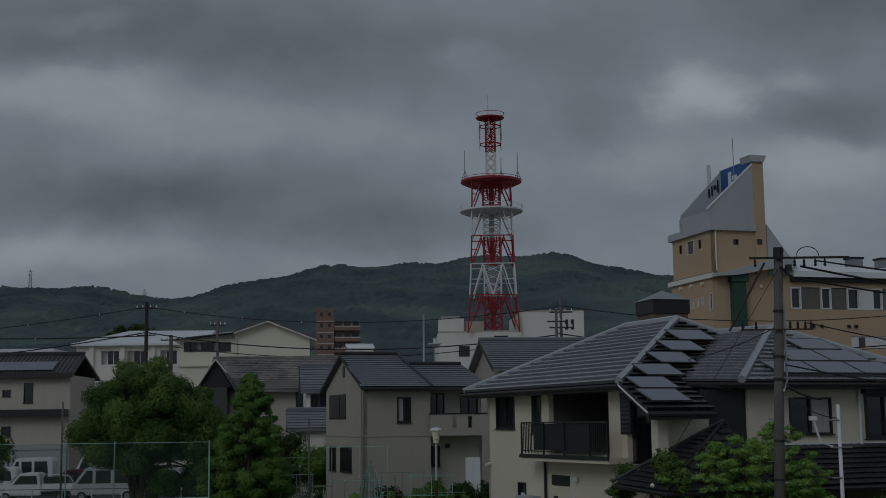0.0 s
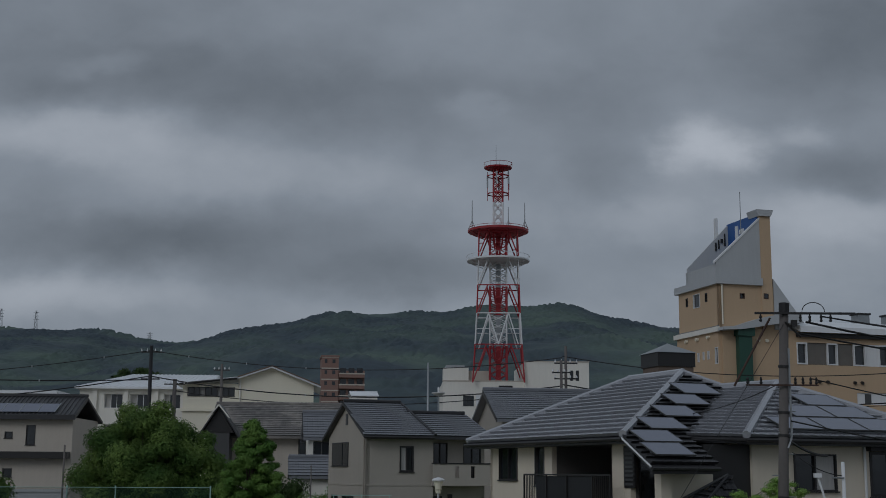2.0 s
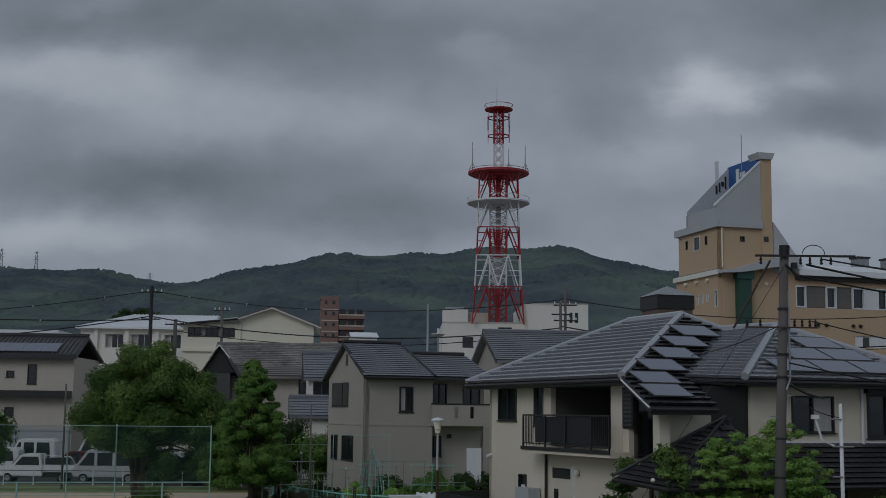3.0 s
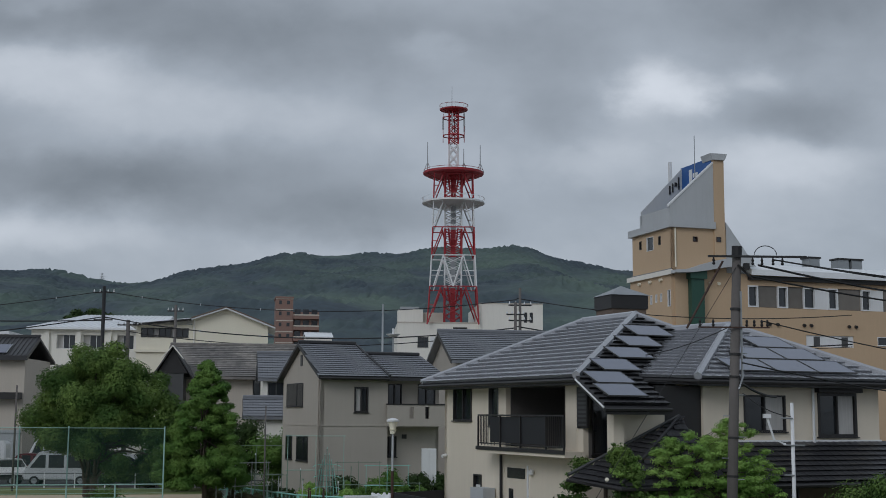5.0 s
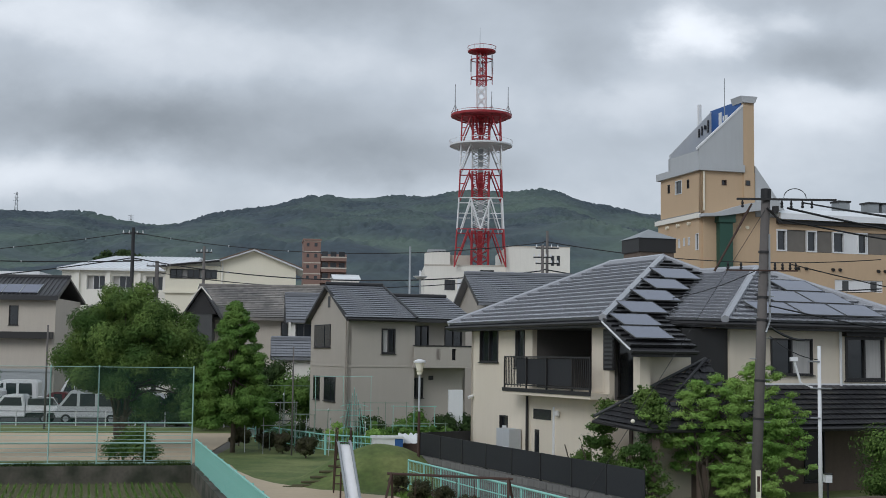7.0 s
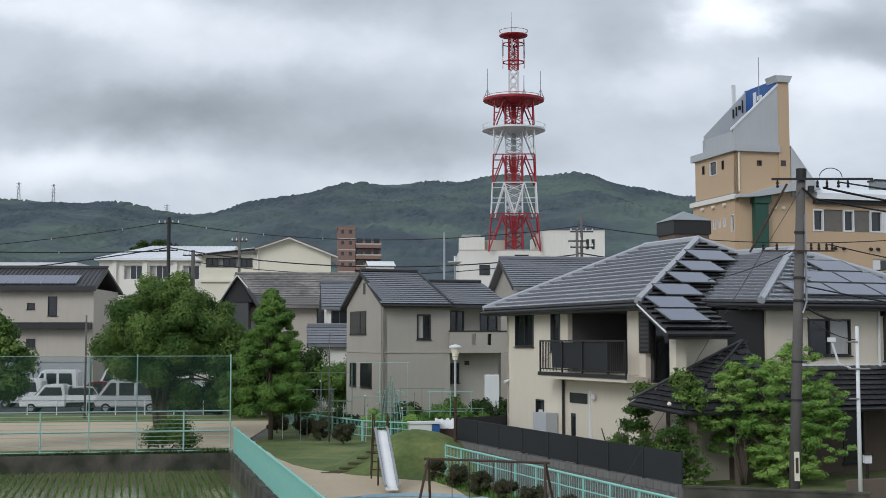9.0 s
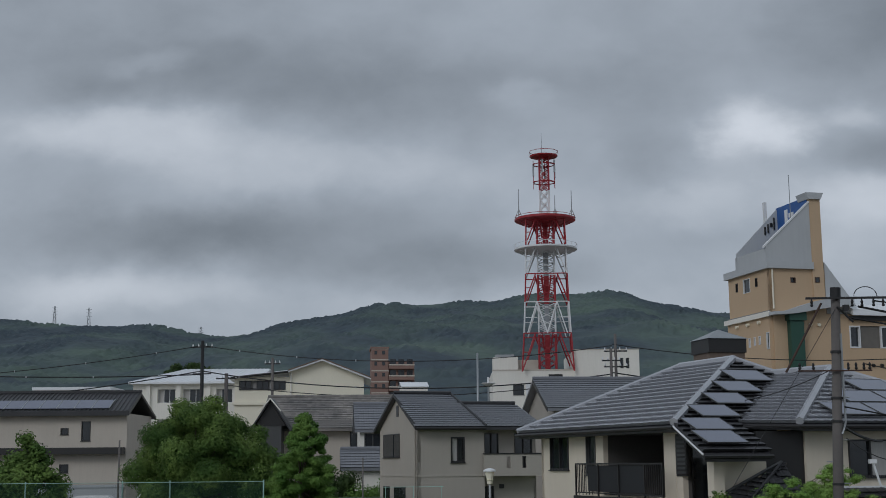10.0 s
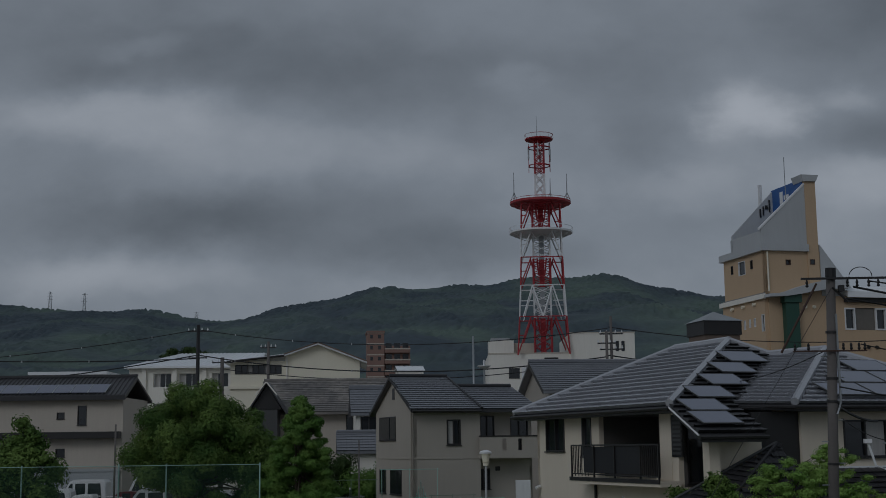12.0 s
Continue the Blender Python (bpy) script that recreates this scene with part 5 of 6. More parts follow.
# ---- tan commercial building with a wedge-shaped roof sign ----
def tan_building():
    h = thing("tan_building", frame_of(22.56, 106.0, 0, 16), "tan tiled commercial building with a grey wedge-shaped roof screen", "building")
    tw = M["tanwall"]
    H1, H2 = 16.55, 20.25
    # upper block
    sm = [(1.95, 2.4, 19.1, 19.55)]
    wall(h, "y", 0, 0, 5.1, H1, H2, sm, tw, 0.3)
    for q in sm:
        window(h, "y", 0, *q, "rust", 1, sill=False, deep=0.15)
    window(h, "y", -0.15, 4.1, 4.55, 19.15, 19.6, "rust", 1, sill=False, deep=-0.005)
    lw = [(3.35, 4.6, 18.7, 19.9), (5.6, 6.0, 19.0, 19.75), (2.0, 2.4, 19.0, 19.75)]
    wall(h, "x", 0, 0, 7.4, H1, H2, lw, tw, 0.3)
    for q in lw:
        window(h, "x", 0, *q, "white" if q[1] - q[0] > 1 else "dark", 1, sill=False, deep=0.12)
    part("wall", box(4.8, 5.1, 0.3, 7.4, H1, H2), tw, h)
    part("wall", box(0.3, 4.8, 7.1, 7.4, H1, H2), tw, h)
    part("cornice", box(-0.3, 4.0, -0.3, 7.7, H2, H2 + 0.6), M["greywall"], h, "grey cornice band")
    part("corner_pipe", tube([(0.25, -0.12, 20.2), (0.25, -0.12, 16.9)], 0.07), M["creamwall"], h)
    # wedge screen walls and pillar
    part("pillar", box(3.95, 4.95, -0.15, 1.2, H1, 26.2), tw, h, "tan pillar carrying the roof screen")
    part("pillar_cap", prism([(3.8, 26.2), (4.95, 26.2), (5.2, 26.75), (3.6, 26.75)], "y", -0.35, 1.4), M["greywall"], h)
    part("front_screen", prism([(-0.2, 20.85), (3.95, 20.85), (3.95, 25.9), (-0.2, 22.1)], "y", -0.1, 0.1), M["greywall"], h, "grey sloping front screen")
    part("screen_edge", slab([(-0.35, -0.15, 22.15), (3.95, -0.15, 26.08), (3.95, 0.16, 26.08), (-0.35, 0.16, 22.15)], 0.18), M["white"], h)
    part("side_screen", prism([(0.1, 20.85), (5.6, 20.85), (5.6, 21.95), (0.1, 21.95)], "x", -0.15, 0.05), M["greywall"], h, "low grey side parapet")
    rear = part("rear_screen", prism([(-0.15, 20.85), (3.85, 20.85), (3.85, 26.35), (-0.15, 22.3)], "y", 5.2, 5.4), M["greywall"], h, "grey sloping rear screen")
    for x, w, z, hh in ((2.55, 0.12, 24.0, 0.75), (2.85, 0.1, 24.2, 0.8), (3.1, 0.22, 24.75, 0.35), (3.45, 0.1, 24.5, 1.1)):
        part("sign_mark", box(x, x + w, 5.1, 5.2, z, z + hh), M["dark"], rear, "dark bar in place of a sign letter")
    sign = part("sign_panel", box(3.85, 3.95, 0.15, 5.4, 20.85, 26.45), M["blue"], h, "blue sign panel between the screens")
    part("sign_mark", box(3.79, 3.85, 3.3, 3.8, 24.8, 26.0), M["white"], sign, "white bar in place of a sign letter")
    part("sign_mark", box(3.79, 3.85, 2.3, 3.1, 25.2, 25.6), M["white"], sign, "white bar in place of a sign letter")
    part("stair_screen", prism([(5.1, 16.6), (8.4, 16.6), (5.1, 20.9)], "y", -0.05, 0.25), M["greywall"], h, "grey sloping side screen")
    part("antenna_mast", tube([(2.9, 5.6, 20.6), (2.9, 5.6, 26.4)], 0.09), M["steel"], h)
    part("antenna", box(2.78, 3.02, 5.45, 5.75, 25.2, 27.0), M["white"], h, "white cellular antenna")
    part("lightning_rod", tube([(3.1, 1.5, 21.0), (3.1, 1.5, 28.6)], 0.035, 5), M["steel"], h)
    # lower block
    slots = [(5.0, 5.4, 13.7, 15.0), (3.4, 3.75, 14.0, 14.8), (2.5, 2.8, 14.1, 14.8), (1.6, 1.95, 14.1, 14.8), (0.1, 0.6, 13.6, 15.0)]
    wall(h, "x", -0.15, 0, 7.6, 0, H1, [q for q in slots], tw, 0.3)
    for q in slots:
        window(h, "x", -0.15, *q, "white", 1, sill=False, deep=0.12)
    row, s = [], 7.0
    spec = [(1.0, 0), (1.9, 1), (1.0, 0), (1.55, 1), (1.2, 0), (1.25, 2), (1.0, 0), (2.4, 1), (1.0, 0), (1.25, 2), (2.0, 1), (1.0, 0), (1.25, 2), (2.2, 1), (1.0, 0), (1.6, 1)]
    wall(h, "y", -0.15, 0.15, 30, 0, H1, [(7.0, 28.6, 13.75, 15.6)] + [(12.6, 17.4, 10.5, 11.5), (19.8, 22.2, 10.75, 11.5)], tw, 0.3)
    strip = part("window_strip", box(7.0, 28.6, 0.06, 0.12, 13.75, 15.6), M["glass"], h, "ribbon of dark windows")
    for w, kind in spec:
        if s + w > 28.6:
            break
        if kind == 2:
            part("blind_panel", box(s, s + w, -0.12, 0.06, 13.75, 15.6), M["white"], strip, "white blank panel")
        elif kind == 0:
            bm = bmesh.new()
            for a, b, c, d in ((s, s + w, 13.75, 13.87), (s, s + w, 15.48, 15.6), (s, s + 0.1, 13.87, 15.48), (s + w - 0.1, s + w, 13.87, 15.48)):
                box(a, b, -0.2, 0.06, c, d, bm)
            part("sash", bm, M["white"], strip, "white window sash")
        else:
            part("glass", box(s + 0.02, s + w - 0.02, 0.0, 0.06, 13.78, 15.57), M["brownglass"], strip)
        s += w
    lowp = part("low_window", box(12.6, 17.4, -0.05, 0.05, 10.5, 11.5), M["white"], h, "white panelled low window")
    for a in (13.4, 16.2):
        part("glass", box(a, a + 0.6, -0.09, -0.05, 10.6, 11.4), M["shutter"], lowp)
    window(h, "y", -0.15, 19.8, 22.2, 10.75, 11.5, "white", 2)
    for a in (3.4, 4.2, 9.0, 9.8, 12.4, 13.1, 16.9, 17.6):
        part("vent", tube([(a, -0.35, 12.3 if a > 5 else 15.6), (a, -0.1, 12.35 if a > 5 else 15.65)], 0.14), M["dark" if a > 5 else "creamwall"], h)
    for a in (1.6, 3.6, 5.6):
        part("vent", tube([(-0.4, a, 15.9), (-0.1, a, 15.95)], 0.14), M["creamwall"], h)
    dk = part("duct", box(1.35, 2.55, -0.75, -0.16, 9, 16.0), M["greenpipe"], h, "dark green vertical duct")
    part("duct_hood", box(1.2, 2.75, -0.9, -0.1, 15.9, 16.6), M["greenpipe"], dk)
    # sweeping canopy edge
    arc = [(-0.3, 16.55), (0.6, 16.6), (1.6, 16.85), (2.6, 17.2), (3.7, 17.5), (5.0, 17.75), (7.0, 17.85), (7.0, 17.1), (5.0, 17.0), (3.7, 16.8), (2.6, 16.58), (1.4, 16.4), (-0.3, 16.3)]
    part("canopy", prism(arc, "y", -1.2, 0.0), M["greywall"], h, "curved grey canopy edge")
    part("string_course", box(-0.4, -0.15, -0.3, 7.8, 16.25, 16.65), M["whitewall"], h)
    part("roof", box(-0.1, 30, 0.1, 7.6, H1, H1 + 0.25), M["concrete"], h)
    part("parapet", slab([(7.0, -0.9, 16.9), (30, -0.9, 16.9), (30, 0.6, 17.5), (7.0, 0.6, 17.5)], 0.5), M["metalroof"], h, "pale sloping metal parapet")
    # solid dark strip in place of the shade below the parapet
    part("eave_shadow_gap", box(7.0, 30, -0.5, -0.16, 16.05, 16.4), M["dark"], h)
    part("wall", box(29.7, 30, 0.15, 7.4, 0, H1), tw, h)
    part("wall", box(0.15, 29.7, 7.4, 7.6, 0, H1), tw, h)
    part("roof_vault", prism([(20, 16.9), (23, 17.9), (27, 18.3), (30, 17.9), (30, 16.9)], "y", 1.0, 7), M["metalroof"], h, "curved pale roof hood")
    for k, a in enumerate((14.2, 17.2, 18.6)):
        un = part("rooftop_unit", box(a, a + 1.1, 1.5, 2.6, 17.3, 18.4), M["steel"], h, "rooftop ventilation unit")
        part("unit_cap", box(a - 0.1, a + 1.2, 1.4, 2.7, 18.4, 18.55), M["dark"], un)
    return h


tan_building()


def cupola():
    c = thing("brown_roof_turret", frame_of(14.5, 88.0, 0, 16), "square brown turret with a pale pyramid cap", "turret")
    part("base", box(0, 2.6, 0, 2.6, 0, 11.9), M["brownwall"], c)
    part("band", box(-0.1, 2.7, -0.1, 2.7, 11.9, 12.85), M["dark"], c)
    bm = bmesh.new()
    vs = [bm.verts.new(p) for p in ((-0.2, -0.2, 12.85), (2.8, -0.2, 12.85), (2.8, 2.8, 12.85), (-0.2, 2.8, 12.85), (1.3, 1.3, 13.6))]
    for i in range(4):
        bm.faces.new((vs[i], vs[(i + 1) % 4], vs[4]))
    bm.faces.new(vs[3::-1])
    part("cap", bm, M["steel"], c)
    return c


cupola()


# ---- park: fences, play equipment, lamp ----
def along_line(a, b):
    a, b = Vector((*a, 0)), Vector((*b, 0))
    return frame_of(a.x, a.y, 0, math.degrees(math.atan2(b.y - a.y, b.x - a.x))), (b - a).length


net_mat = bpy.data.materials.new("green_sports_net")
net_mat.use_nodes = True
nb = net_mat.node_tree.nodes["Principled BSDF"]
nb.inputs["Base Color"].default_value = (0.02, 0.07, 0.05, 1)
nb.inputs["Roughness"].default_value = 0.8
nb.inputs["Alpha"].default_value = 0.14


def net_fence():
    m, L = along_line((-9.5, 52.75), (-34.0, 47.45))
    f = thing("net_fence", m, "tall green ball-stop net on mint posts above a rail fence", "fence")
    step, n = 1.86, 13
    tall = finish("tall_post", tube([(0, 0, 0.0), (0, 0, 3.98)], 0.028, 8), M["palemint"])
    short = finish("short_post", tube([(0, 0, 0.0), (0, 0, 1.72)], 0.035, 8), M["palemint"])
    wire = finish("rail_wire", tube([(0, 0, 0), (step, 0, 0)], 0.009, 5), M["palemint"])
    railm = finish("rail", tube([(0, 0, 0), (step, 0, 0)], 0.028, 6), M["palemint"])
    for k in range(n + 1):
        is_tall = k % 5 not in (1, 4)
        o = new("tall_post" if is_tall else "short_post", tall if is_tall else short)
        o.parent, o.location = f, (k * step, 0, 0.05)
        if k == n:
            break
        for z in (0.12, 0.92, 1.72):
            o = new("rail", railm)
            o.parent, o.location = f, (k * step, 0.01, z + 0.02)
        for j in range(9):
            o = new("rail_wire", wire)
            o.parent, o.location = f, (k * step, -0.02, 0.24 + j * 0.165)
    part("top_cable", tube([(0, 0, 3.96), (n * step, 0, 3.98)], 0.012, 6), M["palemint"], f)
    part("net", box(0.03, n * step, 0.03, 0.034, 1.72, 3.95), net_mat, f, "fine translucent green netting")
    return f


net_fence()


def picket_fence():
    m, L = along_line((-9.25, 52.2), (-1.3, 22.0))
    f = thing("mint_fence", m, "mint green picket fence between paddy and path", "fence")
    pk = finish("picket", box(0, 0.055, -0.012, 0.012, 0.1, 1.06), M["teal"])
    for k in range(int(L / 0.115)):
        o = new("picket", pk)
        o.parent, o.location = f, (k * 0.115, 0, 0.03)
    for z in (0.22, 0.98):
        part("rail", box(0, L, 0.013, 0.05, z, z + 0.05), M["teal"], f)
    part("top_rail", box(0, L, -0.03, 0.03, 1.07, 1.12), M["teal"], f)
    for k in range(int(L / 2) + 1):
        part("post", box(k * 2.0, k * 2.0 + 0.06, 0.02, 0.08, 0.0, 1.13), M["teal"], f)
    return f


picket_fence()


def rail_fence(a, b, label, high=1.1, step=1.5, rails=(0.3, 0.7)):
    m, L = along_line(a, b)
    f = thing("mint_railing", m, label, "railing", "mint railings in the park")
    n = max(1, round(L / step))
    ps = finish("post", tube([(0, 0, 0.0), (0, 0, high)], 0.03, 8), M["teal"])
    for k in range(n + 1):
        o = new("post", ps)
        o.parent, o.location = f, (k * L / n, 0, 0.0)
    part("top_rail", tube([(0, 0, high), (L, 0, high)], 0.032, 8), M["teal"], f)
    for z in rails:
        part("rail", tube([(0, 0, z * high), (L, 0, z * high)], 0.02, 6), M["teal"], f)
    bar = finish("bar", tube([(0, 0, rails[0] * high), (0, 0, high)], 0.006, 5), M["teal"])
    for k in range(int(L / 0.14)):
        o = new("bar", bar)
        o.parent, o.location = f, (0.07 + k * 0.14, 0, 0)
    return f


rail_fence((-0.58, 43.3), (6.2, 24.6), "mint green tube railing along the park edge")
rail_fence((-9.4, 68.5), (-7.1, 63.2), "mint green railing behind the lawn", 0.95)
rail_fence((-7.05, 63.1), (-4.6, 59.0), "mint green railing behind the azaleas", 0.95)
rail_fence((-4.55, 58.95), (-1.9, 57.0), "mint green railing below the vegetable garden", 0.95)

# block wall under the cream house garden, with dark screen panels on it
m, L = along_line((-0.2, 46.85), (5.45, 32.3))
rw = tagged(part("garden_wall", box(0, L, -0.1, 0.1, 0, 1.0), M["garden_concrete"]), "stained concrete garden wall", "wall", kind="structure")
rw.matrix_world = m
blk = finish("block", box(0.0, 0.385, -0.125, -0.1, 0.0, 0.185), M["garden_concrete"])
for r in range(5):
    for k in range(int(L / 0.4)):
        o = new("block", blk)
        o.parent, o.location = rw, (k * 0.4 + (0.2 if r % 2 and k < int(L / 0.4) - 1 else 0.0), 0.0, 0.01 + r * 0.197)
sc = thing("screen_fence", m, "charcoal panel screen fence on the garden wall", "fence")
for k in range(8):
    w = L / 8
    p = part("panel", box(k * w + 0.03, (k + 1) * w - 0.03, -0.02, 0.02, 1.03, 1.8), M["black_panel"], sc)
    part("post", box(k * w - 0.03, k * w + 0.03, -0.035, 0.035, 1.0, 1.8), M["dark"], sc)
m, L = along_line((-0.2, 46.95), (1.8, 48.6))
sc2 = thing("screen_fence", m, "short charcoal screen fence beside the house corner", "fence")
part("panel", box(0, L, -0.02, 0.02, 0.9, 1.8), M["black_panel"], sc2)
part("footing", box(0, L, -0.06, 0.06, 0.0, 0.9), M["concrete"], sc2)
run_wall("street_wall", (5.5, 32.35), (9.6, 30.9), 0, 0.95, 0.15, M["oldconcrete"], "low concrete block wall along the lane", "wall")
run_wall("street_wall_cap", (5.45, 32.37), (9.65, 30.88), 0.952, 1.0, 0.2, M["oldconcrete"], "weathered coping of the low wall", "wall")
run_wall("lane_wall", (9.9, 33.6), (16.5, 36.4), 0, 1.0, 0.15, M["brownwall"], "brown garden wall along the lane", "wall")
sheet("garden", [(-0.1, 46.8), (5.5, 32.4), (9.7, 31.0), (18, 35), (18, 60), (2, 60)], 0.5, M["grass"], "raised garden plot of the cream house", 0.5)


# grassy mound with log steps
def mound():
    bm = bmesh.new()
    rings, seg = 14, 40
    vs = []
    for i in range(rings + 1):
        a = i / rings
        for k in range(seg):
            t = 2 * math.pi * k / seg
            r = a * (1 + 0.08 * noise.noise(Vector((math.cos(t) * 2, math.sin(t) * 2, 4))))
            z = 1.38 * (0.5 + 0.5 * math.cos(math.pi * min(a, 1))) ** 0.8 + 0.08 * noise.noise(Vector((math.cos(t) * r * 4, math.sin(t) * r * 4, 1)))
            vs.append(bm.verts.new((3.5 * r * math.cos(t), 3.2 * r * math.sin(t), z if i < rings else -0.02)))
    for i in range(rings):
        for k in range(seg):
            n = (k + 1) % seg
            bm.faces.new((vs[i * seg + k], vs[(i + 1) * seg + k], vs[(i + 1) * seg + n], vs[i * seg + n]))
    ob = part("grass_mound", bm, M["grass"], smooth=True)
    ob.location = (-1.55, 46.4, 0.035)
    return tagged(ob, "low grassy play mound with worn sides", "mound", kind="structure")


mound()
steps = thing("log_steps", frame_of(-4.55, 44.6, 0, 0), "dark log steps up the mound", "steps")
for k in range(6):
    x, y = k * 0.30, k * 0.13
    up = 1.38 * (0.5 + 0.5 * math.cos(math.pi * min(1, math.hypot((x - 3.0) / 3.5, (y - 1.8) / 3.2)))) ** 0.8
    part("log", tube([(x - 0.34, y + 0.05, up + 0.03), (x + 0.34, y - 0.07, up + 0.06)], 0.045, 7), M["mossy_log"], steps)


def slide():
    s = thing("slide", frame_of(-2.15, 39.0, 0, 8.5), "stainless park slide with rust-brown supports", "slide")
    a, b = Vector((0, 0.1, 0.2)), Vector((0, 3.5, 1.6))
    bed = bmesh.new()
    path = [Vector((0, -0.35, 0.17)), a, a.lerp(b, 0.5), b, Vector((0, 4.0, 1.62))]
    for p, q in zip(path, path[1:]):
        slab([(-0.18, p.y, p.z), (0.18, p.y, p.z), (0.18, q.y, q.z), (-0.18, q.y, q.z)], 0.03, bed)
    part("chute", bed, M["chute"], s, "pale worn steel chute")
    for x in (-0.2, 0.2):
        part("side", tube([(x, p.y, p.z + 0.1) for p in path], 0.045, 8), M["steel"], s)
    for x in (-0.24, 0.24):
        part("support", tube([(x * 1.25, 3.95, 0.0), (x * 0.9, 3.6, 2.1)], 0.026, 7), M["rust"], s)
        part("ladder_side", tube([(x, 4.9, 0.0), (x, 4.05, 2.1)], 0.026, 7), M["rust"], s)
        part("handle", tube([(x * 0.9, 3.6, 2.15), (x, 4.05, 2.15)], 0.03, 7), M["rust"], s)
        part("brace", tube([(x, 1.9, 0.0), (x, 1.9, 0.92)], 0.03, 7), M["rust"], s)
    for k in range(6):
        part("rung", tube([(-0.24, 4.82 - k * 0.1, 0.25 + k * 0.28), (0.24, 4.82 - k * 0.1, 0.25 + k * 0.28)], 0.022, 6), M["rust"], s)
    return s


slide()


def swing():
    s = thing("swing_set", frame_of(-0.75, 28.4, 0, -20), "rust-brown tube swing frame", "swing")
    part("top_bar", tube([(-0.1, 0, 2.0), (2.75, 0.0, 2.0)], 0.028, 8), M["rust"], s)
    for x in (0.0, 2.65):
        for dy in (-0.7, 0.7):
            part("leg", tube([(x, 0, 2.02), (x + (0.2 if x else -0.2), dy, 0.0)], 0.03, 8), M["rust"], s)
    for x in (0.75, 1.7):
        for d in (-0.2, 0.2):
            part("chain", tube([(x + d, 0, 1.96), (x + d, 0, 0.5)], 0.008, 5), M["rust"], s)
        part("seat", box(x - 0.24, x + 0.24, -0.1, 0.1, 0.46, 0.5), M["dark"], s)
    return s


swing()
pit = tagged(part("sandpit_edge", tube([(2.4 * math.cos(t / 20 * 2 * math.pi), 1.9 * math.sin(t / 20 * 2 * math.pi), 0.03) for t in range(21)], 0.08, 8), material("pale_blue_kerb_paint", (0.25, 0.38, 0.46), 0.8, stain=(1, 0.25))), "worn pale blue rounded sandpit kerb", "sandpit")
pit.location = (-1.4, 36.0, 0.04)


def park_lamp():
    l = thing("park_lamp", frame_of(-0.27, 46.0, 0, 0), "park lamp with a cream cone shade on a rusty pole", "lamp")
    part("pole_foot", tube([(0, 0, 0.0), (0, 0, 2.6)], 0.05, 10), M["rust"], l, "rusty lower pole")
    part("pole", tube([(0, 0, 2.6), (0, 0, 3.95)], 0.038, 10), M["greywall"], l)
    part("collar", lathe([(0.09, 3.9), (0.1, 4.0), (0.14, 4.05)], 12), M["creamwall"], l)
    part("shade", lathe([(0.1, 4.04), (0.17, 4.32), (0.15, 4.32), (0.08, 4.06)], 16), M["creamwall"], l, "cream translucent shade")
    part("cap", lathe([(0.22, 4.32), (0.23, 4.37), (0.15, 4.42), (0.04, 4.45)], 16), M["white"], l)
    return l


park_lamp()

# ---- shrubs ----
for k in range(8):
    a = k / 7
    shrub("azalea", -0.85 + 4.75 * a, 42.2 - 13.2 * a, 0, 0.37 + 0.04 * (k % 3), 0.72, 6000, 0.034, M["leaf_brown"], "clipped round azalea bush beside the railing", 40 + k)
for k, (x, y, r) in enumerate(((-9.2, 64, 0.6), (-7.4, 61.5, 0.6), (-6.6, 59.5, 0.5), (-5.3, 57.0, 0.55), (-1.2, 49.5, 0.8), (0.2, 50.5, 0.7), (-8.2, 66, 0.5))):
    shrub("azalea", x, y, 0, r, 0.95, 8000, 0.05, M["leaf_brown"], "clipped round azalea bush on the lawn", 60 + k)
shrub("court_bush", -12.1, 53.9, 0, 1.2, 1.2, 9000, 0.055, M["leaf"], "loose green bush behind the net fence", 71)
tree("garden_shrub", 4.75, 37.6, 0.45, 1.6, 0.03, spray_clumps([(0.0, 0.45, 0.75, 0.42), (0.1, 1.15, 0.55, 0.35), (0.25, 1.9, 0.35, 0.4), (0.55, 2.5, 0.22, 0.3)], 72), 12000, 0.045, M["leaf"], "tall airy green shrub by the back door", 72, 0, cat="shrub", stems=3, flat=0.7)
tree("garden_shrub", 6.0, 36.4, 0.45, 1.5, 0.03, spray_clumps([(0.0, 0.5, 0.85, 0.5), (-0.1, 1.3, 0.55, 0.4), (0.35, 2.3, 0.4, 0.35), (0.2, 3.0, 0.28, 0.3)], 73), 13000, 0.045, M["leaf"], "dark airy shrub under the porch roof", 73, 0, cat="shrub", stems=3, flat=0.7)
shrub("lane_shrub", 13.2, 35.6, 0.4, 1.7, 2.5, 22000, 0.045, M["leaf"], "rounded shrub with reddish tips by the lane wall", 74, 26)
shrub("lane_shrub", 15.6, 36.6, 0.4, 1.4, 2.2, 16000, 0.045, M["leaf_dark"], "dark rounded shrub by the lane wall", 75, 20)
for k, (x, y, r, z) in enumerate(((-6.8, 76, 1.9, 3.9), (-9.4, 77, 1.8, 3.9), (-12.8, 77, 1.7, 3.2), (-4.6, 75, 1.2, 2.2), (-11.5, 78, 1.6, 2.6), (-2.6, 63.4, 0.9, 1.5), (-0.6, 63.8, 1.0, 1.7), (0.9, 64.6, 0.9, 1.6), (2.0, 65.5, 0.9, 1.7), (-7.2, 65.0, 0.9, 1.2), (-5.8, 64.0, 0.8, 1.2))):
    shrub("garden_bush", x, y, 0, r, z, int(5000 * r * r), 0.085, M["leaf_dark" if k % 3 else "leaf_mid"], "overgrown green bush in the vegetable garden", 80 + k, 18)

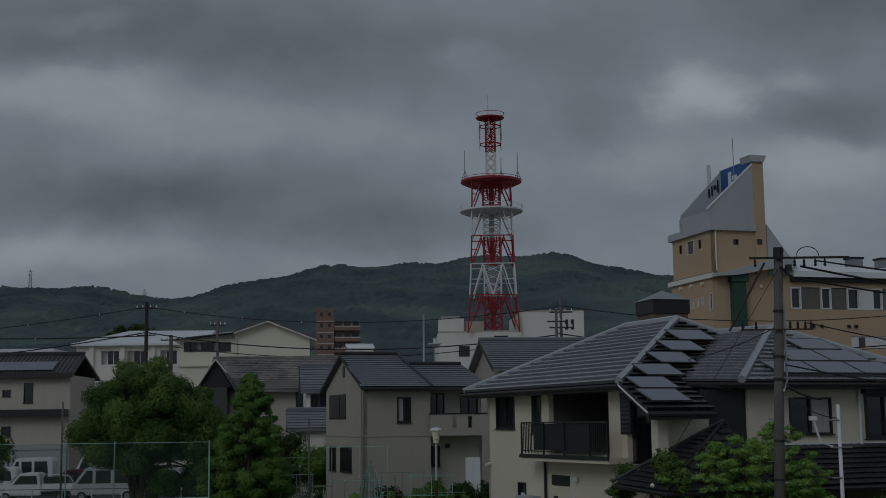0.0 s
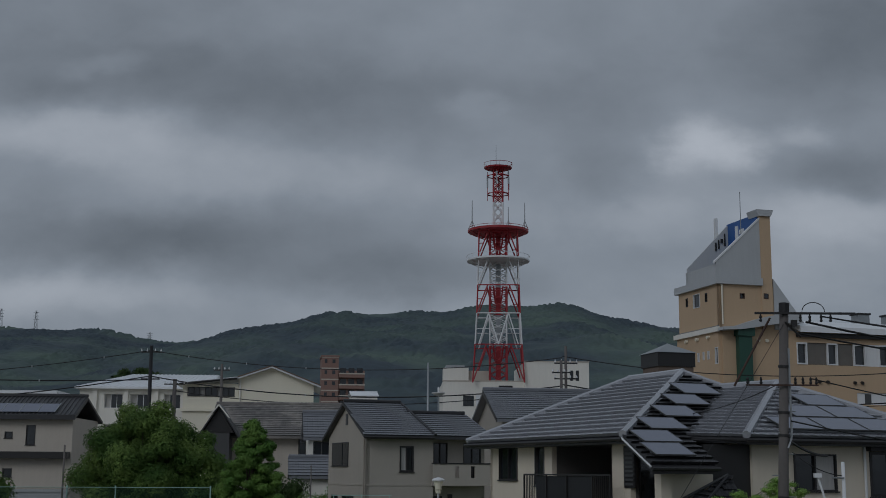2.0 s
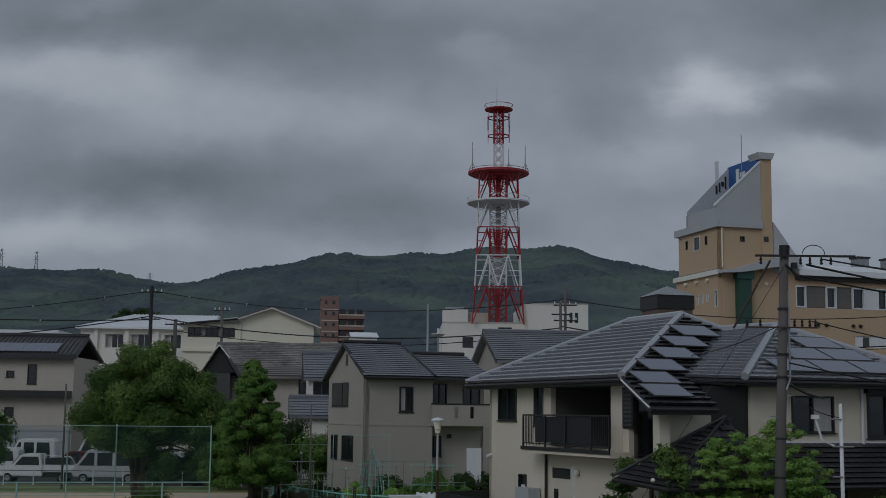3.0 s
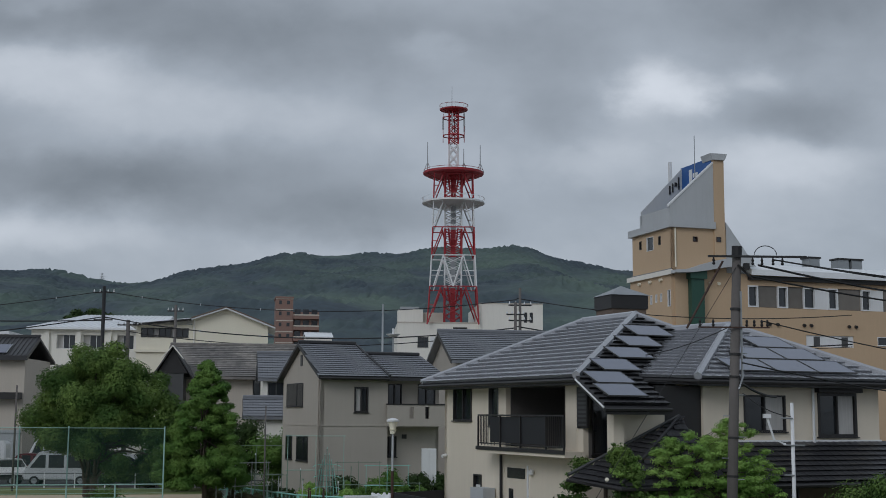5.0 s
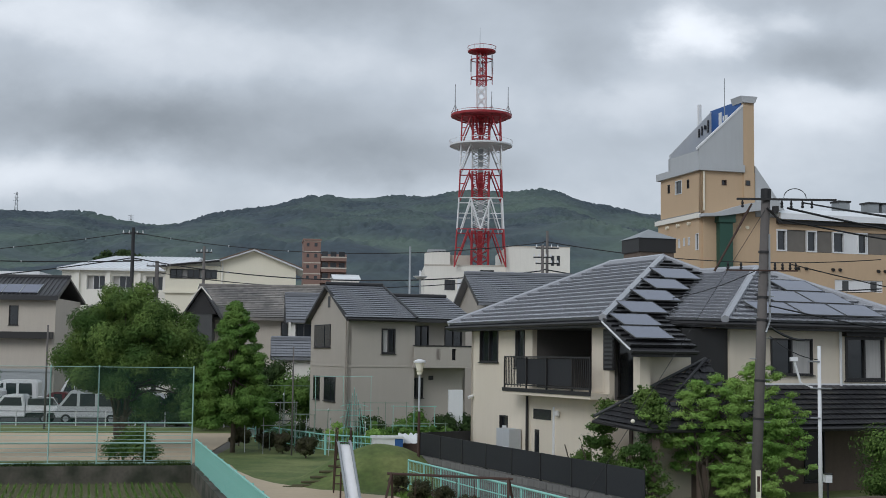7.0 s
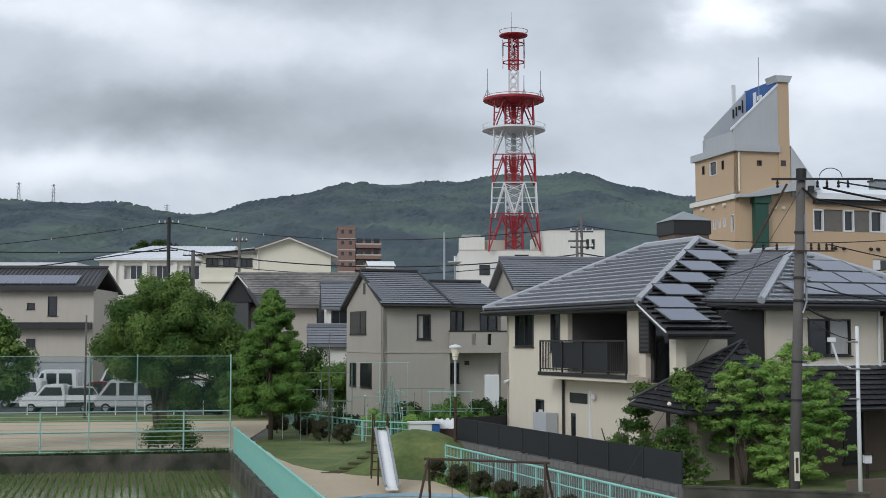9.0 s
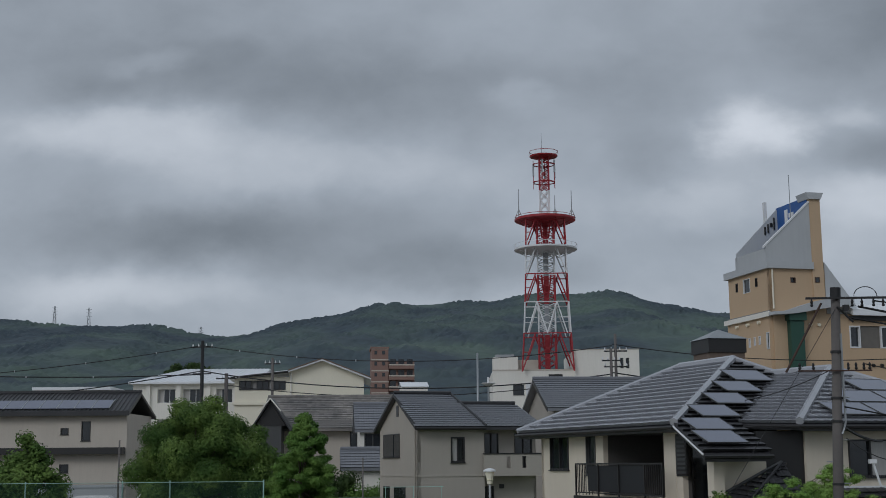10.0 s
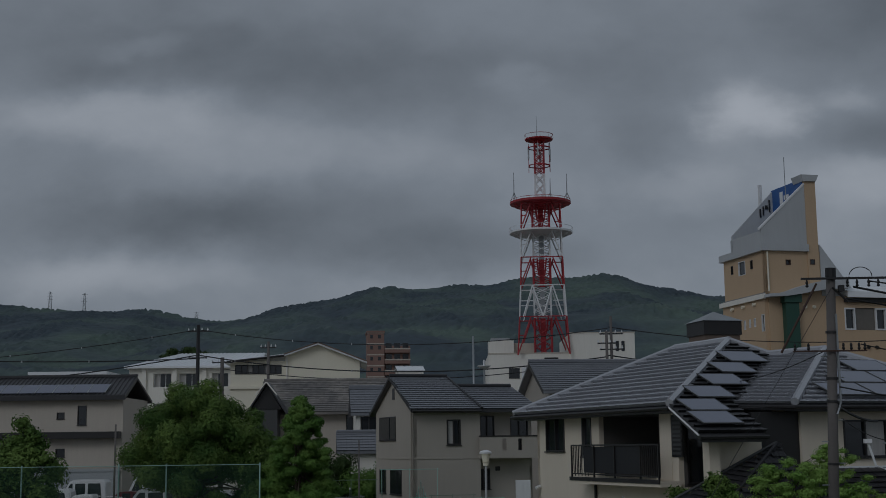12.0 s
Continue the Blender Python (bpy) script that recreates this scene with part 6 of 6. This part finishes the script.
# ---- vegetable garden frames ----
def garden_trellis(x, y, w, h, yaw, label, mat):
    f = thing("garden_trellis", frame_of(x, y, 0, yaw), label, "trellis", "garden trellises")
    for k in range(3):
        part("post", tube([(k * w / 2, 0, 0), (k * w / 2, 0, h)], 0.014, 6), M[mat], f)
    part("crossbar", tube([(-0.1, 0, h - 0.05), (w + 0.1, 0, h - 0.05)], 0.015, 6), M[mat], f)
    part("crossbar", tube([(-0.1, 0.04, h * 0.55), (w + 0.1, 0.04, h * 0.55)], 0.018, 6), M[mat], f)
    return f


for x, y, w, h, yaw, mat in ((-8.0, 62, 2.4, 3.1, 10, "cane"), (-5.2, 60.5, 2.6, 3.6, 8, "palemint"), (-2.9, 60.5, 2.0, 2.4, 12, "cane"), (-7.4, 59.0, 1.6, 2.4, 30, "steel"), (-1.6, 62.0, 2.0, 2.2, 4, "teal"), (-6.6, 61.0, 1.4, 1.8, -15, "cane"), (-3.6, 59.0, 1.2, 1.6, 25, "cane"), (-0.6, 60.0, 1.5, 1.5, -5, "cane")):
    garden_trellis(x, y, w, h, yaw, "thin garden trellis of tubes and canes", mat)
for k in range(14):
    g = random.Random(300 + k)
    st = thing("garden_stake", frame_of(-8.4 + k * 0.46 + g.uniform(-0.15, 0.15), 58.5 + g.uniform(0, 4.5), 0, 0), "thin pale garden stake with a cap", "stake", "garden stakes")
    hh, ln = g.uniform(1.3, 2.9), g.uniform(-0.08, 0.08)
    part("shaft", tube([(0, 0, 0), (ln, 0, hh)], 0.018, 6), M["cane" if k % 3 else "greywall"], st)
    part("cap", lathe([(0.03, 0.0), (0.035, 0.06), (0.01, 0.1)], 8, at=(ln, 0, hh)), M["white" if k % 4 == 0 else "cane"], st)
bx = thing("garden_box", frame_of(-2.3, 56.5, 0, 10), "white and blue storage box in the garden", "box")
part("body", box(0, 0.95, 0, 0.6, 0.0, 0.95), M["white"], bx)
part("side", box(0.95, 1.3, 0, 0.6, 0.0, 0.93), M["blue"], bx, "blue end panel")
part("lid", box(-0.05, 1.35, -0.05, 0.65, 0.955, 1.05), M["white"], bx)
nxc, nyc = 26, 9
cvv = [(a / (nxc - 1) * 1.9, b / (nyc - 1) * 0.8, 0.68 + 0.5 * math.sin(math.pi * b / (nyc - 1)) ** 0.6 * (0.8 + 0.35 * noise.noise(Vector((a * 0.45, b * 0.5, 2.0)))) + 0.05 * math.sin(a * 1.9)) for b in range(nyc) for a in range(nxc)]
cvf = [(b * nxc + a, b * nxc + a + 1, (b + 1) * nxc + a + 1, (b + 1) * nxc + a) for b in range(nyc - 1) for a in range(nxc - 1)]
cv = tagged(new("crop_cover", array_mesh("crop_cover", cvv, cvf, M["white"], True)), "crumpled white crop cover sheet over a bed", "sheet")
cv.location = (-1.25, 57.4, 0.0)
tb = thing("planting_bed", frame_of(-1.3, 57.3, 0, 0), "raised earth bed under the crop cover", "bed")
part("edge", box(-0.05, 2.05, -0.05, 1.0, 0.0, 0.7), M["rust"], tb)


# ---- vehicles in the car park ----
def car(x, y, yaw, length, height, mat, label, van=True):
    c = thing("parked_van" if van else "parked_car", frame_of(x, y, 0.02, yaw), label, "van" if van else "car", "vehicles in the car park")
    hw, L, H = 0.8, length, height
    if van:
        prof = [(0.05, 0.35), (0.0, 0.8), (0.15, 0.98), (0.95, H - 0.12), (1.25, H), (L - 0.25, H), (L - 0.05, H - 0.2), (L, 0.9), (L - 0.03, 0.35)]
        glass = [(0.45, 1.1), (1.05, H - 0.25), (L - 0.45, H - 0.25), (L - 0.35, 1.1)]
    else:
        prof = [(0.05, 0.3), (0.0, 0.65), (0.2, 0.85), (1.05, 0.98), (1.75, H - 0.06), (2.1, H), (L - 1.3, H), (L - 0.35, 1.0), (L - 0.05, 0.92), (L, 0.4)]
        glass = [(1.25, 1.0), (1.85, H - 0.12), (L - 1.4, H - 0.12), (L - 0.6, 1.0)]
    body = prism(prof, "y", -hw, hw)
    bmesh.ops.bevel(body, geom=[e for e in body.edges if abs(e.verts[0].co.y - e.verts[1].co.y) < 0.01], offset=0.07, segments=2, affect="EDGES")
    b = part("body", body, mat, c)
    part("side_glass", prism(glass, "y", -hw - 0.012, -hw + 0.02), M["glass"], c)
    part("side_glass", prism(glass, "y", hw - 0.02, hw + 0.012), M["glass"], c)
    for k in (0.3, 0.62):
        gx = glass[0][0] + (glass[3][0] - glass[0][0]) * k
        part("pillar", box(gx - 0.09, gx + 0.09, -hw - 0.02, -hw - 0.012, glass[0][1], glass[1][1]), mat, c)
    if van:
        part("windscreen", prism([(0.22, 1.03), (0.9, H - 0.17), (0.88, H - 0.15), (0.18, 1.05)], "y", -hw + 0.12, hw - 0.12), M["glass"], c)
    for wx in (0.75, L - 0.75):
        for s in (-1, 1):
            wv = [(wx, s * (hw - 0.16), 0.3), (wx, s * (hw + 0.015), 0.3)]
            w = part("wheel", tube(wv, 0.3, 16), M["cable"], c, "black tyre")
            part("rim", tube([(wx, s * (hw + 0.0), 0.3), (wx, s * (hw + 0.03), 0.3)], 0.18, 12), M["steel"], w)
    part("bumper", box(-0.05, 0.12, -hw + 0.05, hw - 0.05, 0.35, 0.55), M["shutter"], c)
    part("headlight", box(-0.01, 0.1, -hw + 0.06, -hw + 0.35, 0.72, 0.9), M["white"], c)
    part("headlight", box(-0.01, 0.1, hw - 0.35, hw - 0.06, 0.72, 0.9), M["white"], c)
    return c


def pickup(x, y, yaw, mat, label):
    c = thing("parked_pickup", frame_of(x, y, 0.02, yaw), label, "pickup", "vehicles in the car park")
    cab = prism([(0.0, 0.4), (0.0, 0.85), (0.95, 1.05), (1.5, 1.72), (1.75, 1.8), (2.75, 1.8), (2.9, 1.0), (2.9, 0.4)], "y", -0.8, 0.8)
    bmesh.ops.bevel(cab, geom=cab.edges[:], offset=0.05, segments=2, affect="EDGES")
    part("cab", cab, mat, c)
    part("side_glass", prism([(1.2, 1.1), (1.62, 1.62), (2.62, 1.62), (2.7, 1.1)], "y", -0.815, -0.78), M["glass"], c)
    part("windscreen", prism([(0.98, 1.12), (1.45, 1.68), (1.42, 1.7), (0.94, 1.14)], "y", -0.68, 0.68), M["glass"], c)
    for y0, y1 in ((-0.8, -0.75), (0.75, 0.8)):
        part("bed_side", box(2.95, 5.0, y0, y1, 0.72, 1.12), mat, c)
    part("bed_floor", box(2.92, 5.0, -0.75, 0.75, 0.66, 0.72), mat, c)
    part("tailgate", box(4.95, 5.0, -0.75, 0.75, 0.72, 1.12), mat, c)
    part("chassis", box(0.3, 4.8, -0.6, 0.6, 0.35, 0.6), M["dark"], c)
    rail = part("load_bar", tube([(2.98, -0.7, 1.12), (2.98, -0.7, 1.72), (4.6, -0.7, 1.62), (4.95, -0.7, 1.12)], 0.03, 6), mat, c)
    part("cover", box(3.05, 4.6, -0.68, 0.68, 1.13, 1.55), M["glass"], c, "dark load cover")
    for wx in (0.75, 4.1):
        for sy in (-1, 1):
            w = part("wheel", tube([(wx, sy * 0.64, 0.3), (wx, sy * 0.815, 0.3)], 0.3, 16), M["cable"], c, "black tyre")
            part("rim", tube([(wx, sy * 0.8, 0.3), (wx, sy * 0.83, 0.3)], 0.18, 12), M["steel"], w)
    part("headlight", box(-0.02, 0.08, -0.74, -0.45, 0.68, 0.84), M["steel"], c)
    return c


silver = material("silver_car_paint", (0.56, 0.58, 0.59), 0.35, metal=0.2, bump=0, stain=(0.5, 0.05))
whitecar = material("white_car_paint", (0.84, 0.85, 0.85), 0.3, bump=0, stain=(0.5, 0.05))
darkcar = material("dark_red_car_paint", (0.12, 0.012, 0.02), 0.3, bump=0, stain=(0.5, 0.05))
car(-23.5, 82.6, 4, 4.3, 2.15, silver, "silver box van parked behind the court")
pickup(-28.2, 82.4, 4, whitecar, "white pickup with a dark load cover in the front row")
car(-27.6, 89.5, 4, 4.2, 1.75, darkcar, "dark red car parked in the second row", False)
car(-31.2, 92.6, 4, 3.6, 2.5, whitecar, "white van parked in the back row")
car(-27.0, 94.6, 4, 4.4, 2.75, whitecar, "white high-roofed van in the back row")
car(-31.9, 88.2, 4, 3.2, 2.0, whitecar, "white van parked in the second row")
car(-22.0, 93.5, 4, 4.2, 1.6, silver, "silver car parked in the back row", False)
for k in range(5):
    shrub("lot_hedge", -17.2 + k * 1.8, 80.2 + 0.15 * (k % 2), 0, 1.25, 1.5, 5000, 0.085, M["leaf_dark"], "dark hedge bush at the edge of the car park", 320 + k, 14, "hedge")
lot = thing("lot_fence", frame_of(-34, 79.0, 0, 2), "low pale post fence in front of the car park", "fence")
for k in range(16):
    part("post", tube([(k * 1.8, 0, 0), (k * 1.8, 0, 0.95)], 0.04, 6), M["white"], lot)
for z in (0.5, 0.9):
    part("rail", tube([(0, 0, z), (27, 0, z)], 0.022, 6), M["shutter"], lot)


# ---- poles and wires ----
def main_pole():
    p = thing("utility_pole", frame_of(8.6, 34.0, 0, 0), "weathered concrete utility pole with crossarms and cables", "utility pole")
    lean = 0.37
    ax = lambda z: (lean * z / 9.0, 0, z)
    part("shaft", tube([ax(0), ax(4.5), ax(9.1)], 0.15, 14, None, 0.118), M["poleconc"], p, smooth=True)
    part("top_sleeve", tube([ax(8.85), ax(9.12)], 0.14, 12), M["cable"], p)
    part("label_plate", box(0.0, 0.13, -0.185, -0.15, 0.95, 1.7), M["creamwall"], p, "pale weathered pole plate")
    part("label_bars", box(0.03, 0.1, -0.195, -0.186, 1.15, 1.55), M["rust"], p)
    arm = part("crossarm", box(-0.45, 2.2, -0.2, -0.13, 8.8, 8.855), M["dark"], p, "dark steel crossarm")
    for x in (-0.3, 0.75, 1.0, 1.3, 1.55):
        part("insulator", lathe([(0.02, 0), (0.045, 0.03), (0.025, 0.08), (0.04, 0.12), (0.015, 0.2)], 10, at=(x, -0.16, 8.6)), M["cable"], arm)
    arm2 = part("crossarm", box(-0.75, 1.15, -0.2, -0.15, 6.91, 6.95), M["rust"], p, "lower rusty crossarm")
    for x in (-0.7, -0.35, 0.55, 0.75, 0.95, 1.1):
        part("insulator", lathe([(0.02, 0), (0.045, 0.04), (0.025, 0.09), (0.04, 0.13), (0.015, 0.19)], 10, at=(x, -0.17, 6.95)), M["cable"], arm2)
    part("strut", tube([(-0.05, -0.15, 8.7), (-1.05, -0.15, 6.9)], 0.03, 6), M["rust"], p, "diagonal rusty strut")
    part("bracket", tube([(0.35, -0.15, 8.6), (0.75, -0.15, 8.2)], 0.03, 6), M["dark"], p)
    part("junction_box", box(0.5, 0.64, -0.26, -0.12, 8.48, 8.64), M["dark"], p)
    part("side_pipe", tube([(0.42, -0.1, 7.9), (0.42, -0.1, 5.6), (0.3, -0.16, 5.3)], 0.03, 6), M["steel"], p)
    for z in (5.6, 6.2, 7.4, 4.0, 3.0):
        part("band", tube([ax(z), ax(z + 0.06)], 0.155, 12), M["dark"], p)
    for k in range(9):
        z = 2.4 + k * 0.55
        s = 1 if k % 2 else -1
        part("step_bolt", tube([(lean * z / 9 + s * 0.1, -0.05, z), (lean * z / 9 + s * 0.3, -0.05, z)], 0.014, 5), M["steel"], p)
    part("coil", tube([(1.1 + 0.3 * math.cos(t / 12 * math.pi), -0.16, 8.87 + 0.25 * math.sin(t / 12 * math.pi)) for t in range(13)], 0.012, 5), M["cable"], p)
    return p


main_pole()


def cable(a, b, sag, r=0.012, label="black overhead cable strung between poles", n=14, clips=0):
    a, b = Vector(a), Vector(b)
    pts = [a.lerp(b, k / n) - Vector((0, 0, sag * 4 * (k / n) * (1 - k / n))) for k in range(n + 1)]
    ob = tagged(part("overhead_cable", tube(pts, r, 5), M["cable"]), label, "cable", "overhead cables")
    for k in range(clips):
        p = pts[2 + k * 3]
        part("spacer", tube([p - Vector((0, 0, 0.08)), p + Vector((0, 0, 0.08))], r * 1.3, 6), M["greywall"], ob, "pale cable spacer")
    return ob


for (x0, z0), (x1, z1), s, r in (((9.9, 8.75), (26, 8.6), 0.35, 0.02), ((9.5, 8.6), (26, 8.0), 0.5, 0.03), ((10.2, 8.7), (26, 8.3), 0.3, 0.018), ((9.3, 8.3), (26, 7.6), 0.4, 0.025), ((9.6, 7.1), (26, 5.6), 0.4, 0.016), ((9.0, 6.0), (24, 4.6), 0.3, 0.02)):
    cable((x0, 33.85, z0), (x1, 40.0, z1), s, r)
cable((9.0, 33.85, 5.45), (10.7, 36.6, 5.15), 0.08, 0.035, "thick black service cable to the house")
cable((9.0, 33.85, 5.2), (10.0, 33.0, 4.6), 0.12, 0.012)
cable((8.95, 33.9, 8.6), (3.4, 33.0, 0.03), 0.02, 0.008, "thin guy wire with a pale marker ball")
cable((8.9, 33.9, 7.05), (7.4, 44.6, 6.6), 0.25, 0.014)
mk = tagged(part("marker_ball", lathe([(0.02, -0.09), (0.08, -0.05), (0.1, 0.0), (0.08, 0.05), (0.02, 0.09)], 12), M["creamwall"], smooth=True), "pale marker ball on the guy wire", "marker")
mk.location = (5.3, 33.31, 2.96)
mk.scale = (0.6, 0.6, 0.6)


def thin_pole(name, x, y, h, r, mat, label, arms=(), cat="pole"):
    p = thing(name, frame_of(x, y, 0, 0), label, cat)
    part("shaft", tube([(0, 0, 0), (0, 0, h)], r, 10, None, r * 0.75), M[mat], p, smooth=True)
    for z, w, d in arms:
        a = part("crossarm", box(-w, w, -0.08 + d, 0.0 + d, z, z + 0.1), M["dark"], p)
        for s in (-1, -0.4, 0.4, 1):
            part("insulator", lathe([(0.04, 0), (0.08, 0.06), (0.04, 0.14), (0.03, 0.24)], 8, at=(s * w * 0.92, -0.04 + d, z + 0.1)), M["white"], a)
    return p


wp = thin_pole("service_pole", 10.1, 33.2, 4.95, 0.06, "white", "slim white steel service pole with lamp arms")
for z, a, b in ((3.86, -0.25, 0.3), (4.55, -0.3, 0.0), (3.1, -0.25, 0.0)):
    part("arm", tube([(a, -0.06, z), (b, -0.06, z)], 0.022, 6), M["steel"], wp)
part("lamp_arm", tube([(-0.2, -0.05, 3.88), (-0.5, -0.05, 4.0), (-0.66, -0.05, 4.55)], 0.03, 6), M["white"], wp)
part("lamp_head", box(-0.76, -0.58, -0.12, 0.02, 4.55, 4.66), M["white"], wp, "white floodlight head")
part("meter_box", box(-0.2, 0.2, -0.16, 0.1, 0.0, 0.5), M["creamwall"], wp)
pl = thin_pole("street_pole", -25.3, 110.0, 15.2, 0.2, "cable", "dark distant utility pole with wires", [(14.6, 0.9, 0), (12.3, 0.8, 0)], "utility pole")
thin_pole("street_pole", -19.9, 114.0, 14.0, 0.16, "poleconc", "slim grey distant utility pole", [(13.4, 0.7, 0)], "utility pole")
thin_pole("street_pole", -23.6, 112.0, 12.5, 0.22, "poleconc", "short stout pole with transformers", [(12.0, 0.9, 0)], "utility pole")
thin_pole("street_pole", 9.25, 100.0, 14.4, 0.14, "poleconc", "grey utility pole in front of the exchange", [(13.0, 0.9, 0), (11.8, 0.9, 0), (10.8, 0.7, 0)], "utility pole")
thin_pole("street_pole", 8.8, 99.0, 13.2, 0.14, "poleconc", "second grey utility pole before the exchange", [(12.2, 0.7, 0)], "utility pole")
thin_pole("antenna_pole", -1.3, 90.0, 12.2, 0.09, "steel", "plain pale grey pole behind the taupe house", [], "pole")
thin_pole("court_pole", -22.3, 76.0, 6.1, 0.07, "poleconc", "grey pole at the edge of the court", [], "pole")
thin_pole("net_pole", -6.05, 58.5, 4.9, 0.04, "poleconc", "thin grey garden pole", [], "pole")
for z, r in ((14.8, 0.035), (12.6, 0.05)):
    cable((-25.3, 110, z), (9.0, 100.0, z - 1.3), 1.3, r, "black overhead cable across the town", 20, 3)
    cable((-25.3, 110, z), (-64, 104.0, z - 3.2), 1.0, r, "black overhead cable across the town", 20, 4)
    cable((9.0, 100.0, z - 1.2), (34, 96.0, z - 2.6), 0.8, r, "black overhead cable across the town")
cable((-25.3, 110, 12.3), (-60, 100.0, 12.9), 0.6, 0.05, "black overhead cable across the town", 20, 4)
cable((-23.6, 112, 11.5), (9.0, 100.0, 11.0), 1.2, 0.035, "black overhead cable across the town")
cable((9.0, 100.0, 10.8), (34, 96, 9.8), 0.6, 0.03, "black overhead cable across the town")


def pylon(x, y, z, h):
    p = thing("transmission_pylon", frame_of(x, y, z, 10), "faint steel pylon on the hill crest", "pylon", "pylons on the hill")
    for a, b in ((-1, -1), (1, -1), (1, 1), (-1, 1)):
        part("leg", tube([(a * 3.2, b * 3.2, 0), (a * 0.8, b * 0.8, h)], 0.35, 5), M["steel"], p)
    for k in range(6):
        w0, w1 = 3.2 - 2.4 * k / 6, 3.2 - 2.4 * (k + 1) / 6
        part("brace", tube([(-w0, -w0, h * k / 6), (w1, -w1, h * (k + 1) / 6)], 0.25, 5), M["steel"], p)
        part("brace", tube([(w0, -w0, h * k / 6), (-w1, -w1, h * (k + 1) / 6)], 0.25, 5), M["steel"], p)
    for f in (0.7, 0.82, 0.94):
        part("arm", tube([(-4.5, 0, h * f), (4.5, 0, h * f)], 0.25, 5), M["steel"], p)
    return p


pylon(-698, 2000, 212, 42)
pylon(-643, 2000, 205, 46)
pylon(-464, 2000, 190, 28)


# low vegetable plants and a small dish behind the taupe house
for k in range(30):
    g = random.Random(200 + k)
    shrub("vegetable_plant", -4.2 + g.uniform(0, 6.2), 58.6 + g.uniform(0, 5.2), 0, g.uniform(0.4, 0.7), g.uniform(0.8, 1.6), 1500, 0.07, M["leaf_light" if k % 3 == 0 else "leaf_mid"], "leafy vegetable plant in the garden", 200 + k, 8, "plant")
dish = thing("satellite_dish", frame_of(-0.5, 80.0, 0, 20), "small white dish on a pole behind the roof", "dish")
part("pole", tube([(0, 0, 0), (0, 0, 9.3)], 0.05, 8), M["steel"], dish)
part("bowl", lathe([(0.05, 0.0), (0.25, 0.05), (0.42, 0.16), (0.45, 0.2)], 14, at=(0, 0, 9.3)), M["white"], dish, smooth=True)
part("feed", tube([(0, 0, 9.3), (0, 0, 9.85)], 0.06, 8), M["white"], dish)


# tall white locker against the taupe house, teal netting in the garden, lantern post by the lane
lk = thing("storage_locker", frame_of(1.1, 65.0, 0, 6), "tall white steel locker against the taupe house", "locker")
part("body", box(0, 0.72, 0, 0.3, 0.0, 2.88), M["white"], lk)
for x in (0.015, 0.365):
    dr = part("door", box(x, x + 0.34, -0.02, 0.0, 0.05, 2.83), M["white"], lk)
    part("handle", box(x + 0.17, x + 0.2, -0.05, -0.02, 1.4, 1.6), M["steel"], dr)
nt = thing("net_bundle", frame_of(-3.3, 59.0, 0, 0), "teal netting gathered round a garden cane frame", "net")
gb = random.Random(77)
for k in range(7):
    x = (k - 3) * 0.16
    top = 3.0 - abs(k - 3) * 0.28
    part("net_fold", tube([(x, 0, 0.0), (x + gb.uniform(-0.06, 0.06), gb.uniform(-0.1, 0.1), top * 0.5), (x * 0.55, 0, top)], 0.075, 6, None, 0.03), net_mat, nt)
    part("cane", tube([(x * 1.3, 0.05, 0.0), (x * 0.6, 0.05, top + 0.1)], 0.012, 5), M["teal"], nt)
for k in range(3):
    part("hoop", tube([(0.62 * math.cos(t / 8 * math.pi), 0.1, 1.2 + 0.5 * k + 0.12 * math.sin(t / 8 * math.pi)) for t in range(9)], 0.014, 5), M["teal"], nt)
lp = thing("lantern_post", frame_of(10.69, 34.5, 0, 5), "short dark post with a small white lantern", "lantern")
part("post", tube([(0, 0, 0.0), (0, 0, 1.35)], 0.035, 8), M["cable"], lp)
part("lantern", box(-0.09, 0.09, -0.09, 0.09, 1.35, 1.56), M["white"], lp, "white lantern box")
part("cap", box(-0.11, 0.11, -0.11, 0.11, 1.562, 1.59), M["dark"], lp)
